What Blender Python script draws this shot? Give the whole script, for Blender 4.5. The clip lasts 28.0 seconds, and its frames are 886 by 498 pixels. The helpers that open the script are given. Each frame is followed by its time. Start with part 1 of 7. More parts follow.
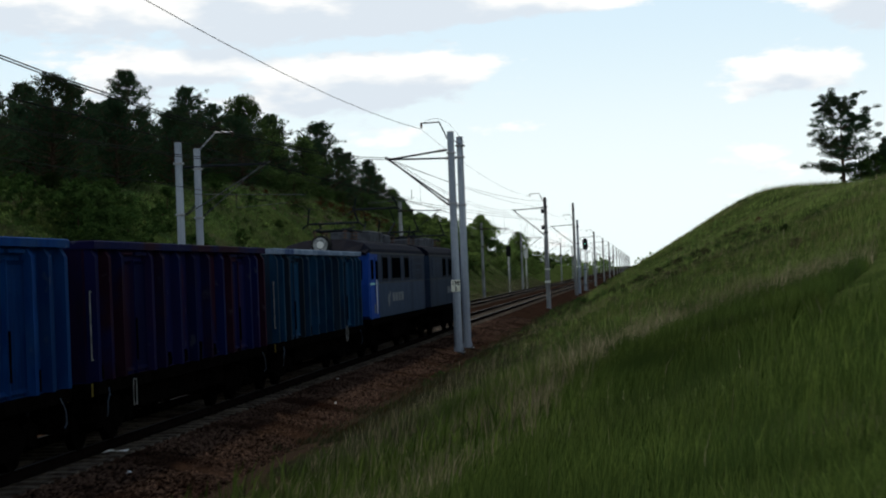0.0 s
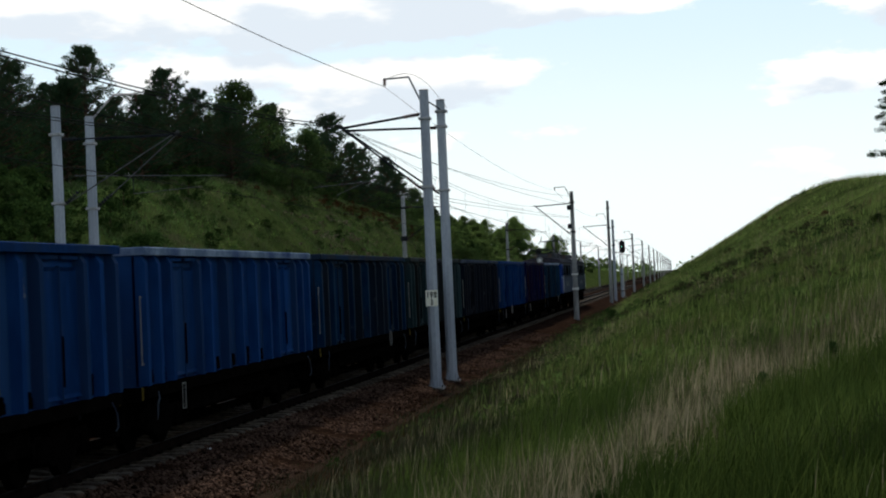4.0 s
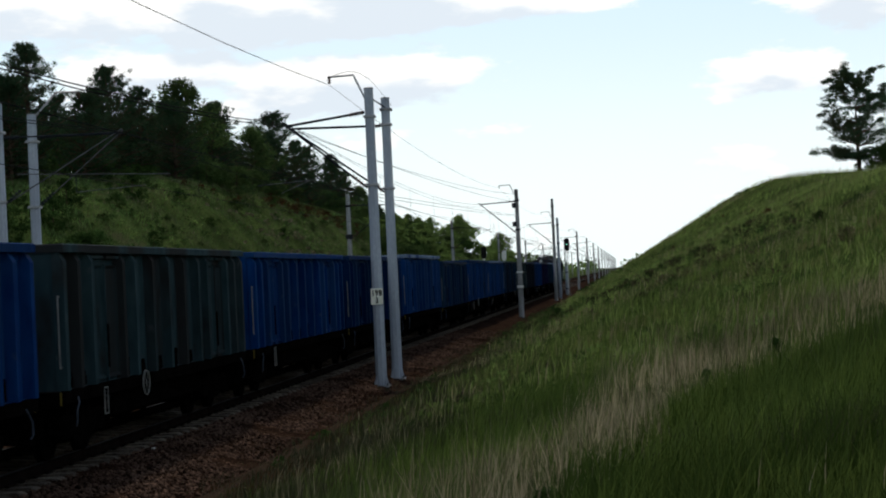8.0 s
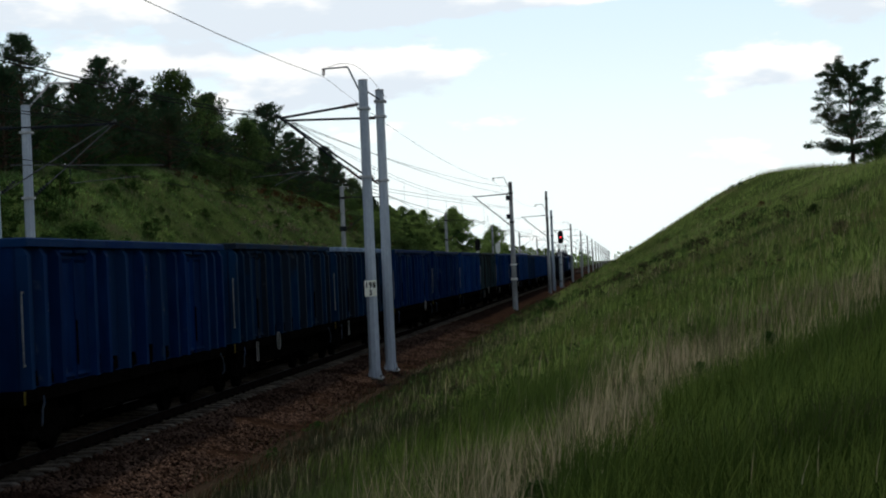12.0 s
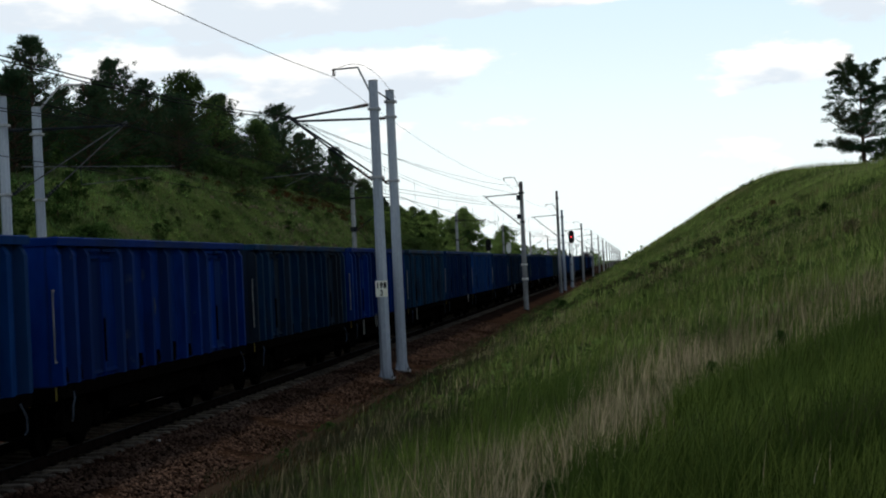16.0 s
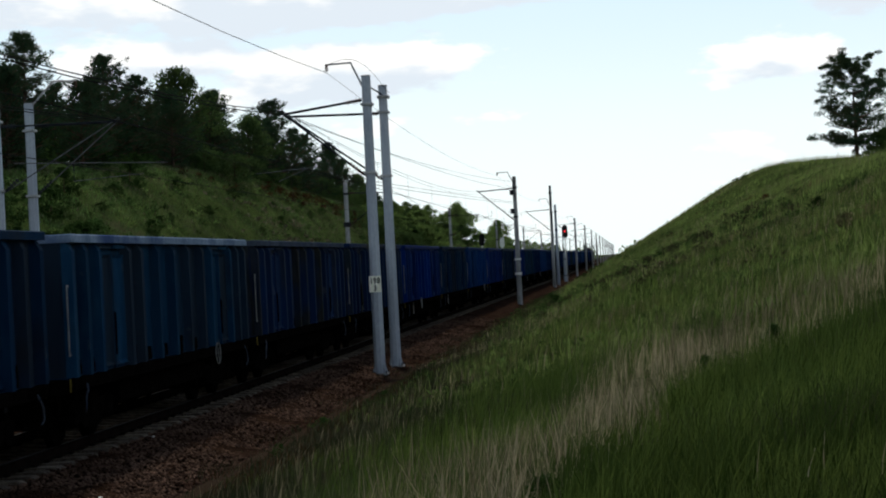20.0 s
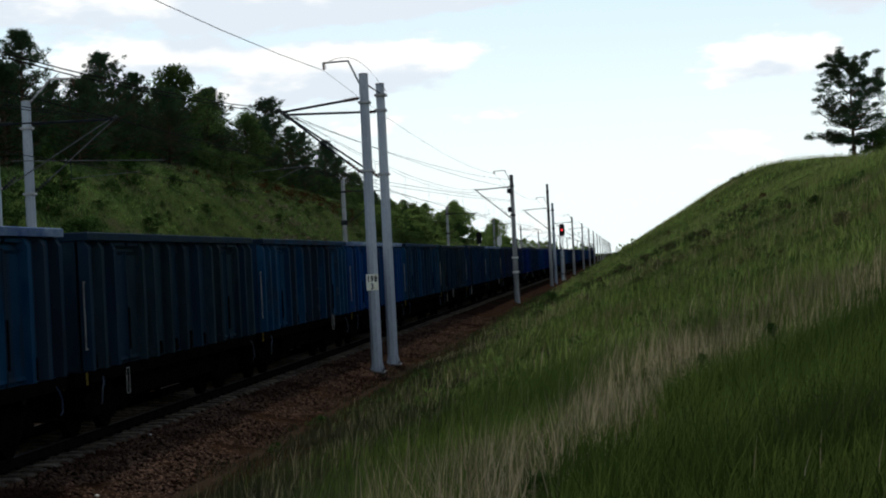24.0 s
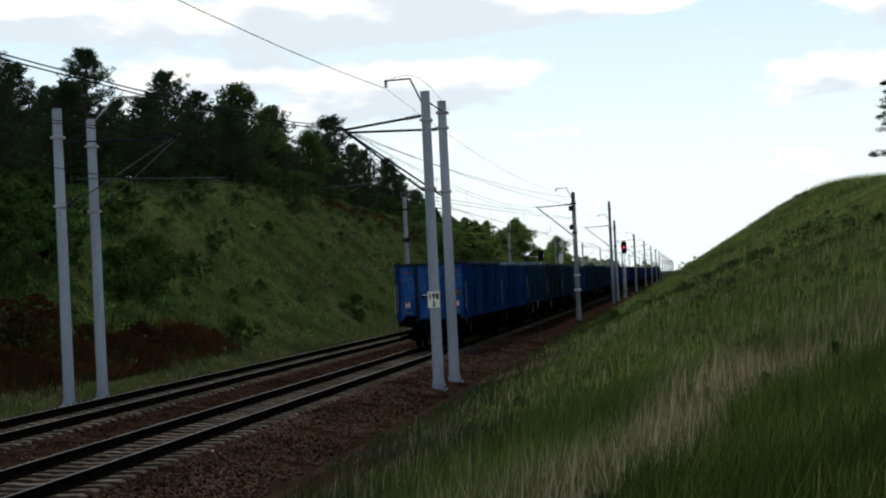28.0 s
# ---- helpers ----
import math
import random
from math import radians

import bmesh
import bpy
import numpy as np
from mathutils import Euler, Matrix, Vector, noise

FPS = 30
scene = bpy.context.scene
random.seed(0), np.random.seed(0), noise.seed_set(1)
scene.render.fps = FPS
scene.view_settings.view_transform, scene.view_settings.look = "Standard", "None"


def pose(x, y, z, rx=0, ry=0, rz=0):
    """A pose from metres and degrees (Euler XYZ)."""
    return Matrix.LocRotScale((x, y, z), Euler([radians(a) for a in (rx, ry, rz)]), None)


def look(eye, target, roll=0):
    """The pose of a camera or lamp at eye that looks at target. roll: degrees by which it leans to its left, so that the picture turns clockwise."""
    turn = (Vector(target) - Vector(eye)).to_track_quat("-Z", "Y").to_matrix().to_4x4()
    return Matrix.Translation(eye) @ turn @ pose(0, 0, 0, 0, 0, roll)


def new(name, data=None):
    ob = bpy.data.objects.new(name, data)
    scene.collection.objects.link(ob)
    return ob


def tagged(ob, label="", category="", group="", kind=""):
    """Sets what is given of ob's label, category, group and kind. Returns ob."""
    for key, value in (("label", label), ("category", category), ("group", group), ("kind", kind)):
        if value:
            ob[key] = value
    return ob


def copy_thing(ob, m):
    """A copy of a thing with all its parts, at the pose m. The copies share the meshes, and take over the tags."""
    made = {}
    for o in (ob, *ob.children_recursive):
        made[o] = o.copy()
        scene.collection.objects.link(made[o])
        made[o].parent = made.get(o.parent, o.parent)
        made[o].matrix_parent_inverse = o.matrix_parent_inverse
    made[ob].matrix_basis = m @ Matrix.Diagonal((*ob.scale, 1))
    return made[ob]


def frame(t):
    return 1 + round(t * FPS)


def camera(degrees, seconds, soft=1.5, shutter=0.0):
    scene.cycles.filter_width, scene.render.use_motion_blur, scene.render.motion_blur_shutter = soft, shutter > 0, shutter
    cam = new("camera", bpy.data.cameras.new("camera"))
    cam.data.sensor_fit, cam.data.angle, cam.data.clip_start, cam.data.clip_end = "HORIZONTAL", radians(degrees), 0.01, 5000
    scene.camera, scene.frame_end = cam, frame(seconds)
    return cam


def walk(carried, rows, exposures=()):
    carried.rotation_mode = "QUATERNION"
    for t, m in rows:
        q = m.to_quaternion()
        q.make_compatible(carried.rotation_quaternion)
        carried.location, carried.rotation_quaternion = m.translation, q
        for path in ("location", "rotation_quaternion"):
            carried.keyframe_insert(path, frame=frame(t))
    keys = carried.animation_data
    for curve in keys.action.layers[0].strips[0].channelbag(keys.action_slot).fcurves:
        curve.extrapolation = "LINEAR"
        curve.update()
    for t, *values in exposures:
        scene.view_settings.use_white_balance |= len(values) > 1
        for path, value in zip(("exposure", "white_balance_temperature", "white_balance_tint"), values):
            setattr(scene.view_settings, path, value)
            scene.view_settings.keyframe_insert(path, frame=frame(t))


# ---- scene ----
# ---------------------------------------------------------------- camera and path
cam = camera(28.06, 28.0, soft=2.0, shutter=0.1)
PATH = [
    (0, pose(10.00, -18.00, 2.65, 90.75, 2.28, 6.36)),
    (0.1, pose(10.00, -14.10, 2.65, 90.87, 2.39, 6.76)),
    (0.2, pose(10.00, -10.20, 2.65, 90.95, 2.50, 7.15)),
    (0.3, pose(10.00, -6.60, 2.65, 91.01, 2.62, 7.54)),
    (0.4, pose(10.00, -4.20, 2.65, 91.08, 2.72, 7.61)),
    (0.5, pose(10.00, -2.20, 2.65, 91.14, 2.81, 7.70)),
    (0.6, pose(10.00, -1.30, 2.65, 91.17, 2.88, 7.68)),
    (0.7, pose(10.00, -0.70, 2.65, 91.20, 2.94, 7.61)),
    (0.8, pose(10.00, -0.30, 2.65, 91.22, 3.00, 7.50)),
    (0.9, pose(10.00, -0.10, 2.65, 91.24, 3.06, 7.40)),
    (1, pose(10.00, 0.00, 2.65, 91.26, 3.11, 7.31)),
    (1.5, pose(10.00, 0.00, 2.65, 91.34, 3.48, 7.22)),
    (2, pose(10.00, 0.00, 2.65, 91.47, 2.91, 7.71)),
    (2.5, pose(10.00, 0.00, 2.65, 91.26, 2.69, 7.91)),
    (4.5, pose(10.00, 0.00, 2.65, 90.95, 2.42, 7.62)),
    (5, pose(10.00, 0.00, 2.65, 90.97, 2.44, 7.39)),
    (5.5, pose(10.00, 0.00, 2.65, 90.99, 2.19, 7.04)),
    (6, pose(10.00, 0.00, 2.65, 90.98, 2.29, 6.55)),
    (6.5, pose(10.00, 0.00, 2.65, 90.95, 2.60, 6.12)),
    (7, pose(10.00, 0.00, 2.65, 90.96, 2.54, 5.91)),
    (7.5, pose(10.00, 0.00, 2.65, 90.89, 2.62, 5.97)),
    (8, pose(10.00, 0.00, 2.65, 90.82, 2.64, 5.92)),
    (8.5, pose(10.00, 0.00, 2.65, 90.79, 2.51, 5.88)),
    (9, pose(10.00, 0.00, 2.65, 90.81, 2.58, 6.02)),
    (9.5, pose(10.00, 0.00, 2.65, 90.86, 2.74, 5.98)),
    (10, pose(10.00, 0.00, 2.65, 90.85, 2.77, 5.76)),
    (10.5, pose(10.00, 0.00, 2.65, 90.72, 2.47, 5.67)),
    (11, pose(10.00, 0.00, 2.65, 90.60, 2.65, 5.65)),
    (11.5, pose(10.00, 0.00, 2.65, 90.56, 2.57, 5.63)),
    (12, pose(10.00, 0.00, 2.65, 90.56, 2.46, 5.72)),
    (12.5, pose(10.00, 0.00, 2.65, 90.60, 2.55, 6.02)),
    (14.5, pose(10.00, 0.00, 2.65, 90.84, 2.85, 6.12)),
    (15, pose(10.00, 0.00, 2.65, 90.71, 2.69, 6.10)),
    (15.5, pose(10.00, 0.00, 2.65, 90.61, 2.74, 6.07)),
    (16, pose(10.00, 0.00, 2.65, 90.58, 2.66, 6.07)),
    (16.5, pose(10.00, 0.00, 2.65, 90.55, 2.62, 6.08)),
    (17, pose(10.00, 0.00, 2.65, 90.54, 2.57, 5.99)),
    (17.5, pose(10.00, 0.00, 2.65, 90.61, 2.77, 5.89)),
    (18, pose(10.00, 0.00, 2.65, 90.56, 2.76, 5.85)),
    (18.5, pose(10.00, 0.00, 2.65, 90.52, 2.77, 5.89)),
    (19, pose(10.00, 0.00, 2.65, 90.47, 2.73, 5.91)),
    (19.5, pose(10.00, 0.00, 2.65, 90.39, 2.77, 5.89)),
    (20, pose(10.00, 0.00, 2.65, 90.41, 2.88, 5.86)),
    (20.5, pose(10.00, 0.00, 2.65, 90.44, 2.80, 5.86)),
    (21, pose(10.00, 0.00, 2.65, 90.41, 3.23, 5.86)),
    (21.5, pose(10.00, 0.00, 2.65, 90.49, 2.82, 5.71)),
    (23.5, pose(10.00, 0.00, 2.65, 90.37, 2.72, 5.67)),
    (24, pose(10.00, 0.00, 2.65, 90.35, 2.79, 5.77)),
    (24.5, pose(10.00, 0.00, 2.65, 90.41, 2.65, 5.96)),
    (25, pose(10.00, 0.00, 2.65, 90.53, 2.86, 6.32)),
    (25.5, pose(10.00, 0.00, 2.65, 90.61, 2.93, 6.68)),
    (26, pose(10.00, 0.00, 2.65, 90.68, 3.05, 7.00)),
    (26.5, pose(10.00, 0.00, 2.65, 90.74, 2.87, 7.28)),
    (27, pose(10.00, 0.00, 2.65, 90.84, 2.80, 7.51)),
    (27.5, pose(10.00, 0.00, 2.65, 90.94, 2.80, 7.67)),
    (28, pose(10.00, 0.00, 2.65, 91.01, 2.72, 7.76)),
]
walk(cam, PATH, exposures=[(0, 0.12), (0.6, 0.04), (1.2, 0.06), (2, 0.2), (28, 0.2)])

# ---------------------------------------------------------------- sky and sun
SUN_EL, SUN_AZ = 48.0, -15.0            # degrees above the horizon; degrees from straight ahead, to the left
world = bpy.data.worlds.new("sky")
scene.world = world
world.use_nodes = True
wn, wl = world.node_tree.nodes, world.node_tree.links
wn.clear()


def wnode(kind, **values):
    n = wn.new(kind)
    for k, v in values.items():
        if k in n.inputs:
            n.inputs[k].default_value = v
    return n


def wmath(op, a, b=None, c=None, clamp=False):
    n = wn.new("ShaderNodeMath")
    n.operation, n.use_clamp = op, clamp
    for i, v in enumerate((a, b, c)):
        if v is None:
            continue
        if isinstance(v, (int, float)):
            n.inputs[i].default_value = v
        else:
            wl.new(v, n.inputs[i])
    return n.outputs[0]


def build_sky():
    sky = wn.new("ShaderNodeTexSky")
    sky.sky_type, sky.sun_disc = "NISHITA", False
    sky.sun_elevation, sky.sun_rotation = radians(SUN_EL), radians(SUN_AZ)
    sky.air_density, sky.dust_density, sky.ozone_density = 1.0, 0.6, 1.4
    co = wn.new("ShaderNodeTexCoord")
    sep = wn.new("ShaderNodeSeparateXYZ")
    wl.new(co.outputs["Generated"], sep.inputs[0])
    x, y, z = sep.outputs
    az = wmath("ARCTAN2", x, y)
    el = wmath("ARCSINE", z)

    def cloud(de, scale, detail, seed):
        v = wn.new("ShaderNodeCombineXYZ")
        wl.new(wmath("MULTIPLY", az, 1.0), v.inputs[0])
        wl.new(wmath("MULTIPLY", wmath("ADD", el, de), 2.7), v.inputs[1])
        v.inputs[2].default_value = seed
        n = wn.new("ShaderNodeTexNoise")
        n.inputs["Scale"].default_value, n.inputs["Detail"].default_value, n.inputs["Roughness"].default_value = scale, detail, 0.55
        wl.new(v.outputs[0], n.inputs["Vector"])
        total = n.outputs["Fac"]
        for a0, e0, wa, we, amount in CLOUD_BANKS:
            da = wmath("DIVIDE", wmath("SUBTRACT", az, a0), wa)
            dl = wmath("DIVIDE", wmath("SUBTRACT", wmath("ADD", el, de), e0), we)
            r2 = wmath("ADD", wmath("MULTIPLY", da, da), wmath("MULTIPLY", dl, dl))
            total = wmath("MULTIPLY_ADD", wmath("EXPONENT", wmath("MULTIPLY", r2, -1.0)), amount, total)
        return total

    big = cloud(0.0, 10.5, 7.0, CLOUD_SEED)
    under = cloud(0.012, 10.5, 5.0, CLOUD_SEED)           # the cloud a little higher up, for the grey bases
    # more cloud higher up, thin haze near the horizon
    rise = wn.new("ShaderNodeMapRange")
    rise.inputs["From Min"].default_value, rise.inputs["From Max"].default_value = 0.05, 0.15
    rise.inputs["To Min"].default_value, rise.inputs["To Max"].default_value = -0.10, -0.02
    wl.new(el, rise.inputs["Value"])
    dens = wmath("ADD", big, rise.outputs[0])
    cover = wn.new("ShaderNodeMapRange")
    cover.interpolation_type = "SMOOTHSTEP"
    cover.inputs["From Min"].default_value, cover.inputs["From Max"].default_value = 0.50, 0.58
    wl.new(dens, cover.inputs["Value"])
    base = wn.new("ShaderNodeMapRange")
    base.interpolation_type = "SMOOTHSTEP"
    base.inputs["From Min"].default_value, base.inputs["From Max"].default_value = 0.50, 0.66
    wl.new(wmath("ADD", under, rise.outputs[0]), base.inputs["Value"])
    shade = wn.new("ShaderNodeMix")
    shade.data_type = "RGBA"
    shade.inputs["A"].default_value = (9.7, 9.7, 9.5, 1)
    shade.inputs["B"].default_value = (6.8, 7.5, 8.2, 1)
    wl.new(base.outputs[0], shade.inputs["Factor"])
    # white haze that fades with height
    haze = wn.new("ShaderNodeMapRange")
    haze.inputs["From Min"].default_value, haze.inputs["From Max"].default_value = 0.0, 0.35
    haze.inputs["To Min"].default_value, haze.inputs["To Max"].default_value = 0.92, 0.6
    wl.new(el, haze.inputs["Value"])
    # clear blue overhead
    clear = wn.new("ShaderNodeMapRange")
    clear.interpolation_type = "SMOOTHSTEP"
    clear.inputs["From Min"].default_value, clear.inputs["From Max"].default_value = 0.18, 0.95
    clear.inputs["To Min"].default_value, clear.inputs["To Max"].default_value = 1.0, 0.06
    wl.new(el, clear.inputs["Value"])
    hz = wn.new("ShaderNodeMix")
    hz.data_type = "RGBA"
    wl.new(wmath("MULTIPLY", haze.outputs[0], clear.outputs[0]), hz.inputs["Factor"])
    wl.new(sky.outputs[0], hz.inputs["A"])
    hz.inputs["B"].default_value = (6.7, 8.2, 9.1, 1)
    low = wn.new("ShaderNodeMapRange")
    low.interpolation_type = "SMOOTHSTEP"
    low.inputs["From Min"].default_value, low.inputs["From Max"].default_value = 0.03, 0.15
    low.inputs["To Min"].default_value, low.inputs["To Max"].default_value = 1.0, 0.0
    wl.new(el, low.inputs["Value"])
    pale = wn.new("ShaderNodeMix")
    pale.data_type = "RGBA"
    wl.new(low.outputs[0], pale.inputs["Factor"])
    wl.new(hz.outputs["Result"], pale.inputs["A"])
    pale.inputs["B"].default_value = (8.5, 9.4, 9.4, 1)
    mix = wn.new("ShaderNodeMix")
    mix.data_type = "RGBA"
    wl.new(wmath("MULTIPLY", cover.outputs[0], clear.outputs[0]), mix.inputs["Factor"])
    wl.new(pale.outputs["Result"], mix.inputs["A"])
    wl.new(shade.outputs["Result"], mix.inputs["B"])
    bg = wn.new("ShaderNodeBackground")
    bg.inputs["Strength"].default_value = 0.1
    wl.new(mix.outputs["Result"], bg.inputs["Color"])
    out = wn.new("ShaderNodeOutputWorld")
    wl.new(bg.outputs[0], out.inputs["Surface"])


CLOUD_SEED = 3.7
# banks of cloud: bearing, height, half width, half height (radians), how thick
CLOUD_BANKS = ((-0.29, 0.153, 0.10, 0.014, 0.22), (-0.15, 0.147, 0.075, 0.013, 0.24), (-0.02, 0.150, 0.05, 0.007, 0.20), (-0.14, 0.108, 0.085, 0.013, 0.20), (-0.245, 0.118, 0.05, 0.012, 0.14),
               (0.085, 0.108, 0.052, 0.012, 0.20), (0.03, 0.078, 0.06, 0.006, 0.06), (-0.10, 0.080, 0.04, 0.007, 0.10), (0.10, 0.143, 0.05, 0.010, 0.16), (-0.013, 0.108, 0.035, 0.022, -0.14), (-0.5, 0.15, 0.1, 0.03, 0.15), (0.4, 0.14, 0.15, 0.03, 0.15))
build_sky()
sun = new("sun", bpy.data.lights.new("sun", "SUN"))
sun.data.energy, sun.data.angle, sun.data.color = 2.6, radians(3), (1.0, 0.95, 0.86)
_e, _a = radians(SUN_EL), radians(SUN_AZ)
sun.matrix_world = look((0, 0, 60), Vector((0, 0, 60)) - Vector((math.sin(_a) * math.cos(_e), math.cos(_a) * math.cos(_e), math.sin(_e))))


# ---------------------------------------------------------------- materials
def surface(name, a, b, scale=3.0, rough=0.8, metal=0.0, bump=0.3, fine=25.0, c=None, csize=0.7, cfrom=0.55, cto=0.7, vary=0.0, stretch=(1, 1, 1), bump_dist=0.02, spec=0.0):
    """A node material: two colours mixed by a noise at two scales, a third one in patches, a bump, and some change from object to object."""
    m = bpy.data.materials.new(name)
    m.use_nodes = True
    n, l = m.node_tree.nodes, m.node_tree.links
    bsdf = n["Principled BSDF"]
    bsdf.inputs["Roughness"].default_value, bsdf.inputs["Metallic"].default_value = rough, metal
    bsdf.inputs["Specular IOR Level"].default_value = spec if rough > 0.2 else 0.5
    co = n.new("ShaderNodeTexCoord")
    mp = n.new("ShaderNodeMapping")
    mp.inputs["Scale"].default_value = stretch
    l.new(co.outputs["Object"], mp.inputs["Vector"])
    info = n.new("ShaderNodeObjectInfo")
    off = n.new("ShaderNodeVectorMath")
    off.operation = "MULTIPLY_ADD"
    l.new(info.outputs["Random"], off.inputs[0])
    off.inputs[1].default_value = (37.0, 53.0, 71.0)
    l.new(mp.outputs[0], off.inputs[2])

    def nz(s, d=4.0):
        t = n.new("ShaderNodeTexNoise")
        t.inputs["Scale"].default_value, t.inputs["Detail"].default_value = s, d
        l.new(off.outputs[0], t.inputs["Vector"])
        return t.outputs["Fac"]

    n1, n2 = nz(scale), nz(fine, 3.0)
    add = n.new("ShaderNodeMath")
    add.operation = "MULTIPLY_ADD"
    l.new(n2, add.inputs[0])
    add.inputs[1].default_value = 0.6
    sub = n.new("ShaderNodeMath")
    sub.operation = "SUBTRACT"
    l.new(n1, sub.inputs[0])
    sub.inputs[1].default_value = 0.3
    l.new(sub.outputs[0], add.inputs[2])
    ramp = n.new("ShaderNodeMapRange")
    ramp.inputs["From Min"].default_value, ramp.inputs["From Max"].default_value = 0.35, 0.66
    l.new(add.outputs[0], ramp.inputs["Value"])
    mx = n.new("ShaderNodeMix")
    mx.data_type = "RGBA"
    l.new(ramp.outputs[0], mx.inputs["Factor"])
    mx.inputs["A"].default_value, mx.inputs["B"].default_value = (*a, 1), (*b, 1)
    col = mx.outputs["Result"]
    if c:
        pr = n.new("ShaderNodeMapRange")
        pr.inputs["From Min"].default_value, pr.inputs["From Max"].default_value = cfrom, cto
        l.new(nz(csize, 6.0), pr.inputs["Value"])
        m2 = n.new("ShaderNodeMix")
        m2.data_type = "RGBA"
        l.new(pr.outputs[0], m2.inputs["Factor"])
        l.new(col, m2.inputs["A"])
        m2.inputs["B"].default_value = (*c, 1)
        col = m2.outputs["Result"]
    if vary:
        hs = n.new("ShaderNodeHueSaturation")
        vr = n.new("ShaderNodeMapRange")
        vr.inputs["To Min"].default_value, vr.inputs["To Max"].default_value = 1 - vary, 1 + vary
        l.new(info.outputs["Random"], vr.inputs["Value"])
        l.new(vr.outputs[0], hs.inputs["Value"])
        l.new(col, hs.inputs["Color"])
        col = hs.outputs[0]
    l.new(col, bsdf.inputs["Base Color"])
    if bump:
        bp = n.new("ShaderNodeBump")
        bp.inputs["Strength"].default_value, bp.inputs["Distance"].default_value = bump, bump_dist
        l.new(n2, bp.inputs["Height"])
        l.new(bp.outputs[0], bsdf.inputs["Normal"])
    return m


def leafy(name, a, b, rough=0.6, patch=None, psize=0.25, transmit=0.0, mottle=0.35):
    """A material for leaves and blades: a colour of its own for each leaf, and patches over the whole."""
    m = bpy.data.materials.new(name)
    m.use_nodes = True
    n, l = m.node_tree.nodes, m.node_tree.links
    bsdf = n["Principled BSDF"]
    bsdf.inputs["Roughness"].default_value, bsdf.inputs["Specular IOR Level"].default_value = rough, 0.0
    geo = n.new("ShaderNodeNewGeometry")
    mx = n.new("ShaderNodeMix")
    mx.data_type = "RGBA"
    l.new(geo.outputs["Random Per Island"], mx.inputs["Factor"])
    mx.inputs["A"].default_value, mx.inputs["B"].default_value = (*a, 1), (*b, 1)
    col = mx.outputs["Result"]
    if patch:
        t = n.new("ShaderNodeTexNoise")
        t.inputs["Scale"].default_value, t.inputs["Detail"].default_value = psize, 4.0
        l.new(geo.outputs["Position"], t.inputs["Vector"])
        r = n.new("ShaderNodeMapRange")
        r.inputs["From Min"].default_value, r.inputs["From Max"].default_value = 0.48, 0.66
        l.new(t.outputs["Fac"], r.inputs["Value"])
        m2 = n.new("ShaderNodeMix")
        m2.data_type = "RGBA"
        l.new(r.outputs[0], m2.inputs["Factor"])
        l.new(col, m2.inputs["A"])
        m2.inputs["B"].default_value = (*patch, 1)
        col = m2.outputs["Result"]
        # broad lusher and poorer stretches
        t = n.new("ShaderNodeTexNoise")
        t.inputs["Scale"].default_value, t.inputs["Detail"].default_value = psize * 0.42, 5.0
        l.new(geo.outputs["Position"], t.inputs["Vector"])
        r = n.new("ShaderNodeMapRange")
        r.inputs["From Min"].default_value, r.inputs["From Max"].default_value = 0.32, 0.68
        r.inputs["To Min"].default_value, r.inputs["To Max"].default_value = 1 - mottle, 1 + mottle
        l.new(t.outputs["Fac"], r.inputs["Value"])
        hs = n.new("ShaderNodeHueSaturation")
        l.new(r.outputs[0], hs.inputs["Value"])
        l.new(col, hs.inputs["Color"])
        col = hs.outputs[0]
    l.new(col, bsdf.inputs["Base Color"])
    if transmit:
        tr = n.new("ShaderNodeBsdfTranslucent")
        l.new(col, tr.inputs["Color"])
        ms = n.new("ShaderNodeMixShader")
        ms.inputs[0].default_value = transmit
        l.new(bsdf.outputs[0], ms.inputs[1])
        l.new(tr.outputs[0], ms.inputs[2])
        l.new(ms.outputs[0], n["Material Output"].inputs["Surface"])
    return m


def glow(name, colour, strength):
    m = bpy.data.materials.new(name)
    m.use_nodes = True
    b = m.node_tree.nodes["Principled BSDF"]
    b.inputs["Base Color"].default_value = (*colour, 1)
    b.inputs["Emission Color"].default_value = (*colour, 1)
    b.inputs["Emission Strength"].default_value = strength
    return m


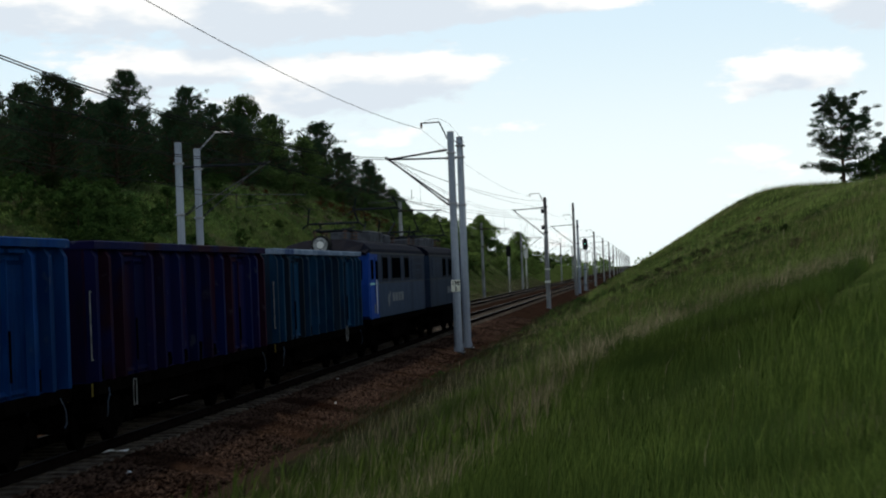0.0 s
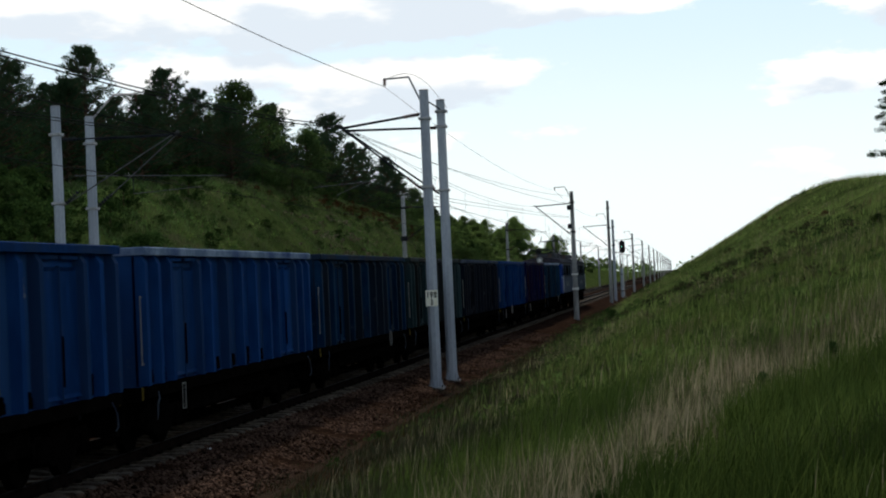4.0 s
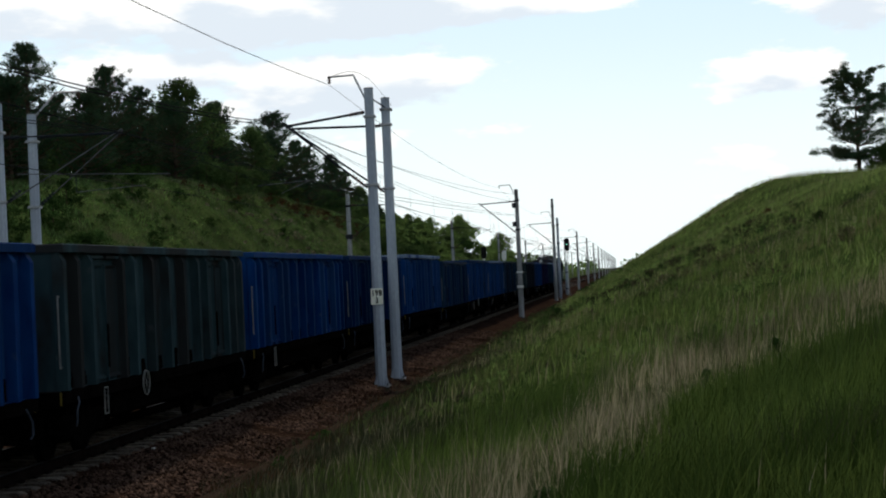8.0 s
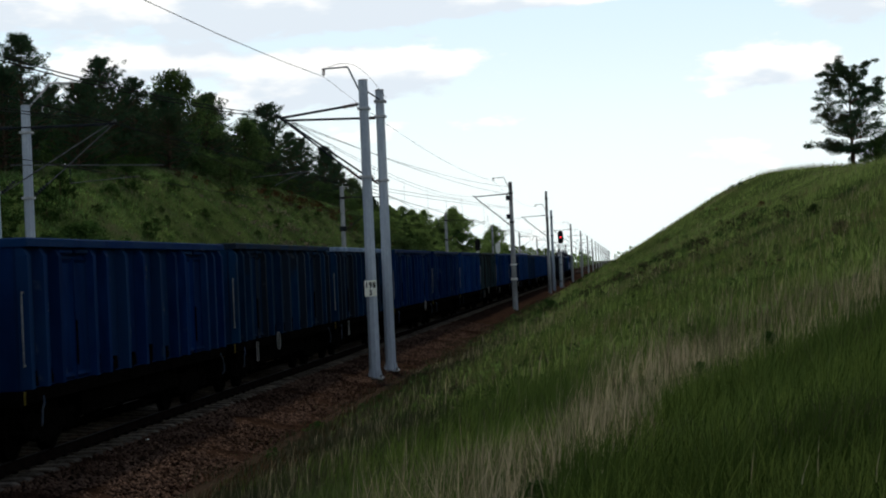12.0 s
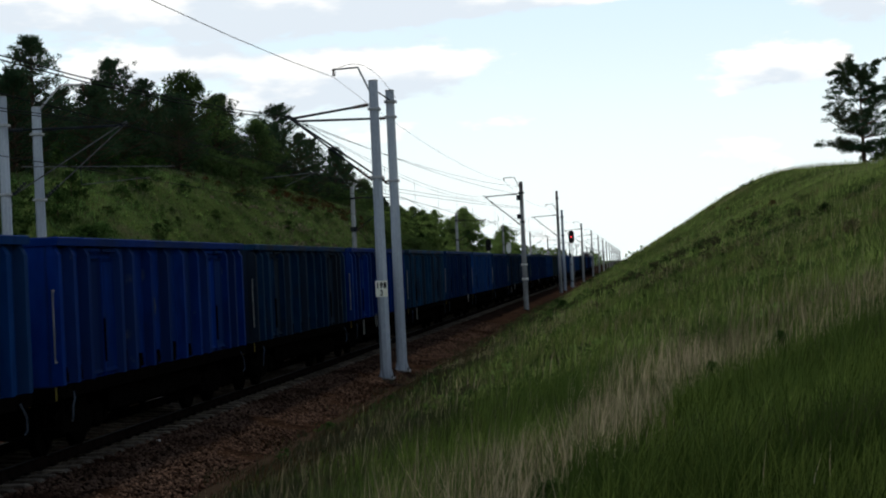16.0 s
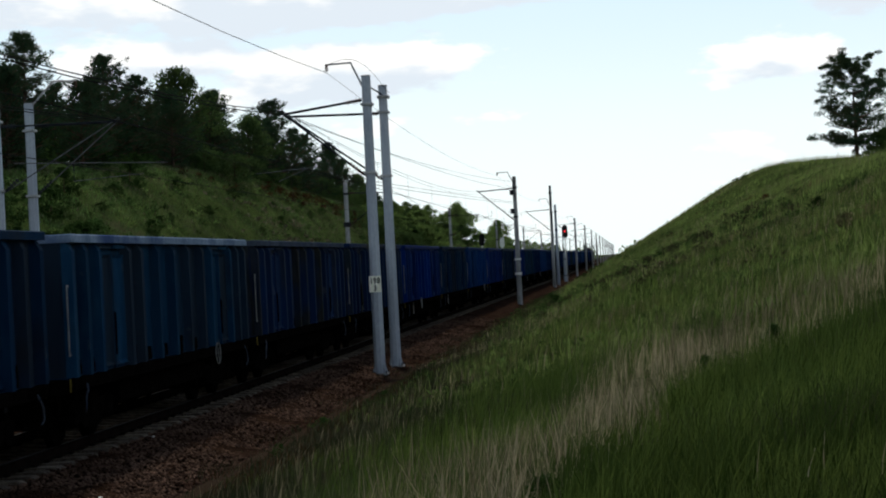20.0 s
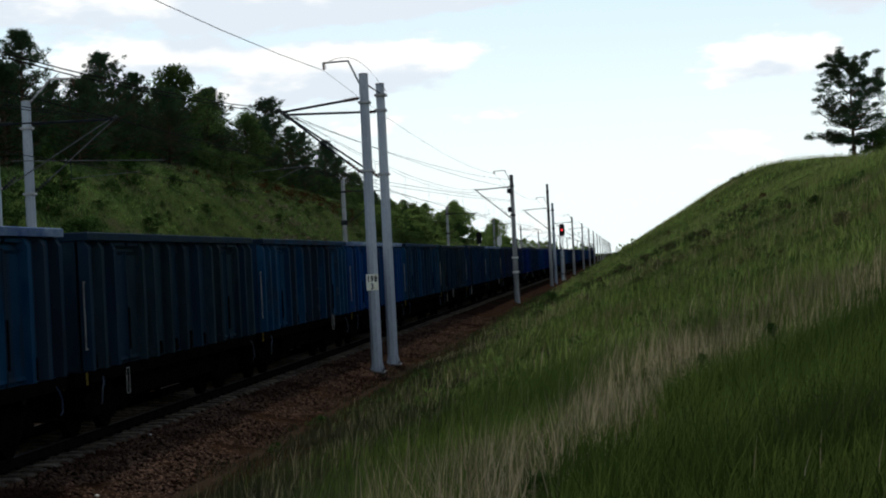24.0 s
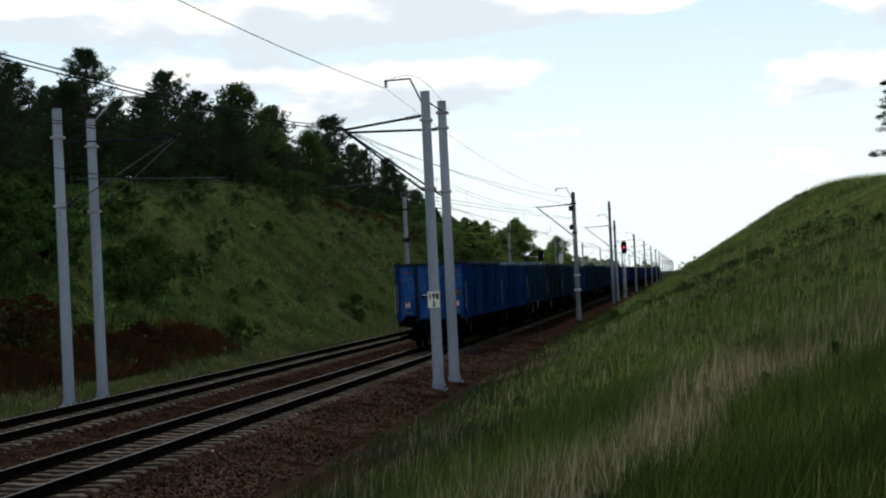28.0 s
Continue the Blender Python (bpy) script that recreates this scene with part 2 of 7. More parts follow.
SOIL = surface("soil_and_grass", (0.020, 0.032, 0.008), (0.052, 0.070, 0.020), 0.35, 0.95, 0, 0.8, 9.0, (0.06, 0.054, 0.03), 0.12, 0.60, 0.76, bump_dist=0.15)
def dirt_strip(m):
    """Bare brown earth beside the ballast, with an uneven border."""
    n, l = m.node_tree.nodes, m.node_tree.links
    bsdf = n["Principled BSDF"]
    grown = bsdf.inputs["Base Color"].links[0].from_socket
    co, sep = n.new("ShaderNodeTexCoord"), n.new("ShaderNodeSeparateXYZ")
    l.new(co.outputs["Object"], sep.inputs[0])
    t = n.new("ShaderNodeTexNoise")
    t.inputs["Scale"].default_value, t.inputs["Detail"].default_value = 0.8, 6.0
    l.new(co.outputs["Object"], t.inputs["Vector"])
    edge = n.new("ShaderNodeMath")
    edge.operation = "MULTIPLY_ADD"
    l.new(t.outputs["Fac"], edge.inputs[0])
    edge.inputs[1].default_value = 3.0
    l.new(sep.outputs[0], edge.inputs[2])
    r = n.new("ShaderNodeMapRange")
    r.inputs["From Min"].default_value, r.inputs["From Max"].default_value = 6.2, 7.2
    l.new(edge.outputs[0], r.inputs["Value"])
    left = n.new("ShaderNodeMapRange")
    left.inputs["From Min"].default_value, left.inputs["From Max"].default_value = -9.6, -8.0
    l.new(sep.outputs[0], left.inputs["Value"])
    both = n.new("ShaderNodeMath")
    both.operation = "SUBTRACT"
    both.use_clamp = True
    l.new(left.outputs[0], both.inputs[0])
    l.new(r.outputs[0], both.inputs[1])
    mx = n.new("ShaderNodeMix")
    mx.data_type = "RGBA"
    l.new(both.outputs[0], mx.inputs["Factor"])
    l.new(grown, mx.inputs["A"])
    mx.inputs["B"].default_value = (0.030, 0.021, 0.014, 1)
    l.new(mx.outputs["Result"], bsdf.inputs["Base Color"])


dirt_strip(SOIL)
BALLAST = surface("ballast_bed", (0.009, 0.0052, 0.0036), (0.031, 0.0175, 0.0115), 2.0, 0.95, 0, 1.0, 14.0, (0.014, 0.008, 0.006), 0.5, bump_dist=0.06)
STONE = leafy("ballast_stone", (0.005, 0.0026, 0.0018), (0.100, 0.060, 0.041), 0.95, (0.018, 0.009, 0.006), 0.5)
CONCRETE = surface("sleeper_concrete", (0.046, 0.037, 0.029), (0.112, 0.092, 0.072), 5.0, 0.9, 0, 0.4, 40.0, (0.035, 0.024, 0.017), 1.2, vary=0.3)
RAIL_RUST = surface("rail_rust", (0.004, 0.003, 0.0025), (0.010, 0.007, 0.006), 3.0, 0.9, 0.0, 0.2, 30.0)
RAIL_HEAD = surface("rail_head", (0.008, 0.0075, 0.0075), (0.020, 0.0195, 0.021), 2.0, 0.6, 0.6, 0.05, 40.0)
MAST = surface("mast_grey_paint", (0.27, 0.29, 0.325), (0.37, 0.395, 0.43), 1.5, 0.6, 0, 0.1, 30.0, (0.13, 0.13, 0.13), 2.0, 0.62, 0.8, stretch=(1, 1, 0.25))
MAST_DARK = surface("mast_weathered_concrete", (0.20, 0.195, 0.19), (0.33, 0.325, 0.315), 1.5, 0.9, 0, 0.2, 20.0, (0.08, 0.075, 0.07), 1.0, stretch=(1, 1, 0.3))
STEEL = surface("dark_steel", (0.012, 0.014, 0.017), (0.03, 0.032, 0.036), 4.0, 0.7, 0.0, 0.1)
MID_STEEL = surface("grey_steel", (0.06, 0.06, 0.062), (0.11, 0.11, 0.112), 5.0, 0.7, 0.0, 0.1)
GALV = surface("galvanised_steel", (0.25, 0.25, 0.25), (0.36, 0.36, 0.36), 6.0, 0.5, 0.4, 0.1)
CERAMIC = surface("insulator_ceramic", (0.06, 0.035, 0.025), (0.11, 0.07, 0.05), 5.0, 0.3, 0, 0)
WIRE = surface("copper_wire", (0.012, 0.012, 0.013), (0.025, 0.024, 0.023), 4.0, 0.7, 0.0, 0)
WHITE = surface("white_paint", (0.62, 0.60, 0.55), (0.74, 0.72, 0.66), 5.0, 0.6, 0, 0.05, 30.0, (0.4, 0.36, 0.28), 3.0, 0.62, 0.8)
ENAMEL = surface("cream_enamel", (0.80, 0.76, 0.60), (0.86, 0.83, 0.70), 5.0, 0.5, 0, 0.05, 30.0, (0.4, 0.34, 0.2), 3.0, 0.66, 0.8)
BLACK = surface("black_paint", (0.012, 0.012, 0.012), (0.025, 0.025, 0.025), 5.0, 0.6, 0, 0.05)
RED = surface("red_paint", (0.45, 0.03, 0.03), (0.55, 0.05, 0.04), 6.0, 0.5, 0, 0)
ORANGE = surface("orange_sticker", (0.28, 0.08, 0.01), (0.22, 0.06, 0.01), 6.0, 0.6, 0, 0)
BARK = surface("pine_bark", (0.035, 0.024, 0.018), (0.085, 0.055, 0.035), 2.0, 0.95, 0, 0.8, 14.0, stretch=(1, 1, 0.3))
NEEDLE = leafy("pine_needles", (0.013, 0.029, 0.016), (0.042, 0.074, 0.034), 0.6, (0.026, 0.036, 0.017), 0.3, 0.2)
LEAF = leafy("green_leaves", (0.050, 0.092, 0.022), (0.155, 0.215, 0.062), 0.55, (0.085, 0.125, 0.036), 0.3, 0.48)
LEAF_DEEP = leafy("deep_green_leaves", (0.024, 0.052, 0.016), (0.085, 0.125, 0.038), 0.55, (0.045, 0.070, 0.022), 0.3, 0.3)
BUSH = leafy("shrub_leaves", (0.016, 0.036, 0.009), (0.054, 0.095, 0.025), 0.6, (0.030, 0.046, 0.014), 0.4, 0.2)
HEATHER = leafy("heather", (0.024, 0.027, 0.012), (0.085, 0.072, 0.035), 0.7, (0.030, 0.040, 0.014), 0.6, 0.1)
RUST_BUSH = leafy("brown_shrub", (0.028, 0.013, 0.006), (0.090, 0.044, 0.018), 0.7, (0.03, 0.03, 0.012), 0.4, 0.1)
GRASS = leafy("green_grass", (0.010, 0.026, 0.004), (0.128, 0.172, 0.039), 0.55, (0.042, 0.068, 0.016), 0.6, 0.3)
GRASS_FAR = leafy("slope_grass", (0.036, 0.074, 0.019), (0.118, 0.180, 0.054), 0.7, (0.056, 0.062, 0.030), 0.16, 0.2, 0.45)
SLOPE_DRY = leafy("slope_dry_grass", (0.050, 0.047, 0.025), (0.170, 0.150, 0.090), 0.7, (0.070, 0.080, 0.034), 0.4, 0.2)
# brighter than green_grass: less self-shadow with distance is put into the colour
GRASS_BANK = leafy("bank_grass", (0.075, 0.118, 0.028), (0.230, 0.290, 0.082), 0.7, (0.125, 0.110, 0.050), 0.35, 0.3)
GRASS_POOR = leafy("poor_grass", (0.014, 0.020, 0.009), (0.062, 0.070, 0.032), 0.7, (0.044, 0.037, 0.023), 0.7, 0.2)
STRAW = leafy("dry_grass", (0.07, 0.058, 0.034), (0.42, 0.350, 0.215), 0.7, (0.14, 0.125, 0.07), 0.8, 0.3)
# underframe grime, blackened further: the shade beneath the train is in this colour
UNDER = surface("underframe_grime_and_shade", (0.0015, 0.0013, 0.0011), (0.004, 0.0033, 0.0029), 4.0, 0.9, 0.0, 0.2)


def paint(name, a, b, patch, rough=0.55, cfrom=0.57, scuff=0.10):
    """Old wagon paint: each sheet faded in its own way, a second colour where it was mended, rusty runs, pale scuffs."""
    m = bpy.data.materials.new(name)
    m.use_nodes = True
    n, l = m.node_tree.nodes, m.node_tree.links
    bsdf = n["Principled BSDF"]
    bsdf.inputs["Roughness"].default_value, bsdf.inputs["Specular IOR Level"].default_value = rough, 0.004
    co, info = n.new("ShaderNodeTexCoord"), n.new("ShaderNodeObjectInfo")

    def field(stretch, scale, detail, lo, hi, top=1.0):
        mp = n.new("ShaderNodeMapping")
        mp.inputs["Scale"].default_value = stretch
        l.new(co.outputs["Object"], mp.inputs["Vector"])
        off = n.new("ShaderNodeVectorMath")
        off.operation = "MULTIPLY_ADD"
        l.new(info.outputs["Random"], off.inputs[0])
        off.inputs[1].default_value = (37.0, 53.0, 71.0)
        l.new(mp.outputs[0], off.inputs[2])
        t = n.new("ShaderNodeTexNoise")
        t.inputs["Scale"].default_value, t.inputs["Detail"].default_value = scale, detail
        l.new(off.outputs[0], t.inputs["Vector"])
        r = n.new("ShaderNodeMapRange")
        r.inputs["From Min"].default_value, r.inputs["From Max"].default_value, r.inputs["To Max"].default_value = lo, hi, top
        l.new(t.outputs["Fac"], r.inputs["Value"])
        return r.outputs[0], t.outputs["Fac"]

    def over(col, colour, fac):
        x = n.new("ShaderNodeMix")
        x.data_type = "RGBA"
        l.new(fac, x.inputs["Factor"])
        if isinstance(col, tuple):
            x.inputs["A"].default_value = (*col, 1)
        else:
            l.new(col, x.inputs["A"])
        x.inputs["B"].default_value = (*colour, 1)
        return x.outputs["Result"]

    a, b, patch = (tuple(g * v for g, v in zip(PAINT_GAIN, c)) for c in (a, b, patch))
    grain, fine = field((1, 1, 0.35), 5.0, 5.0, 0.34, 0.68)
    col = over(a, b, grain)
    sheet, _ = field((0.02, 1, 0.02), 0.9, 0.0, cfrom - 0.10, cfrom + 0.02, 0.75)
    col = over(col, patch, sheet)
    blot, _ = field((1, 1, 0.6), 1.1, 6.0, cfrom, cfrom + 0.12, 0.8)
    col = over(col, patch, blot)
    runs, _ = field((1, 7, 0.22), 1.6, 4.0, 0.60, 0.74, 0.4)
    col = over(col, (0.006, 0.006, 0.006), runs)
    rub, _ = field((1, 1.6, 0.8), 3.2, 6.0, 0.67, 0.75, 0.3)
    col = over(col, (scuff, scuff * 1.05, scuff * 1.1), rub)
    hs = n.new("ShaderNodeHueSaturation")
    vr = n.new("ShaderNodeMapRange")
    vr.inputs["To Min"].default_value, vr.inputs["To Max"].default_value = 0.72, 1.28
    l.new(info.outputs["Random"], vr.inputs["Value"])
    l.new(vr.outputs[0], hs.inputs["Value"])
    l.new(col, hs.inputs["Color"])
    l.new(hs.outputs[0], bsdf.inputs["Base Color"])
    bp = n.new("ShaderNodeBump")
    bp.inputs["Strength"].default_value, bp.inputs["Distance"].default_value = 0.25, 0.02
    l.new(fine, bp.inputs["Height"])
    l.new(bp.outputs[0], bsdf.inputs["Normal"])
    return m


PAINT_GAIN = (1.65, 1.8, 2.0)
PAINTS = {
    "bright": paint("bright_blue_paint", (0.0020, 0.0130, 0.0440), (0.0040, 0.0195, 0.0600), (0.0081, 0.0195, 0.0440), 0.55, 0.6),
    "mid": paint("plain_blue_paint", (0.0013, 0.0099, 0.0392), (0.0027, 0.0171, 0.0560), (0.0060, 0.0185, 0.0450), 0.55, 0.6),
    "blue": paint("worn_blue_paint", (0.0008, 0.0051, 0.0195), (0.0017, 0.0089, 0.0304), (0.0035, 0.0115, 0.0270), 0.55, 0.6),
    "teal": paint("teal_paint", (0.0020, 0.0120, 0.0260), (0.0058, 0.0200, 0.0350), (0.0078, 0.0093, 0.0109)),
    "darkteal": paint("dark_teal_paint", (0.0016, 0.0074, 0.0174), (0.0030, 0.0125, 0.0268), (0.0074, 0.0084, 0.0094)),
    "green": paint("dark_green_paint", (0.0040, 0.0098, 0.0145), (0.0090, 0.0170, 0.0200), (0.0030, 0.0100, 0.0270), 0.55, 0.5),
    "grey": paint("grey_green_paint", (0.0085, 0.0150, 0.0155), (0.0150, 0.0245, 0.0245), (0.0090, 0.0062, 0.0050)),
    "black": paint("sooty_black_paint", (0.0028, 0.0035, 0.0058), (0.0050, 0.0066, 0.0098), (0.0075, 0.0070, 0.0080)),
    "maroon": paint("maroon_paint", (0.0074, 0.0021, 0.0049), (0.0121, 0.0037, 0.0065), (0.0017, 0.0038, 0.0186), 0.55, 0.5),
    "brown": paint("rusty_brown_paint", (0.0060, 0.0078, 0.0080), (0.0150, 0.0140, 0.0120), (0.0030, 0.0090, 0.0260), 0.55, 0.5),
    # wagon blue with the skylight on the rear end put into the colour
    "end_lit": surface("blue_paint_skylit_end", (0.012, 0.046, 0.155), (0.032, 0.100, 0.280), 2.6, 0.55, 0, 0.15, 14.0, (0.020, 0.026, 0.036), 1.6, 0.55, 0.68, 0.0, (1, 1, 0.5)),
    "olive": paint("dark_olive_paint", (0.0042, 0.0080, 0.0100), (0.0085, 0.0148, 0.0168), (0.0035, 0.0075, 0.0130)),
    # slate tone holding the side shading of the tail stakes
    "tailpost": paint("slate_paint_with_shade", (0.0050, 0.0110, 0.0180), (0.0090, 0.0170, 0.0260), (0.0110, 0.0150, 0.0180)),
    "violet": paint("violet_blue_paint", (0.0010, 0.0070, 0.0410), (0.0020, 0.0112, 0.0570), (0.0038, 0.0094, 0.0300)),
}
# dull grey-blue; on rims its paleness paints in the sky-lit top edge
RIM_DULL = surface("dull_rim_skylit", (0.035, 0.044, 0.060), (0.06, 0.07, 0.09), 1.2, 0.6, 0.0, 0.1, 12.0, (0.015, 0.022, 0.05), 0.8, 0.5, 0.7)
PALE_BAR = surface("faded_pale_paint", (0.12, 0.12, 0.115), (0.22, 0.215, 0.20), 5.0, 0.7, 0, 0)
YELLOW = surface("yellow_paint", (0.10, 0.075, 0.015), (0.16, 0.12, 0.03), 6.0, 0.6, 0, 0)
RIM_PALE = surface("bare_worn_rim", (0.09, 0.125, 0.18), (0.19, 0.235, 0.30), 1.2, 0.5, 0.0, 0.1, 12.0, (0.03, 0.05, 0.12), 0.8, 0.5, 0.7)


# ---------------------------------------------------------------- mesh helpers
def mesh_of(name, bm, mat, smooth=False):
    me = bpy.data.meshes.new(name)
    bmesh.ops.recalc_face_normals(bm, faces=bm.faces)
    bm.to_mesh(me)
    bm.free()
    me.materials.append(mat)
    if smooth:
        me.polygons.foreach_set("use_smooth", [True] * len(me.polygons))
    return me


def part(name, bm, mat, parent, label="", at=None, smooth=False):
    """One mesh object under a thing or a part. bm: a bmesh, or a mesh to share."""
    me = bm if isinstance(bm, bpy.types.Mesh) else mesh_of(name, bm, mat, smooth)
    ob = new(name, me)
    ob.parent = parent
    if at is not None:
        ob.matrix_basis = at
    return tagged(ob, label)


def thing(name, label, category, at=None, group="", kind=""):
    ob = new(name)
    ob.empty_display_size = 0.3
    if at is not None:
        ob.matrix_basis = at
    return tagged(ob, label, category, group, kind)


def box(bm, x0, x1, y0, y1, z0, z1, bevel=0.0):
    m = Matrix.LocRotScale(((x0 + x1) / 2, (y0 + y1) / 2, (z0 + z1) / 2), None, (abs(x1 - x0), abs(y1 - y0), abs(z1 - z0)))
    r = bmesh.ops.create_cube(bm, size=1, matrix=m)
    if bevel:
        es = {e for v in r["verts"] for e in v.link_edges}
        bmesh.ops.bevel(bm, geom=list(es), offset=bevel, segments=1, affect="EDGES")
    return bm


def tube(bm, p, q, r, r2=None, seg=8):
    p, q = Vector(p), Vector(q)
    d = q - p
    m = Matrix.Translation((p + q) / 2) @ d.to_track_quat("Z", "Y").to_matrix().to_4x4()
    bmesh.ops.create_cone(bm, cap_ends=True, segments=seg, radius1=r, radius2=r if r2 is None else r2, depth=d.length, matrix=m)
    return bm


def rod(name, p, q, r, mat, parent, label="", seg=8, r2=None):
    return part(name, tube(bmesh.new(), p, q, r, r2, seg), mat, parent, label, smooth=seg > 8)


def prism(bm, profile, y0, y1):
    """A closed outline in x and z, drawn out along y."""
    a = [bm.verts.new((x, y0, z)) for x, z in profile]
    b = [bm.verts.new((x, y1, z)) for x, z in profile]
    n = len(profile)
    for i in range(n):
        bm.faces.new((a[i], a[(i + 1) % n], b[(i + 1) % n], b[i]))
    bm.faces.new(a)
    bm.faces.new(b[::-1])
    return bm


def np_mesh(name, verts, faces, mat):
    """A mesh from arrays: verts (n, 3), faces (m, 3) or (m, 4)."""
    me = bpy.data.meshes.new(name)
    k = faces.shape[1]
    me.vertices.add(len(verts))
    me.vertices.foreach_set("co", verts.astype(np.float32).ravel())
    me.loops.add(faces.size)
    me.loops.foreach_set("vertex_index", faces.astype(np.int32).ravel())
    me.polygons.add(len(faces))
    me.polygons.foreach_set("loop_start", np.arange(0, faces.size, k, dtype=np.int32))
    me.polygons.foreach_set("loop_total", np.full(len(faces), k, dtype=np.int32))
    me.update(calc_edges=True)
    me.validate()
    me.materials.append(mat)
    return me


RNG = np.random.default_rng(7)
_PH = RNG.uniform(0, 6.28, (24, 2))
_DR = RNG.uniform(0, 6.28, 24)


def bumps(x, y, size, seed=0, n=6):
    """A smooth uneven height, about -1 to 1, with hollows of about that size."""
    h = 0
    for i in range(n):
        k = (i * 5 + seed * 3) % 24
        f = 6.28 / size * (0.6 + 0.22 * i)
        h = h + np.sin((x * np.cos(_DR[k]) + y * np.sin(_DR[k])) * f + _PH[k, 0]) / (1 + 0.35 * i)
    return h / 2.6


# ---------------------------------------------------------------- the ground
FAR_TRACK = -4.45                       # centre of the second track; the first lies at x = 0, its rail tops at z = 0
RIGHT_Y, RIGHT_H = (-100, 0, 40, 67, 90, 110, 135, 165, 220, 285, 400, 600, 900, 2000), (3.2, 3.4, 4.8, 5.8, 6.56, 7.55, 8.78, 8.96, 8.65, 8.3, 7.6, 6.4, 4.6, 1.0)
LEFT_Y, LEFT_H = (-100, 0, 80, 98, 123, 137, 170, 194, 224, 281, 389, 700, 1500), (6.0, 6.8, 8.3, 9.4, 11.0, 11.8, 11.8, 11.1, 10.4, 9.1, 7.4, 4.0, 0.6)


def bank(u, k=7.0):
    """Rises from 0 to 1 while u goes from 0 to 1, rounded at its top and foot."""
    top = 1 - np.logaddexp(0, k * (1 - u)) / k
    return np.logaddexp(0, 9 * top) / 9 - np.log(2) / 9 * np.exp(-np.maximum(u, 0) * 3) * 0.5


def smooth_interp(v, xs, ys):
    return (np.interp(v - 14, xs, ys) + np.interp(v, xs, ys) * 2 + np.interp(v + 14, xs, ys)) / 4


def ground_z(x, y):
    x, y = np.asarray(x, float), np.asarray(y, float)
    hr, hl = smooth_interp(y, RIGHT_Y, RIGHT_H), smooth_interp(y, LEFT_Y, LEFT_H)
    right = (hr + 0.55) * bank((x - 4.4) / 16.3, 22.0)
    left = (hl + 0.35) * bank((-10.0 - x) / 12.0) + 0.02 * np.maximum(-22 - x, 0)
    z = -0.55 + np.where(x > 4.0, right, 0) + np.where(x < -9.0, left + 0.1, 0)
    rough = np.clip(np.maximum(x - 4.5, -11 - x) / 4, 0, 1)
    z = z + rough * (0.16 * bumps(x, y, 9, 1) + 0.30 * bumps(x, y, 31, 2) + 0.05 * bumps(x, y, 2.7, 3))
    far = np.clip((np.hypot(x, y) - 900) / 1500, 0, 1)
    return z * (1 - far) - 0.6 * far


def ground():
    xs = np.concatenate([[-3500, -1500, -700, -300, -160, -100, -75], np.arange(-60, -26, 2.0), np.arange(-26, 30, 0.6), np.arange(30, 62, 2.0), [75, 100, 160, 300, 700, 1500, 3500]])
    ys = np.concatenate([[-600, -200, -120], np.arange(-80, 130, 1.0), np.arange(130, 320, 2.5), np.arange(320, 700, 12.0), np.arange(700, 1600, 60.0), [1700, 2200, 3000, 4500]])
    gx, gy = np.meshgrid(xs, ys)
    v = np.stack([gx, gy, ground_z(gx, gy)], -1).reshape(-1, 3)
    nx, ny = len(xs), len(ys)
    i = (np.arange(ny - 1)[:, None] * nx + np.arange(nx - 1)[None]).ravel()
    ob = new("ground", np_mesh("ground", v, np.stack([i, i + 1, i + nx + 1, i + nx], -1), SOIL))
    ob.data.polygons.foreach_set("use_smooth", [True] * len(ob.data.polygons))
    tagged(ob, "grassy earth of a railway cutting with banks on both sides", "ground", kind="structure")


ground()


# ---------------------------------------------------------------- tracks
TRACK_Y0, TRACK_Y1 = -60.0, 1500.0


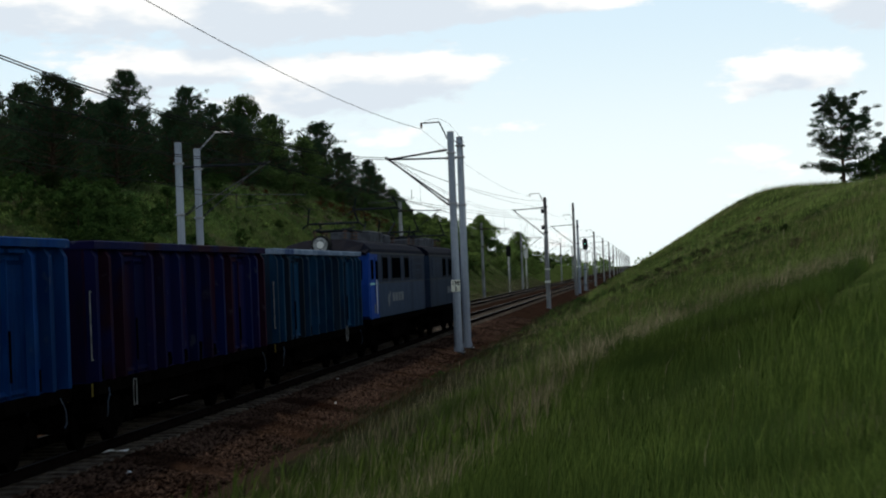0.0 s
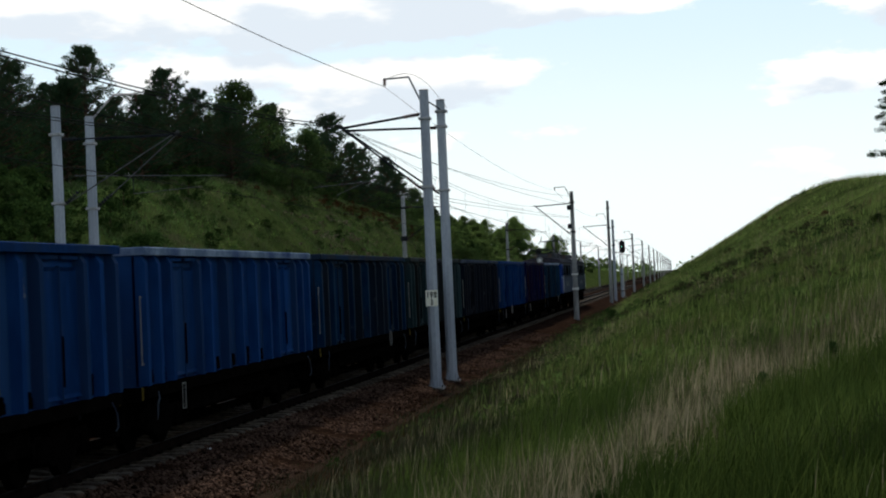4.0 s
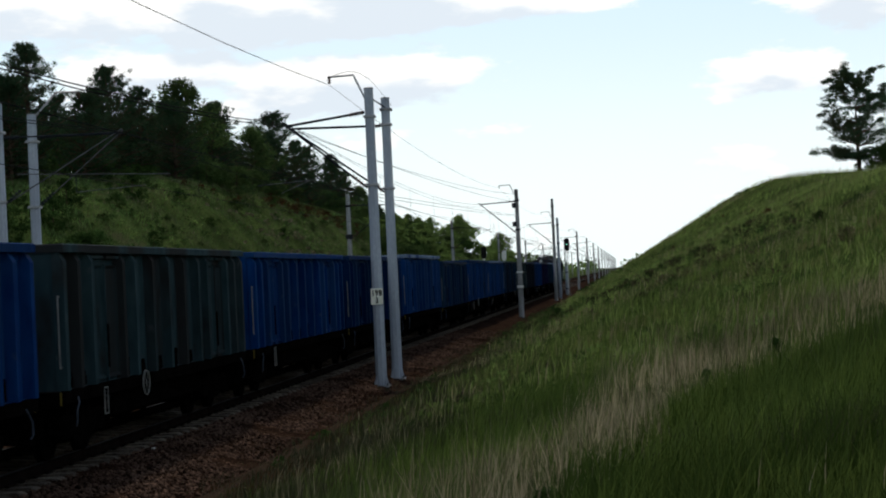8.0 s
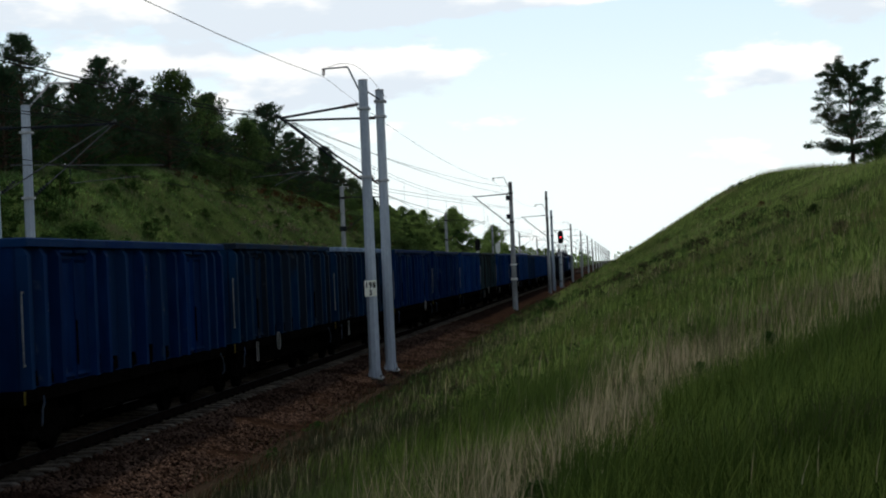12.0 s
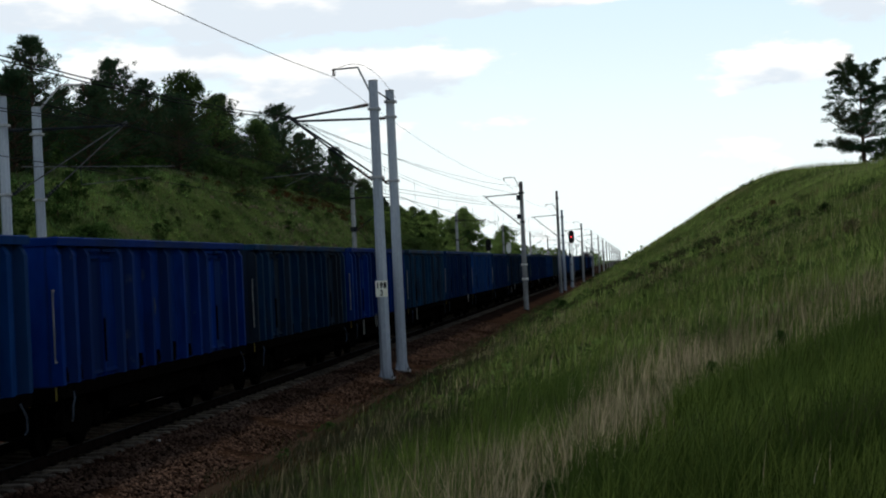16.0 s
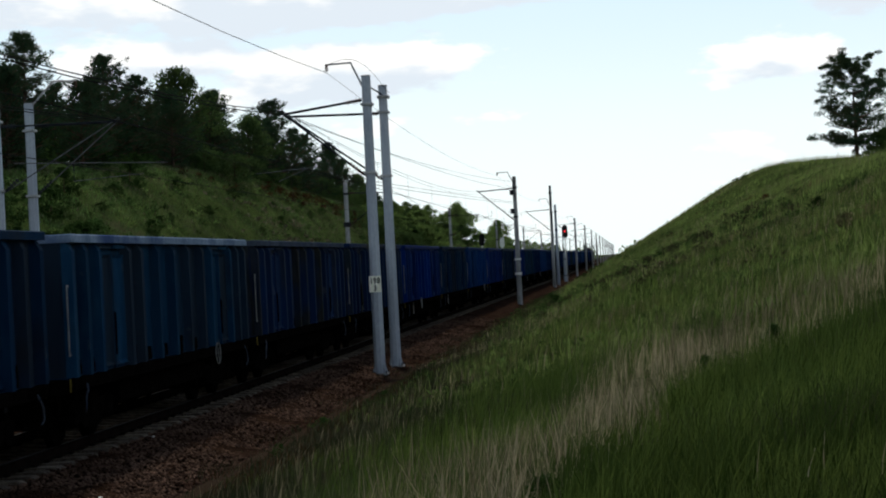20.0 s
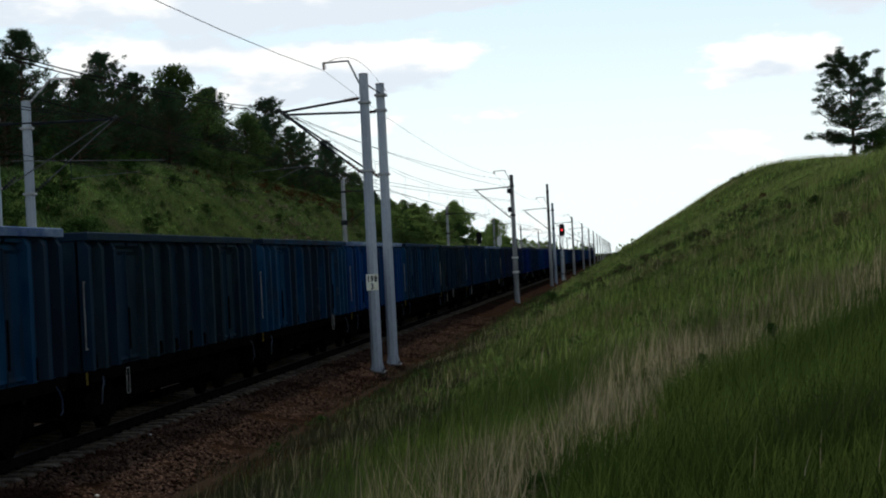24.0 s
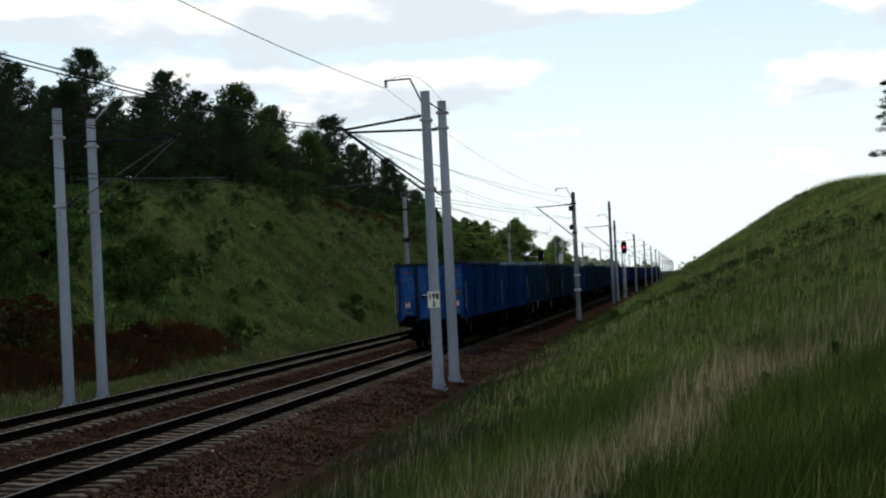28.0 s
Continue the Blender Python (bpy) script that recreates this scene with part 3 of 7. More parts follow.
def ballast():
    c = FAR_TRACK
    prof = [(4.1, -0.66), (3.1, -0.50), (1.75, -0.25), (1.3, -0.235), (-1.3, -0.235), (-1.75, -0.25), (c / 2, -0.36), (c + 1.75, -0.25),
            (c + 1.3, -0.235), (c - 1.3, -0.235), (c - 1.75, -0.25), (c - 2.75, -0.62)]
    xs = []
    for (x0, z0), (x1, z1) in zip(prof, prof[1:]):
        k = max(1, int(abs(x1 - x0) / 0.18))
        xs += [(x0 + (x1 - x0) * i / k, z0 + (z1 - z0) * i / k) for i in range(k)]
    xs.append(prof[-1])
    xs = np.array(xs)
    ys = np.concatenate([np.arange(TRACK_Y0, -6, 3.0), np.arange(-6, 75, 0.25), np.arange(75, 160, 1.5), np.arange(160, TRACK_Y1, 30.0)])
    gx, gy = np.meshgrid(xs[:, 0], ys)
    edge = np.clip((np.abs(gx - c / 2) - abs(c / 2) - 1.2) / 1.0, 0, 1)
    gx2 = gx + np.sign(gx - c / 2) * edge * (0.16 + 0.22 * (gx > 3.0)) * bumps(gx * 0, gy, 3.1, 5)
    gz = xs[:, 1][None] + RNG.normal(0, 0.013, gx.shape) + 0.02 * bumps(gx, gy, 1.3, 4)
    v = np.stack([gx2, gy, gz], -1).reshape(-1, 3)
    nx, ny = len(xs), len(ys)
    i = (np.arange(ny - 1)[:, None] * nx + np.arange(nx - 1)[None]).ravel()
    ob = new("ballast", np_mesh("ballast", v, np.stack([i, i + 1, i + nx + 1, i + nx], -1), BALLAST))
    tagged(ob, "reddish brown crushed stone ballast under two tracks", "ballast", kind="structure")
    # loose stones on the shoulder and between the sleepers
    n = 60000
    sy = np.where(RNG.random(n) < 0.25, RNG.uniform(-4, 17, n), 17 + 75 * RNG.random(n) ** 1.7)
    sx = np.where(RNG.random(n) < 0.72, 1.2 + 2.3 * RNG.random(n) ** 1.15, RNG.uniform(FAR_TRACK - 1.6, 1.3, n))
    sz = np.maximum(np.interp(-sx, -xs[:, 0], xs[:, 1]), -0.56)
    s = RNG.uniform(0.022, 0.055, n)
    octa = np.array([(1, 0, 0), (-1, 0, 0), (0, 1, 0), (0, -1, 0), (0, 0, 1), (0, 0, -1)], float)
    fac = np.array([(0, 2, 4), (2, 1, 4), (1, 3, 4), (3, 0, 4), (2, 0, 5), (1, 2, 5), (3, 1, 5), (0, 3, 5)])
    jit = RNG.uniform(0.55, 1.25, (n, 6, 1)) * octa[None]
    a = RNG.uniform(0, 6.28, n)
    rx = jit[..., 0] * np.cos(a)[:, None] - jit[..., 1] * np.sin(a)[:, None]
    ry = jit[..., 0] * np.sin(a)[:, None] + jit[..., 1] * np.cos(a)[:, None]
    vv = np.stack([sx[:, None] + rx * s[:, None], sy[:, None] + ry * s[:, None], sz[:, None] + jit[..., 2] * s[:, None] * 0.7 + 0.01], -1).reshape(-1, 3)
    ff = (np.arange(n)[:, None, None] * 6 + fac[None]).reshape(-1, 3)
    st = new("ballast_stones", np_mesh("ballast_stones", vv, ff, STONE))
    tagged(st, "loose brown and grey ballast stones beside the rails", "stones", kind="stuff")


def litter():
    """A scrap of pale paper and a few white stones on the ballast."""
    rnd = random.Random(4)
    for x, y, z in ((1.45, 31.0, -0.24), (1.97, 8.9, -0.29), (2.6, 24.0, -0.41)):
        bm = bmesh.new()
        bmesh.ops.create_icosphere(bm, subdivisions=1, radius=0.04)
        for v in bm.verts:
            v.co *= rnd.uniform(0.7, 1.2)
            v.co.z *= 0.7
        ob = new("stone", mesh_of("stone", bm, WHITE))
        ob.matrix_basis = pose(x, y, z + 0.02, 0, 0, rnd.uniform(0, 360))
        tagged(ob, "small white stone lying on the brown ballast", "stone", "white stones")
    bm = bmesh.new()
    top = [bm.verts.new(c) for c in ((-0.22, -0.03, 0.02), (-0.05, -0.09, 0.05), (0.20, -0.05, 0.02), (0.24, 0.06, 0.05), (0.02, 0.05, 0.03), (-0.08, 0.10, 0.06))]
    low = [bm.verts.new(v.co - Vector((0, 0, 0.006))) for v in top]
    for a, b, c in ((0, 1, 5), (1, 4, 5), (1, 2, 4), (2, 3, 4)):
        bm.faces.new((top[a], top[b], top[c]))
        bm.faces.new((low[c], low[b], low[a]))
    for a in range(6):
        bm.faces.new((top[a], low[a], low[(a + 1) % 6], top[(a + 1) % 6]))
    ob = new("paper_scrap", mesh_of("paper_scrap", bm, WHITE))
    ob.matrix_basis = pose(PAPER_AT[0], PAPER_AT[1], -0.19, 0, 0, 20)
    tagged(ob, "crumpled scrap of white paper on the ballast", "litter")


PAPER_AT = (1.02, 11.3)


def rail_mesh():
    web = [(-0.07, -0.172), (0.07, -0.172), (0.07, -0.16), (0.012, -0.14), (0.012, -0.042), (0.036, -0.03), (0.036, -0.004), (-0.036, -0.004), (-0.036, -0.03), (-0.012, -0.042), (-0.012, -0.14), (-0.07, -0.16)]
    head = [(-0.034, -0.004), (0.034, -0.004), (0.026, 0.002), (-0.026, 0.002)]
    w = mesh_of("rail", prism(bmesh.new(), web, TRACK_Y0, TRACK_Y1), RAIL_RUST)
    h = mesh_of("rail_head", prism(bmesh.new(), head, TRACK_Y0, TRACK_Y1), RAIL_HEAD)
    return w, h


def sleeper_mesh():
    bm = bmesh.new()
    prof = [(-1.3, -0.40), (1.3, -0.40), (1.3, -0.215), (1.22, -0.178), (0.45, -0.178), (0.3, -0.20), (-0.3, -0.20), (-0.45, -0.178), (-1.22, -0.178), (-1.3, -0.215)]
    prism(bm, prof, -0.13, 0.13)
    return mesh_of("sleeper", bm, CONCRETE)


def tracks():
    w, h = rail_mesh()
    sl = sleeper_mesh()
    for nm, cx in (("track_1", 0.0), ("track_2", FAR_TRACK)):
        t = thing(nm, "straight railway track with worn rails on pale concrete sleepers", "railway track", pose(cx, 0, 0), "tracks", "structure")
        for s in (-0.75, 0.75):
            r = part("rail", w, None, t, "rust-brown steel rail with a bright head", pose(s, 0, 0))
            part("rail_head", h, None, r)
        n0 = 130
        for i in range(n0):
            y = 18.0 + 0.6 * i
            part("sleeper", sl, None, t, "", pose(random.uniform(-0.012, 0.012), y, random.uniform(-0.006, 0.004), 0, 0, random.uniform(-0.5, 0.5)))
        # the rest of the row, seen only as a fine texture
        bm = bmesh.new()
        for i in list(range(-120, 0)) + list(range(n0, 520)):
            box(bm, -1.3, 1.3, 18 + 0.6 * i - 0.13, 18 + 0.6 * i + 0.13, -0.40, -0.18)
        part("distant_sleepers", bm, CONCRETE, t)["kind"] = "stuff"
        bm = bmesh.new()
        for i in range(70):
            for s in (-0.75, 0.75):
                for q in (-1, 1):
                    box(bm, s + q * 0.09 - 0.035, s + q * 0.09 + 0.035, 18 + 0.6 * i - 0.06, 18 + 0.6 * i + 0.06, -0.18, -0.143)
        part("rail_fastenings", bm, RAIL_RUST, t)["kind"] = "stuff"


ballast()
litter()
tracks()


# ---------------------------------------------------------------- masts and wires
def insulator(bm, p, q, r=0.055, n=5):
    p, q = Vector(p), Vector(q)
    tube(bm, p, q, 0.018, seg=6)
    for i in range(n):
        c = p.lerp(q, (i + 0.5) / n)
        d = (q - p).normalized() * 0.018
        tube(bm, c - d, c + d, r, r * 0.7, 8)
    return bm


def cantilever(mast, side, ztop=7.2, zlow=5.22, tip=2.42, reg=True, mat=None, rise=0.1, thick=1.0):
    """The bracket that holds the wires: tie, strut, steady arm. side: -1 reaches to the left of the mast, 1 to the right."""
    s = side
    mat = mat or STEEL
    rod("tie", (s * 0.15, 0, ztop + rise), (s * tip, 0, ztop), 0.036 * thick, STEEL, mast, "steel tie of the wire bracket")
    part("tie_insulator", insulator(bmesh.new(), (s * 0.18, 0, ztop + rise), (s * 0.60, 0, ztop + rise * 0.8), 0.07), CERAMIC if thick == 1.0 else STEEL, mast)
    rod("strut", (s * 0.15, 0, zlow), (s * (tip + 0.12), 0, ztop + 0.10), 0.029 * thick, mat, mast, "slanting steel strut of the wire bracket")
    part("strut_insulator", insulator(bmesh.new(), (s * 0.2, 0, zlow + 0.05), (s * 0.6, 0, zlow + 0.38), 0.07), CERAMIC if thick == 1.0 else STEEL, mast)
    if reg and thick < 1:
        rod("steady_arm", (s * 0.5, 0, 6.43), (s * (tip + 1.45), 0, 6.22), 0.012, MID_STEEL, mast, "long grey steady arm")
        rod("registration_arm", (s * 2.2, 0, 5.84), (s * 4.2, 0, 5.95), 0.010, MID_STEEL, mast)
        rod("hanger", (s * 2.2, 0, 6.38), (s * 2.2, 0, 5.84), 0.012, STEEL, mast)
    elif reg:
        rod("steady_arm", (s * 1.55, 0, 6.02), (s * (tip + 0.9), 0, 5.92), 0.010, MID_STEEL, mast, "grey steady arm")
        rod("registration_arm", (s * 1.8, 0, 6.0), (s * (tip + 0.25), 0, 5.66), 0.009, MID_STEEL, mast)
        rod("hanger", (s * 1.6, 0, 6.38), (s * 1.6, 0, 6.0), 0.012, STEEL, mast)


def hook(mast, side, z=8.05, a=0.42, b=1.15):
    s = side
    rod("bracket_arm", (s * 0.12, 0, z - 0.25), (s * a, 0, z + 0.42), 0.028, GALV, mast, "angled grey top bracket")
    rod("bracket_bar", (s * a, 0, z + 0.42), (s * b, 0, z + 0.40), 0.03, GALV, mast)
    part("feeder_insulator", insulator(bmesh.new(), (s * (b - 0.03), 0, z + 0.40), (s * (b - 0.03), 0, z + 0.20), 0.06, 3), CERAMIC, mast)


def pole_mesh(h0, h1, r0, r1, mat, seg=8):
    bm = bmesh.new()
    tube(bm, (0, 0, h0), (0, 0, h1), r0, r1, seg)
    bmesh.ops.rotate(bm, verts=bm.verts, cent=(0, 0, 0), matrix=Matrix.Rotation(radians(22.5), 3, "Z"))
    return mesh_of("pole", bm, mat)


def steel_mast(x, y, z0, top, label, group="painted masts"):
    m = thing("catenary_mast", label, "mast", pose(x, y, z0), group)
    h = top - z0
    part("pole", pole_mesh(0.02, h, 0.165, 0.135, MAST), None, m)
    bm = box(bmesh.new(), -0.24, 0.24, -0.24, 0.24, -0.10, 0.05, 0.01)
    part("base_plate", bm, MAST_DARK, m, "grey base plate")
    for a in range(8):
        bm = bmesh.new()
        ca, sa = math.cos(a * math.pi / 4), math.sin(a * math.pi / 4)
        v = [bm.verts.new(p) for p in ((ca * 0.15, sa * 0.15, 0.05), (ca * 0.215, sa * 0.215, 0.05), (ca * 0.15, sa * 0.15, 0.34))]
        w = [bm.verts.new(Vector(q.co) + Vector((-sa * 0.014, ca * 0.014, 0))) for q in v]
        bm.faces.new(v), bm.faces.new(w[::-1])
        for i in range(3):
            bm.faces.new((v[i], v[(i + 1) % 3], w[(i + 1) % 3], w[i]))
        part("base_gusset", bm, MAST, m)
    for cx, cy in ((-1, -1), (1, -1), (-1, 1), (1, 1)):
        part("bolt", tube(bmesh.new(), (cx * 0.2, cy * 0.2, 0.05), (cx * 0.2, cy * 0.2, 0.11), 0.025, seg=6), STEEL, m)
    part("cap", tube(bmesh.new(), (0, 0, h), (0, 0, h + 0.03), 0.15, 0.13, 8), MAST_DARK, m)
    for zz in (h - 0.8, h - 2.75):
        part("band", box(bmesh.new(), -0.17, 0.17, -0.17, 0.17, zz - 0.04, zz + 0.04, 0.01), GALV, m)
    return m


def concrete_mast(x, y, z0, top, label="weathered concrete catenary mast beside the track", dark=True):
    m = thing("catenary_mast", label, "mast", pose(x, y, z0), "concrete masts")
    h = top - z0
    part("pole", pole_mesh(-0.3, h, 0.19, 0.13, MAST_DARK if dark else MAST), None, m)
    for zz in (h - 0.75, h - 2.7):
        part("band", box(bmesh.new(), -0.17, 0.17, -0.17, 0.17, zz - 0.06, zz + 0.06, 0.01), STEEL, m)
    return m


MAST_X, LMAST_X = 2.9, -7.4
ZB = -0.48
MAST_YS = [118.2, 177.0, 262.0] + [262 + 65.5 * k for k in range(1, 15)]
LMAST_YS = [111.3, 178.5] + [178.5 + 65.5 * k for k in range(1, 16)]


def masts():
    lab = "tall light grey tapered steel catenary mast on a bolted foot"
    a = steel_mast(MAST_X, 50.16, ZB, 8.05, "light grey tapered steel catenary mast carrying a kilometre plate")
    cantilever(a, -1, 7.1 - ZB, 5.22 - ZB, rise=0.28)
    hook(a, -1, 8.05 - ZB)
    b = steel_mast(MAST_X, 53.67, ZB, 8.1, lab)
    cantilever(b, -1, 7.33 - ZB, 5.25 - ZB, 2.98, False, rise=-0.06)
    part("top_clamp", box(bmesh.new(), -0.165, 0.19, -0.165, 0.165, 7.72 - ZB, 7.80 - ZB, 0.01), MAST_DARK, b)
    rod("tie_bar", (0, -3.4, 7.82 - ZB), (0, -0.15, 7.82 - ZB), 0.02, STEEL, b)
    l1 = steel_mast(LMAST_X, 48.3, -0.42, 8.0, lab, "painted masts")
    l2 = steel_mast(LMAST_X, 51.2, -0.42, 7.95, lab, "painted masts")
    cantilever(l1, 1, 7.45, 5.6, 3.45, True, MID_STEEL, 0.02, 0.62)
    cantilever(l2, 1, 7.68, 5.65, 2.65, False, MID_STEEL, 0.02, 0.62)
    hook(l2, 1, 8.58, 0.78, 1.5)
    # the plate with the line's kilometre figures
    p = thing("kilometre_plate", "small white enamel plate with black figures, fixed to the mast", "sign", pose(MAST_X, 50.16 - 0.19, 2.11))
    part("plate", box(bmesh.new(), -0.17, 0.17, -0.012, 0.012, -0.23, 0.23, 0.004), ENAMEL, p)
    for txt, dx, z, size in (("1", -0.105, 0.02, 0.23), ("9", 0.0, 0.02, 0.23), ("8", 0.105, 0.02, 0.23), ("3", 0.0, -0.19, 0.22)):
        cu = bpy.data.curves.new("digit", "FONT")
        cu.body, cu.size, cu.align_x, cu.extrude, cu.offset = txt, size, "CENTER", 0.003, 0.009
        ob = new("digit_curve", cu)
        me = bpy.data.meshes.new_from_object(ob.evaluated_get(bpy.context.evaluated_depsgraph_get()))
        bpy.data.objects.remove(ob)
        me.materials.clear()
        me.materials.append(BLACK)
        me.transform(Matrix.Diagonal((0.72, 1, 1, 1)))
        part("digit", me, None, p, "black digit", pose(dx, -0.016, z, 90, 0, 0))
    # the rows of masts that run off along the line
    for i, (y, yl) in enumerate(zip(MAST_YS, LMAST_YS)):
        r = concrete_mast(MAST_X, y, ZB, 9.7 if i == 1 else 8.1)
        cantilever(r, -1, 7.2 - ZB, 5.22 - ZB, reg=i < 4)
        hook(r, -1, 8.0 - ZB)
        if i == 0:
            for zz in (7.35, 6.1):
                part("switch_box", box(bmesh.new(), -0.32, -0.05, -0.3, 0.1, zz, zz + 0.32, 0.02), STEEL, r, "dark switch gear on the mast")
            part("band", box(bmesh.new(), -0.21, 0.21, -0.21, 0.21, 2.0, 2.16, 0.01), WHITE, r)
            part("band", box(bmesh.new(), -0.21, 0.21, -0.21, 0.21, 3.0, 3.1, 0.01), WHITE, r)
        l = concrete_mast(LMAST_X, yl, -0.45, 8.0)
        cantilever(l, 1, 7.65, 5.65, 2.9, False)
        if i == 0:
            part("band", box(bmesh.new(), -0.2, 0.2, -0.2, 0.2, 5.6, 5.9, 0.01), STEEL, l)
    # plain poles between
    for x, yy, top in ((MAST_X, 188.2, 8.1), (MAST_X, 210.0, 3.0)):
        q = concrete_mast(x, yy, ZB, top, "slender grey pole beside the track", False)


def wire_run(name, pts, r, label, sag=0.0, parent=None):
    """A wire through points, sagging between them."""
    cu = bpy.data.curves.new(name, "CURVE")
    cu.dimensions, cu.bevel_depth, cu.bevel_resolution = "3D", r, 0
    out = []
    for p, q in zip(pts, pts[1:]):
        p, q = Vector(p), Vector(q)
        n = 10 if sag else 2
        for i in range(n):
            t = i / n
            c = p.lerp(q, t)
            c.z -= 4 * sag * t * (1 - t)
            out.append(c)
    out.append(Vector(pts[-1]))
    sp = cu.splines.new("POLY")
    sp.points.add(len(out) - 1)
    for k, c in enumerate(out):
        sp.points[k].co = (*c, 1)
    ob = new(name, cu)
    me = bpy.data.meshes.new_from_object(ob.evaluated_get(bpy.context.evaluated_depsgraph_get()))
    bpy.data.objects.remove(ob)
    bpy.data.curves.remove(cu)
    me.materials.clear()
    me.materials.append(WIRE)
    o = new(name, me)
    if parent:
        o.parent = parent
        tagged(o, label)
    else:
        tagged(o, label, "wire", "overhead wires")
    return o


def wires():
    ys_r = [-16.5, 50.16] + MAST_YS
    ys_l = [-18.0, 49.7] + LMAST_YS
    for nm, ys, cx, mx, s in (("near", ys_r, 0.45, MAST_X, -1), ("far", ys_l, FAR_TRACK + 0.25, LMAST_X, 1)):
        t = thing("overhead_line", "thin dark overhead wires strung from mast to mast above the track", "overhead wire", None, "overhead lines")
        first = 1.03 if nm == "near" else 0.8
        wire_run("messenger_wire", [(cx, y, 7.17) for y in ys[:2]], 0.012, "dark messenger wire", first, t)
        wire_run("messenger_wire", [(cx - 0.05, y + 0.8, 7.15) for y in ys[:2]], 0.012, "", first + 0.02, t)
        wire_run("messenger_wire", [(cx, y, 7.2) for y in ys[1:]], 0.008, "dark messenger wire", 0.6, t)
        wire_run("messenger_wire", [(cx - 0.12, y + 3.0, 7.15) for y in ys[1:8]], 0.007, "", 0.65, t)
        wire_run("contact_wire", [(cx + (0.25 if i % 2 else -0.25), y, 5.62) for i, y in enumerate(ys)], 0.010, "contact wire", 0.0, t)
        if nm == "near":
            # the wires that leave the track here and end on the next mast
            for p, q, sag in (((0.0, 53.7, 7.3), (2.72, 118.1, 7.78), 0.36), ((0.42, 50.2, 7.17), (2.72, 118.1, 7.28), 0.3), ((0.4, 50.2, 5.62), (2.72, 118.1, 6.41), 0.06), ((0.3, 53.7, 5.62), (2.72, 118.1, 6.33), 0.12)):
                wire_run("anchor_wire", [p, q], 0.009, "wire running out to the next mast", sag, t)
            wire_run("feeder_wire", [(mx + s * 1.12, y, 8.22) for y in ys[:2]], 0.009, "feeder wire", 0.74, t)
        wire_run("feeder_wire", [(mx + s * 1.12, y, 8.22) for y in ys[1:]], 0.007, "feeder wire", 0.5, t)
        for a, b in zip(ys[1:7], ys[2:8]):
            for k in range(1, 7):
                f = k / 7
                yy = a + (b - a) * f
                zt = 7.2 - 4 * 0.6 * f * (1 - f)
                if zt > 5.7:
                    rod("dropper", (cx, yy, zt), (cx, yy, 5.62), 0.005, WIRE, t, seg=4)
    # the loop between the near masts
    o = thing("jumper_loop", "thin dark cable looped between the two near masts", "overhead wire", None, "overhead lines")
    pts = [(MAST_X - 1.15 + 1.35 * t, 50.16 + 3.5 * t, 8.42 + 0.35 * math.sin(math.pi * min(1, t * 1.05)) - 0.55 * t ** 3) for t in [k / 10 for k in range(11)]]
    wire_run("cable", pts, 0.007, "", 0.0, o)


SIGNAL_RED = glow("signal_red_lamp", (1.0, 0.03, 0.04), 1.5)
SIGNAL_GREEN = glow("signal_green_lamp", (0.25, 1.0, 0.65), 0.8)
HOODS = []


def signal(x, y, z0, zhead, label, lit=False, white=False):
    m = thing("railway_signal", label, "signal", pose(x, y, z0), "signals")
    h = zhead - z0
    part("post", tube(bmesh.new(), (0, 0, -0.2), (0, 0, h - 0.75), 0.07, 0.06, 10), WHITE, m, "white post", smooth=True)
    part("foot", box(bmesh.new(), -0.25, 0.25, -0.25, 0.25, -0.2, 0.12, 0.02), MAST_DARK, m)
    bm = bmesh.new()
    n = 20
    ring = []
    for i in range(n):
        a = 2 * math.pi * i / n
        ring.append((0.34 * math.cos(a), (0.42 if math.sin(a) > 0 else -0.42) + 0.34 * math.sin(a)))
    prism(bm, [(px, h + pz) for px, pz in ring], -0.02, 0.02)
    part("head_board", bm, WHITE if white else BLACK, m, "white oval back board" if white else "black oval board with rounded ends")
    part("lamp_case", box(bmesh.new(), -0.2, 0.2, 0.02, 0.3, h - 0.62, h + 0.62, 0.04), GALV if white else BLACK, m)
    for k in () if white else (-0.45, 0.0, 0.45):
        bm = bmesh.new()
        r = bmesh.ops.create_cone(bm, cap_ends=False, segments=14, radius1=0.13, radius2=0.13, depth=0.22, matrix=Matrix.Translation((0, -0.13, h + k)) @ Matrix.Rotation(radians(90), 4, "X"))
        bmesh.ops.delete(bm, geom=[f for f in bm.faces if f.calc_center_median().z < h + k - 0.02], context="FACES")
        bmesh.ops.solidify(bm, geom=bm.faces, thickness=0.012)
        part("lamp_hood", bm, BLACK, m)
        part("lens", tube(bmesh.new(), (0, -0.035, h + k), (0, -0.02, h + k), 0.10, seg=14), BLACK, m, "dark unlit lens")
    if lit:
        # a searchlight unit: one glass drum, green on one face and red on the other, that turns behind the board
        d = part("lamp_drum", tube(bmesh.new(), (0, 0.015, 0), (0, 0.06, 0), 0.10, 0.09, 16), SIGNAL_RED, m, "red signal lamp", pose(0, -0.10, h + 0.0))
        part("baffle", tube(bmesh.new(), (0, -0.006, 0), (0, 0.006, 0), 0.14, seg=16), BLACK, d, "black disc between the glasses")
        part("green_glass", tube(bmesh.new(), (0, -0.015, 0), (0, -0.06, 0), 0.06, 0.05, 16), SIGNAL_GREEN, d, "pale green signal lamp")
        HOODS.append((d, h))
    part("ladder", box(box(bmesh.new(), -0.2, -0.17, 0.2, 0.23, 0.2, h), 0.17, 0.2, 0.2, 0.23, 0.2, h), GALV, m)
    return m


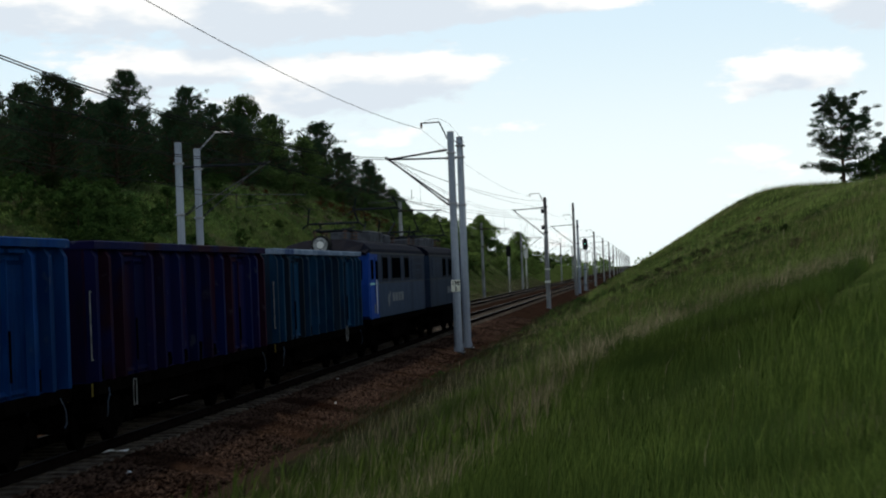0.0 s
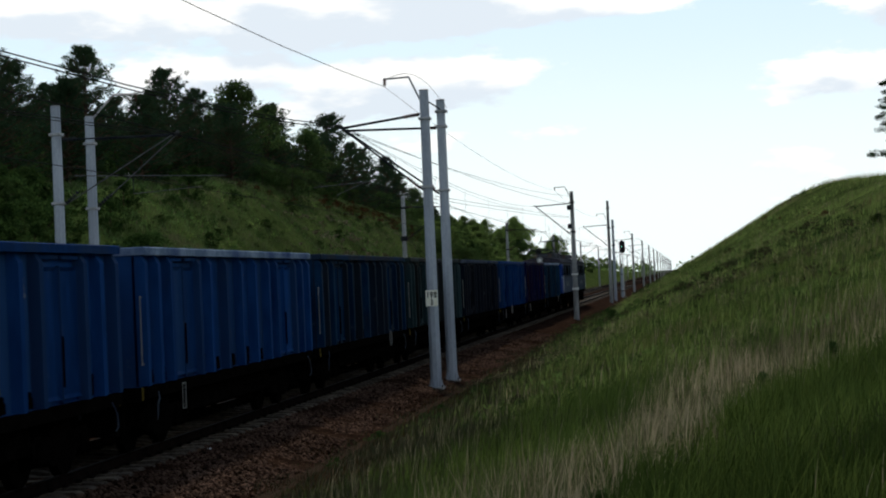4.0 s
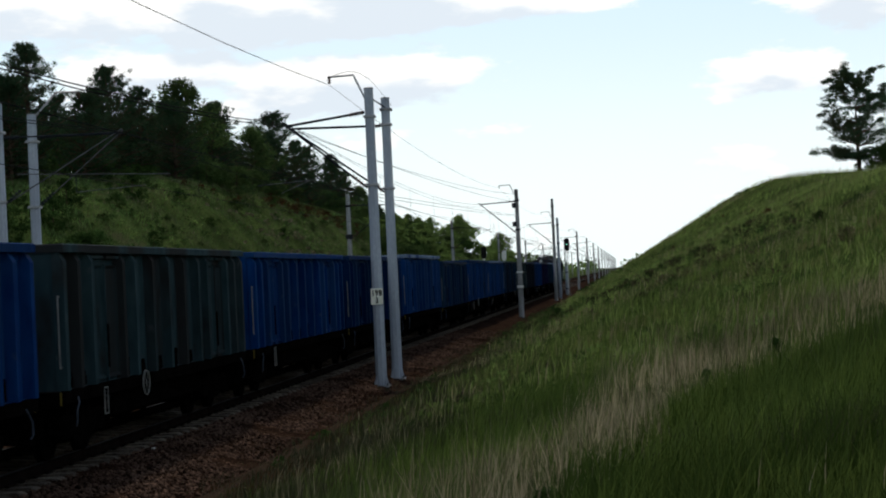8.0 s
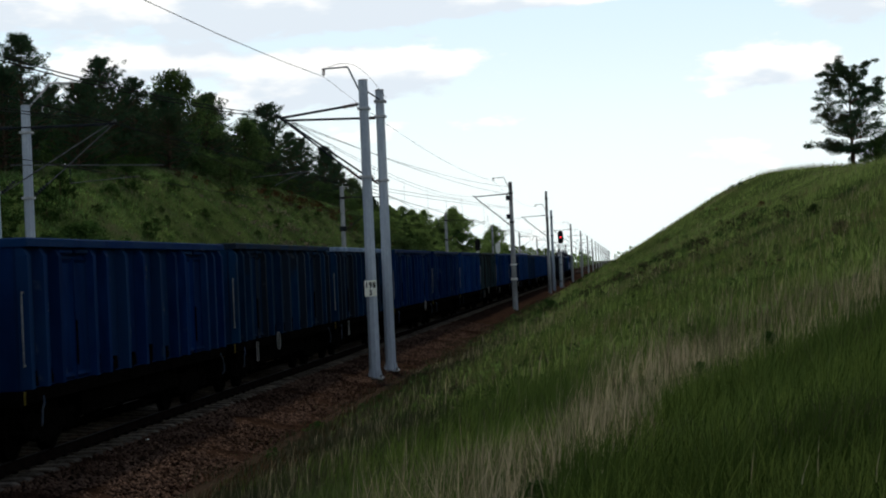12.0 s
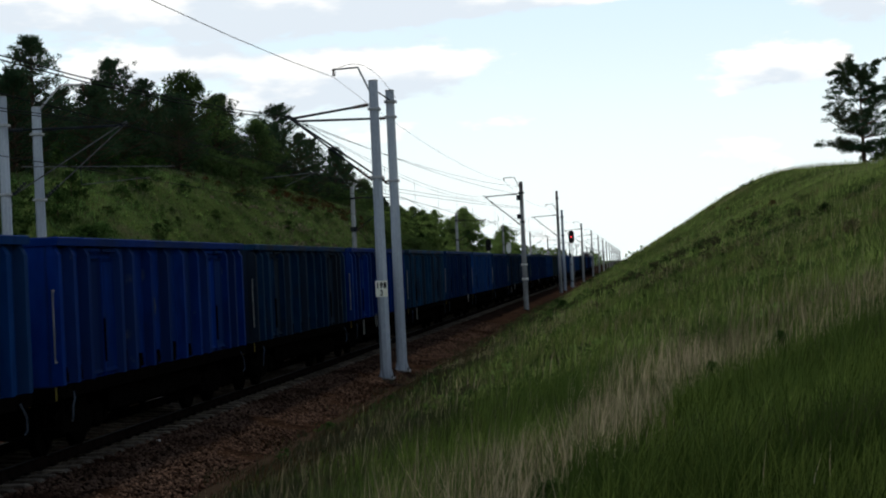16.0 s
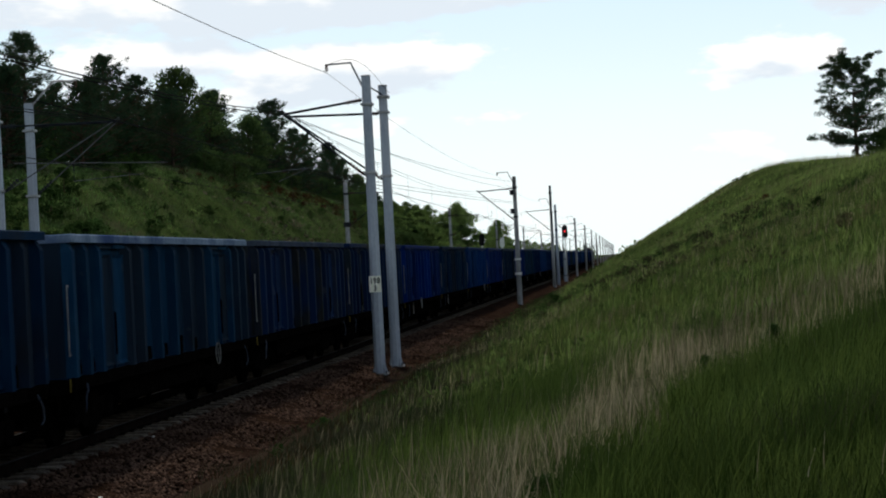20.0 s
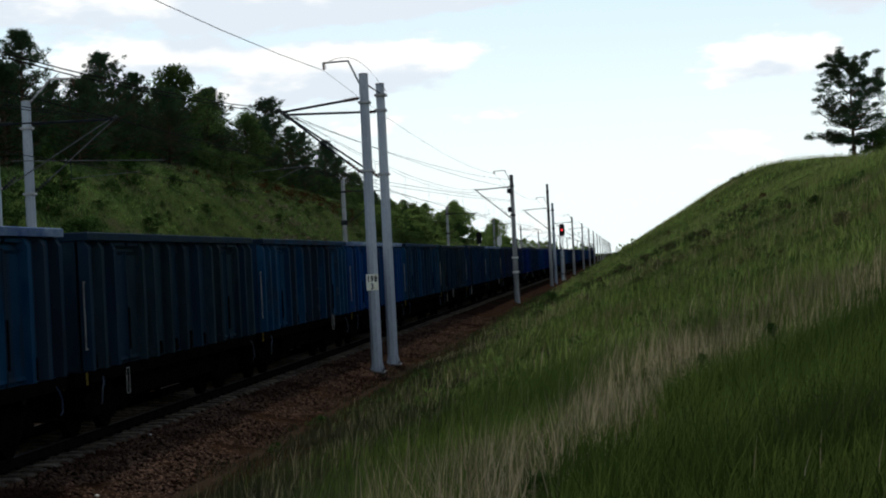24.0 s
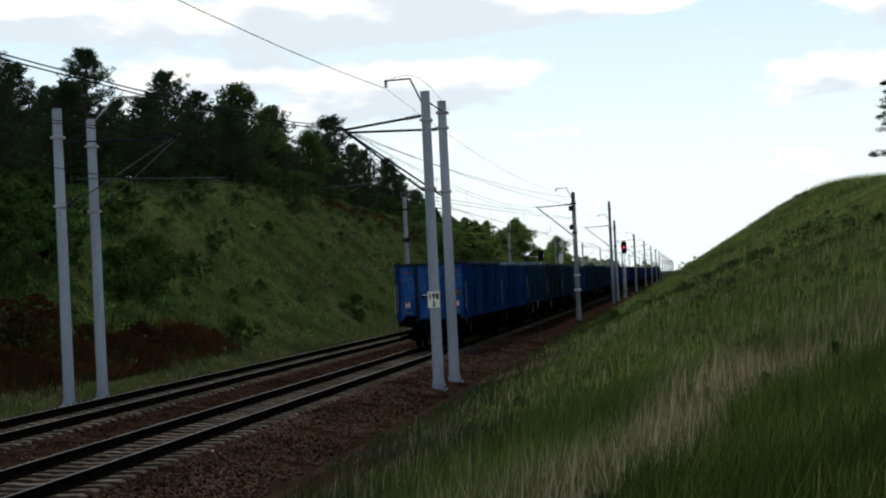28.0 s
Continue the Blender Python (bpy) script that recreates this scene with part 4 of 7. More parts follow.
masts()
wires()
signal(2.95, 213.5, -0.5, 5.55, "railway signal with a red lamp on a white post", True)
signal(LMAST_X, 217.6, -0.45, 5.1, "railway signal with a black oval head on a grey post")
signal(LMAST_X, 253.8, -0.45, 5.0, "railway signal with a white oval back on a grey post", False, True)


# ---------------------------------------------------------------- wagons
WAGON = 14.04                            # over the buffers
HALF, BODY, FLOOR, TOP = 1.45, 12.74, 1.12, 3.33


def handrail_mesh(h=1.1):
    bm = bmesh.new()
    tube(bm, (0, 0, 0), (0, 0, h), 0.012, seg=6)
    tube(bm, (0, 0, 0.02), (-0.07, 0, 0.02), 0.014, seg=6)
    tube(bm, (0, 0, h - 0.02), (-0.07, 0, h - 0.02), 0.014, seg=6)
    return bm


def wheelset_bm():
    bm = bmesh.new()
    r90 = Matrix.Rotation(radians(90), 4, "Y")
    for s in (-1, 1):
        bmesh.ops.create_cone(bm, cap_ends=True, segments=24, radius1=0.46, radius2=0.46, depth=0.11, matrix=Matrix.Translation((s * 0.755, 0, 0)) @ r90)
        bmesh.ops.create_cone(bm, cap_ends=True, segments=24, radius1=0.49, radius2=0.49, depth=0.03, matrix=Matrix.Translation((s * 0.70, 0, 0)) @ r90)
        bmesh.ops.create_cone(bm, cap_ends=True, segments=12, radius1=0.13, radius2=0.11, depth=0.30, matrix=Matrix.Translation((s * 0.92, 0, 0)) @ r90)
    bmesh.ops.create_cone(bm, cap_ends=True, segments=10, radius1=0.085, radius2=0.085, depth=1.5, matrix=r90)
    return bm


def bogie(parent, y):
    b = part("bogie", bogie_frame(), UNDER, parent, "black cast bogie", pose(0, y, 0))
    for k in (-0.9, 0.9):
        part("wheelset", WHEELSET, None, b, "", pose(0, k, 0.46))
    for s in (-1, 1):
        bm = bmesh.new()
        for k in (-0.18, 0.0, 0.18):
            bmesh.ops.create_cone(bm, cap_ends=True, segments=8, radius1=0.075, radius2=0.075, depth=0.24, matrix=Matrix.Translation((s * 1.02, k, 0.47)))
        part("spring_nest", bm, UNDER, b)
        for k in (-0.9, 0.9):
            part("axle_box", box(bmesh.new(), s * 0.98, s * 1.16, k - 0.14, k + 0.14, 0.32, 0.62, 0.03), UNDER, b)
    return b


def bogie_frame():
    bm = bmesh.new()
    for s in (-1, 1):
        prof = [(-1.25, 0.62), (-1.1, 0.42), (-0.7, 0.42), (-0.45, 0.24), (0.45, 0.24), (0.7, 0.42), (1.1, 0.42), (1.25, 0.62), (0.95, 0.72), (0.5, 0.66), (0.35, 0.80), (-0.35, 0.80), (-0.5, 0.66), (-0.95, 0.72)]
        a = [bm.verts.new((s * 0.94, y, z)) for y, z in prof]
        b = [bm.verts.new((s * 1.10, y, z)) for y, z in prof]
        n = len(prof)
        for i in range(n):
            bm.faces.new((a[i], a[(i + 1) % n], b[(i + 1) % n], b[i]))
        bm.faces.new(a), bm.faces.new(b[::-1])
    box(bm, -0.94, 0.94, -0.25, 0.25, 0.5, 0.85, 0.02)
    for k in (-1.42, -0.5, 0.5, 1.42):
        box(bm, -0.9, 0.9, k - 0.06, k + 0.06, 0.30, 0.74, 0.01)
    return bm


WHEELSET = mesh_of("wheelset", wheelset_bm(), UNDER)


def wagon_proto():
    """A bogie open wagon: a steel tub with upright stakes, two double doors a side, bogies, buffers. Its origin is the middle, on the rails."""
    w = thing("open_wagon", "steel bogie open wagon", "railway wagon", None, "wagons of the coal train")
    P = PAINTS["blue"]
    hb = BODY / 2
    t = 0.05
    # tub
    for s in (-1, 1):
        part("side_wall", box(bmesh.new(), s * (HALF - 0.16), s * (HALF - 0.16 - t), -hb, hb, FLOOR, TOP - 0.1), P, w)
    for s in (-1, 1):
        part("end_wall", box(bmesh.new(), -HALF + 0.16, HALF - 0.16, s * hb, s * (hb - t), FLOOR, TOP - 0.1), P, w)
    part("floor_plate", box(bmesh.new(), -HALF + 0.1, HALF - 0.1, -hb, hb, FLOOR - 0.06, FLOOR), P, w)
    # upper rim
    bm = bmesh.new()
    rings = []
    for (ox, oy), z in (((HALF + 0.02, hb + 0.04), TOP - 0.13), ((HALF + 0.02, hb + 0.04), TOP - 0.015), ((HALF, hb + 0.02), TOP), ((HALF - 0.15, hb - 0.08), TOP), ((HALF - 0.17, hb - 0.10), TOP - 0.015), ((HALF - 0.17, hb - 0.10), TOP - 0.13)):
        rings.append([bm.verts.new((sx * ox, sy * oy, z)) for sx, sy in ((-1, -1), (1, -1), (1, 1), (-1, 1))])
    for k in range(6):
        r0, r1 = rings[k], rings[(k + 1) % 6]
        for q in range(4):
            bm.faces.new((r0[q], r0[(q + 1) % 4], r1[(q + 1) % 4], r1[q]))
    part("top_rim", bm, P, w)
    # lower sole bars, in the underframe black that carries the shade
    for s in (-1, 1):
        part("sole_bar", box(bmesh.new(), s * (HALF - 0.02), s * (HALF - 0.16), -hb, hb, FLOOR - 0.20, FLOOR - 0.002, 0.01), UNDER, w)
    # stakes
    prof = [(-0.11, 0.0), (-0.075, 0.165), (0.075, 0.165), (0.11, 0.0)]
    bm = bmesh.new()
    rings = []
    for z, k in ((FLOOR + 0.0, 1.0), (TOP - 0.27, 1.0), (TOP - 0.12, 0.45)):
        rings.append([bm.verts.new((d * k, px, z)) for px, d in prof])
    for r0, r1 in zip(rings, rings[1:]):
        for i in range(3):
            bm.faces.new((r0[i], r0[i + 1], r1[i + 1], r1[i]))
    bm.faces.new(rings[0]), bm.faces.new(rings[-1])
    stake = mesh_of("stake", bm, P)
    ys = [-6.27, -5.55, -4.83, -3.05, -2.3, -1.15, 0.0, 1.15, 2.3, 3.05, 4.83, 5.55, 6.27]
    for s in (-1, 1):
        for y in ys:
            part("stake", stake, None, w, "", pose(s * (HALF - 0.162), y, 0, 0, 0, 0 if s > 0 else 180))
    # doors: two framed leaves with a bar over their heads
    bm = box(bmesh.new(), 0.0, 0.07, -0.40, 0.40, FLOOR + 0.06, TOP - 0.32)
    front = [f for f in bm.faces if f.normal.x > 0.9]
    bmesh.ops.inset_region(bm, faces=front, thickness=0.08)
    bmesh.ops.translate(bm, verts=list(front[0].verts), vec=(-0.045, 0, 0))
    leaf = mesh_of("door_leaf", bm, P)
    headbar = mesh_of("head_bar", box(bmesh.new(), 0.02, 0.10, -0.34, 0.34, TOP - 0.22, TOP - 0.16, 0.006), P)
    post = mesh_of("door_post", box(bmesh.new(), 0.03, 0.09, -0.016, 0.016, FLOOR, TOP - 0.3, 0.006), P)
    lever = mesh_of("door_lever", tube(bmesh.new(), (0.10, 0, 1.35), (0.10, 0, 2.05), 0.02, seg=6), UNDER)
    for s in (-1, 1):
        for y in (-3.94, 3.94):
            m0 = pose(s * (HALF - 0.155), y, 0, 0, 0, 0 if s > 0 else 180)
            d = part("door_post", post, None, w, "", m0)
            part("door_lever", lever, None, d)
            for k in (-0.42, 0.42):
                lf = part("door_leaf", leaf, None, w, "", m0 @ pose(0, k, 0))
                part("head_bar", headbar, None, lf)
    # flap latches along the foot of the side: blocks with a hook, some shut, some hanging
    latches = []
    for drop, tall, width in ((0.0, 0.17, 0.15), (0.05, 0.26, 0.10)):
        bm = box(bmesh.new(), 0.0, 0.06, -width, width, FLOOR + 0.02, FLOOR + tall, 0.01)
        box(bm, 0.01, 0.09, -width - 0.12, -width + 0.02, FLOOR - drop, FLOOR + tall * 0.6, 0.01)
        box(bm, 0.02, 0.08, -0.03, 0.04, FLOOR + tall - 0.03, FLOOR + tall + 0.08, 0.008)
        latches.append(mesh_of("flap_latch", bm, UNDER))
    for k, y in enumerate((-5.9, -5.2, -2.68, -1.72, -0.57, 0.6, 1.72, 2.68, 5.2)):
        part("flap_latch", latches[k * 5 % 3 % 2], None, w, "", pose(HALF - 0.157, y, 0))
    # bent steps at the corners, the air tank and the brake rods between the bogies
    for s in (-1, 1):
        bm = bmesh.new()
        pts = [(0.0, 0.0, 1.0), (0.03, s * 0.05, 0.9), (0.03, s * 0.16, 0.80), (0.03, s * 0.18, 0.62), (0.0, s * 0.13, 0.56)]
        for a, b in zip(pts, pts[1:]):
            tube(bm, a, b, 0.012, seg=6)
        part("corner_step", bm, RIM_DULL, w, "dull grey bent step iron", pose(HALF - 0.01, s * (hb - 0.55), 0))
    bm = tube(bmesh.new(), (0.55, -1.3, 0.70), (0.55, 0.3, 0.70), 0.21, seg=14)
    for y in (-1.0, 0.0):
        box(bm, 0.30, 0.80, y - 0.03, y + 0.03, 0.68, 0.96)
    part("air_tank", bm, UNDER, w, "black air tank under the floor")
    bm = bmesh.new()
    for x in (-0.7, 0.9):
        box(bm, x - 0.04, x + 0.04, -2.7, 2.7, 0.42, 0.52, 0.01)
        for y in (-2.6, -1.6, 0.5, 1.5, 2.6):
            box(bm, x - 0.03, x + 0.03, y - 0.05, y + 0.05, 0.50, FLOOR - 0.06)
    box(bm, -0.25, 0.25, -hb + 0.1, hb - 0.1, 0.80, FLOOR - 0.062, 0.01)
    part("brake_rigging", bm, UNDER, w, "black brake rods and centre sill")
    # end stakes and bars
    for s in (-1, 1):
        for x in (-0.60, 0.60):
            part("end_stake", box(bmesh.new(), x - 0.07, x + 0.07, s * hb, s * (hb + 0.09), FLOOR - 0.1, TOP - 0.1, 0.008), P, w)
        part("end_bar", box(bmesh.new(), -0.53, 0.53, s * hb, s * (hb + 0.06), 1.94, 2.02, 0.006), P, w)
        part("buffer_beam", box(bmesh.new(), -1.32, 1.32, s * (hb - 0.02), s * (hb + 0.06), 0.86, FLOOR - 0.02, 0.01), UNDER, w)
        for x in (-0.875, 0.875):
            bm = tube(bmesh.new(), (x, s * (hb + 0.06), 1.06), (x, s * (hb + 0.42), 1.06), 0.12, 0.10, 12)
            tube(bm, (x, s * (hb + 0.42), 1.06), (x, s * (hb + 0.60), 1.06), 0.075, seg=10)
            tube(bm, (x, s * (hb + 0.60), 1.06), (x, s * (hb + 0.645), 1.06), 0.24, 0.21, 16)
            part("buffer", bm, UNDER, w, "dark round buffer")
        bm = box(bmesh.new(), -0.05, 0.05, s * (hb + 0.06), s * (hb + 0.36), 0.98, 1.12, 0.02)
        tube(bm, (0, s * (hb + 0.3), 1.02), (0, s * (hb + 0.62), 0.86), 0.035, seg=6)
        part("coupling_hook", bm, UNDER, w)
        hose = tube(bmesh.new(), (0.35, s * (hb + 0.06), 0.95), (0.33, s * (hb + 0.2), 0.55), 0.028, seg=6)
        part("brake_hose", hose, BLACK, w)
        for x in (-1, 1):
            part("handrail", handrail_mesh(1.05), PALE_BAR, w, "pale grab rail", pose(x * (HALF - 0.02), s * (hb - 0.14), 1.5, 0, 0, 0 if x > 0 else 180))
            part("end_handrail", handrail_mesh(1.1), PALE_BAR, w, "pale grab rail", pose(x * 1.38, s * (hb + 0.08), 1.45, 0, 0, 90 if s > 0 else -90))
            bm = box(bmesh.new(), x * 1.05, x * 1.38, s * (hb - 0.25), s * (hb - 0.05), 0.46, 0.50, 0.006)
            for kk in (1.07, 1.36):
                box(bm, x * kk, x * (kk + 0.03), s * (hb - 0.2), s * (hb - 0.17), 0.48, 0.95)
            part("step", bm, UNDER, w)
            part("shunter_handle", tube(bmesh.new(), (x * 1.36, s * (hb + 0.05), 0.90), (x * 1.36, s * (hb + 0.05), 1.10), 0.013, seg=6), YELLOW, w, "small yellow grab handle")
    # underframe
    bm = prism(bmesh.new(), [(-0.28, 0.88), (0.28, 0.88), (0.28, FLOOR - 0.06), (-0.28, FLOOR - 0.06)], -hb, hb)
    # added deep box that stops light passing under the floor
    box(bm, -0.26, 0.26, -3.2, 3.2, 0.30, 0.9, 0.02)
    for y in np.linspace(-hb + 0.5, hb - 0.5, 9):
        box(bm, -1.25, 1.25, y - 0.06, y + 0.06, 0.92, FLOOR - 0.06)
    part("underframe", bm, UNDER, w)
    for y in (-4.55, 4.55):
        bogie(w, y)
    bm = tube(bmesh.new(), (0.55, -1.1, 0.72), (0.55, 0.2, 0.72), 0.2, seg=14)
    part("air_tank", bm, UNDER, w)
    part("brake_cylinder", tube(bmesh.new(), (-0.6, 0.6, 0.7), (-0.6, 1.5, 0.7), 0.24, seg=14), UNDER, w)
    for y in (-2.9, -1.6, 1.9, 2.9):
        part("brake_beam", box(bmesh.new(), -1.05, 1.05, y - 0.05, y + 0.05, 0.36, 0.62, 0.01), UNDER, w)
    # added plates between the bogies, to block daylight from the far side
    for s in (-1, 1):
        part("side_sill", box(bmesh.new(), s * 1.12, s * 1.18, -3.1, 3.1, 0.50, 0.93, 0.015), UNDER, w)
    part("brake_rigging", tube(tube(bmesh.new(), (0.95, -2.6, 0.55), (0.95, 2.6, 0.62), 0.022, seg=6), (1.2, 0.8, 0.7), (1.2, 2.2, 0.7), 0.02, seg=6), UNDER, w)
    return w


def handwheel(parent, y):
    bm = bmesh.new()
    n, m = 20, 6
    vs = []
    for i in range(n):
        a = 2 * math.pi * i / n
        vs.append([bm.verts.new((0.010 * math.cos(b), (0.21 + 0.010 * math.sin(b)) * math.cos(a), (0.21 + 0.010 * math.sin(b)) * math.sin(a))) for b in [2 * math.pi * k / m for k in range(m)]])
    for i in range(n):
        for k in range(m):
            bm.faces.new((vs[i][k], vs[(i + 1) % n][k], vs[(i + 1) % n][(k + 1) % m], vs[i][(k + 1) % m]))
    for a in (0, 60, 120):
        c, s = math.cos(radians(a)) * 0.21, math.sin(radians(a)) * 0.21
        tube(bm, (0, -c, -s), (0, c, s), 0.004, seg=5)
    return part("handbrake_wheel", bm, PALE_BAR, parent, "pale spoked handbrake wheel", pose(HALF + 0.08, y, 0.98))


# paint of each wagon behind the locomotive, rim bare or painted
CONSIST = ("teal* maroon mid black grey darkteal bright* bright green bright* blue mid grey mid blue blue darkteal* darkteal blue bright "
           "blue teal violet darkteal violet mid darkteal violet brown brown teal* darkteal olive teal bright* teal olive teal* mid* mid").split()
WORDS = {"olive": "dark olive", "mid": "plain blue", "bright": "bright blue", "blue": "worn blue", "teal": "faded teal", "darkteal": "dark teal", "green": "patchy dark green", "grey": "grey-green",
         "black": "sooty black", "maroon": "maroon and blue", "brown": "rusty brown", "violet": "violet-blue", "end_lit": "royal blue"}
# tubs that stand higher or lower than the usual build
TALL = {8: 0.98, 9: 1.05, 12: 1.018, 18: 1.0, 20: 1.018, 31: 1.02, 32: 1.005, 36: 1.015, 37: 1.027}
TRAIN = []


def train_wagons():
    proto = wagon_proto()
    paints = {m.name for m in PAINTS.values()}
    for i, word in enumerate(CONSIST):
        key, pale = word.rstrip("*"), word.endswith("*")
        last = i == len(CONSIST) - 1
        w = proto if last else copy_thing(proto, Matrix())
        lab = f"{WORDS[key]} steel open wagon with upright stakes" + (" and bare rim" if pale else "")
        tagged(w, lab + (", last in train" if last else ""))
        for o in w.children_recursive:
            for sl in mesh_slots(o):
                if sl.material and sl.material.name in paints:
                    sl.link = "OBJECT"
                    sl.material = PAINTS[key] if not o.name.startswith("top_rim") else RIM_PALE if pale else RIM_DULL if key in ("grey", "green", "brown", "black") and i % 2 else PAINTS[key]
        if i % 5 in (0, 2):
            handwheel(w, -2.2 if i % 5 else 2.9)
        if i % 5 in (1, 2):
            bm = bmesh.new()
            for p, q in (((0, -0.09, 0), (0, -0.09, 0.42)), ((0, 0.09, 0), (0, 0.09, 0.42)), ((0, -0.1, 0), (0, 0.1, 0)), ((0, -0.1, 0.42), (0, 0.1, 0.42))):
                tube(bm, p, q, 0.011, seg=5)
            part("brake_lever_frame", bm, PALE_BAR, w, "pale brake lever frame", pose(HALF - 0.02, -4.3, 0.62))
        w.scale = (1, 1, TALL.get(i, 1.013))
        TRAIN.append((w, i))
        if last:
            tail(w)
        marks(w, i, key)


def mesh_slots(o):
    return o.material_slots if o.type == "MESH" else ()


def marks(w, i, key):
    """Stencilled panels by the ends, a worn emblem, chalk marks and scuffs: too worn to read."""
    rnd = random.Random(i)
    x = HALF - 0.158

    def block(y, z, rows, width, h, gap, mat):
        bm = bmesh.new()
        for r in range(rows):
            a = -width / 2
            while a < width / 2 - 0.05:
                b = a + rnd.uniform(0.05, 0.2)
                if rnd.random() < 0.75:
                    box(bm, 0, 0.004, a, min(b, width / 2), z - r * gap, z - r * gap + h)
                a = b + 0.04
        if bm.verts:
            part("stencil_marks", bm, mat, w, "worn white stencilled bars", pose(x, y, 0))
        else:
            bm.free()

    dim = STENCIL if i % 3 else STENCIL_DIM
    block(-5.19, rnd.uniform(2.35, 2.6), rnd.choice((3, 4, 5)), 0.42, 0.05, 0.09, dim)
    block(-5.91, rnd.uniform(1.75, 2.1), rnd.choice((3, 4)), 0.4, 0.045, 0.085, dim)
    if i % 2:
        block(-5.19, rnd.uniform(1.7, 1.95), 3, 0.36, 0.04, 0.08, STENCIL_DIM)
    block(rnd.choice((2.66, 1.72, 0.57)), rnd.uniform(2.5, 2.85), 2, 0.3, 0.09, 0.14, dim)
    if i % 4 == 3:
        bm = tube(bmesh.new(), (0, 0, 2.86), (0.005, 0, 2.86), 0.13, seg=14)
        box(bm, 0, 0.004, -0.17, 0.17, 2.60, 2.67)
        part("emblem", bm, STENCIL, w, "pale round emblem over a bar", pose(x, 2.66, 0))
    if i % 3 == 0:
        block(5.9, rnd.uniform(1.5, 1.7), 1, 0.1, 0.22, 0.3, STENCIL)
    for k in range(rnd.choice((1, 2, 2, 3))):
        y = rnd.choice((-2.68, -1.72, -0.57, 0.57, 1.72, 5.19)) + rnd.uniform(-0.1, 0.1)
        bm = bmesh.new()
        z = rnd.uniform(1.3, 2.4)
        c = [(rnd.uniform(0.5, 1) * 0.13 * math.cos(q * 0.9), rnd.uniform(0.4, 1) * 0.22 * math.sin(q * 0.9)) for q in range(7)]
        f = [bm.verts.new((0.004, u, z + v)) for u, v in c]
        g = [bm.verts.new((0.0, u, z + v)) for u, v in c]
        bm.faces.new(f)
        for q in range(7):
            bm.faces.new((f[q], g[q], g[(q + 1) % 7], f[(q + 1) % 7]))
        part("bare_patch", bm, STENCIL_DIM, w, "rubbed pale patch", pose(x, y, 0))


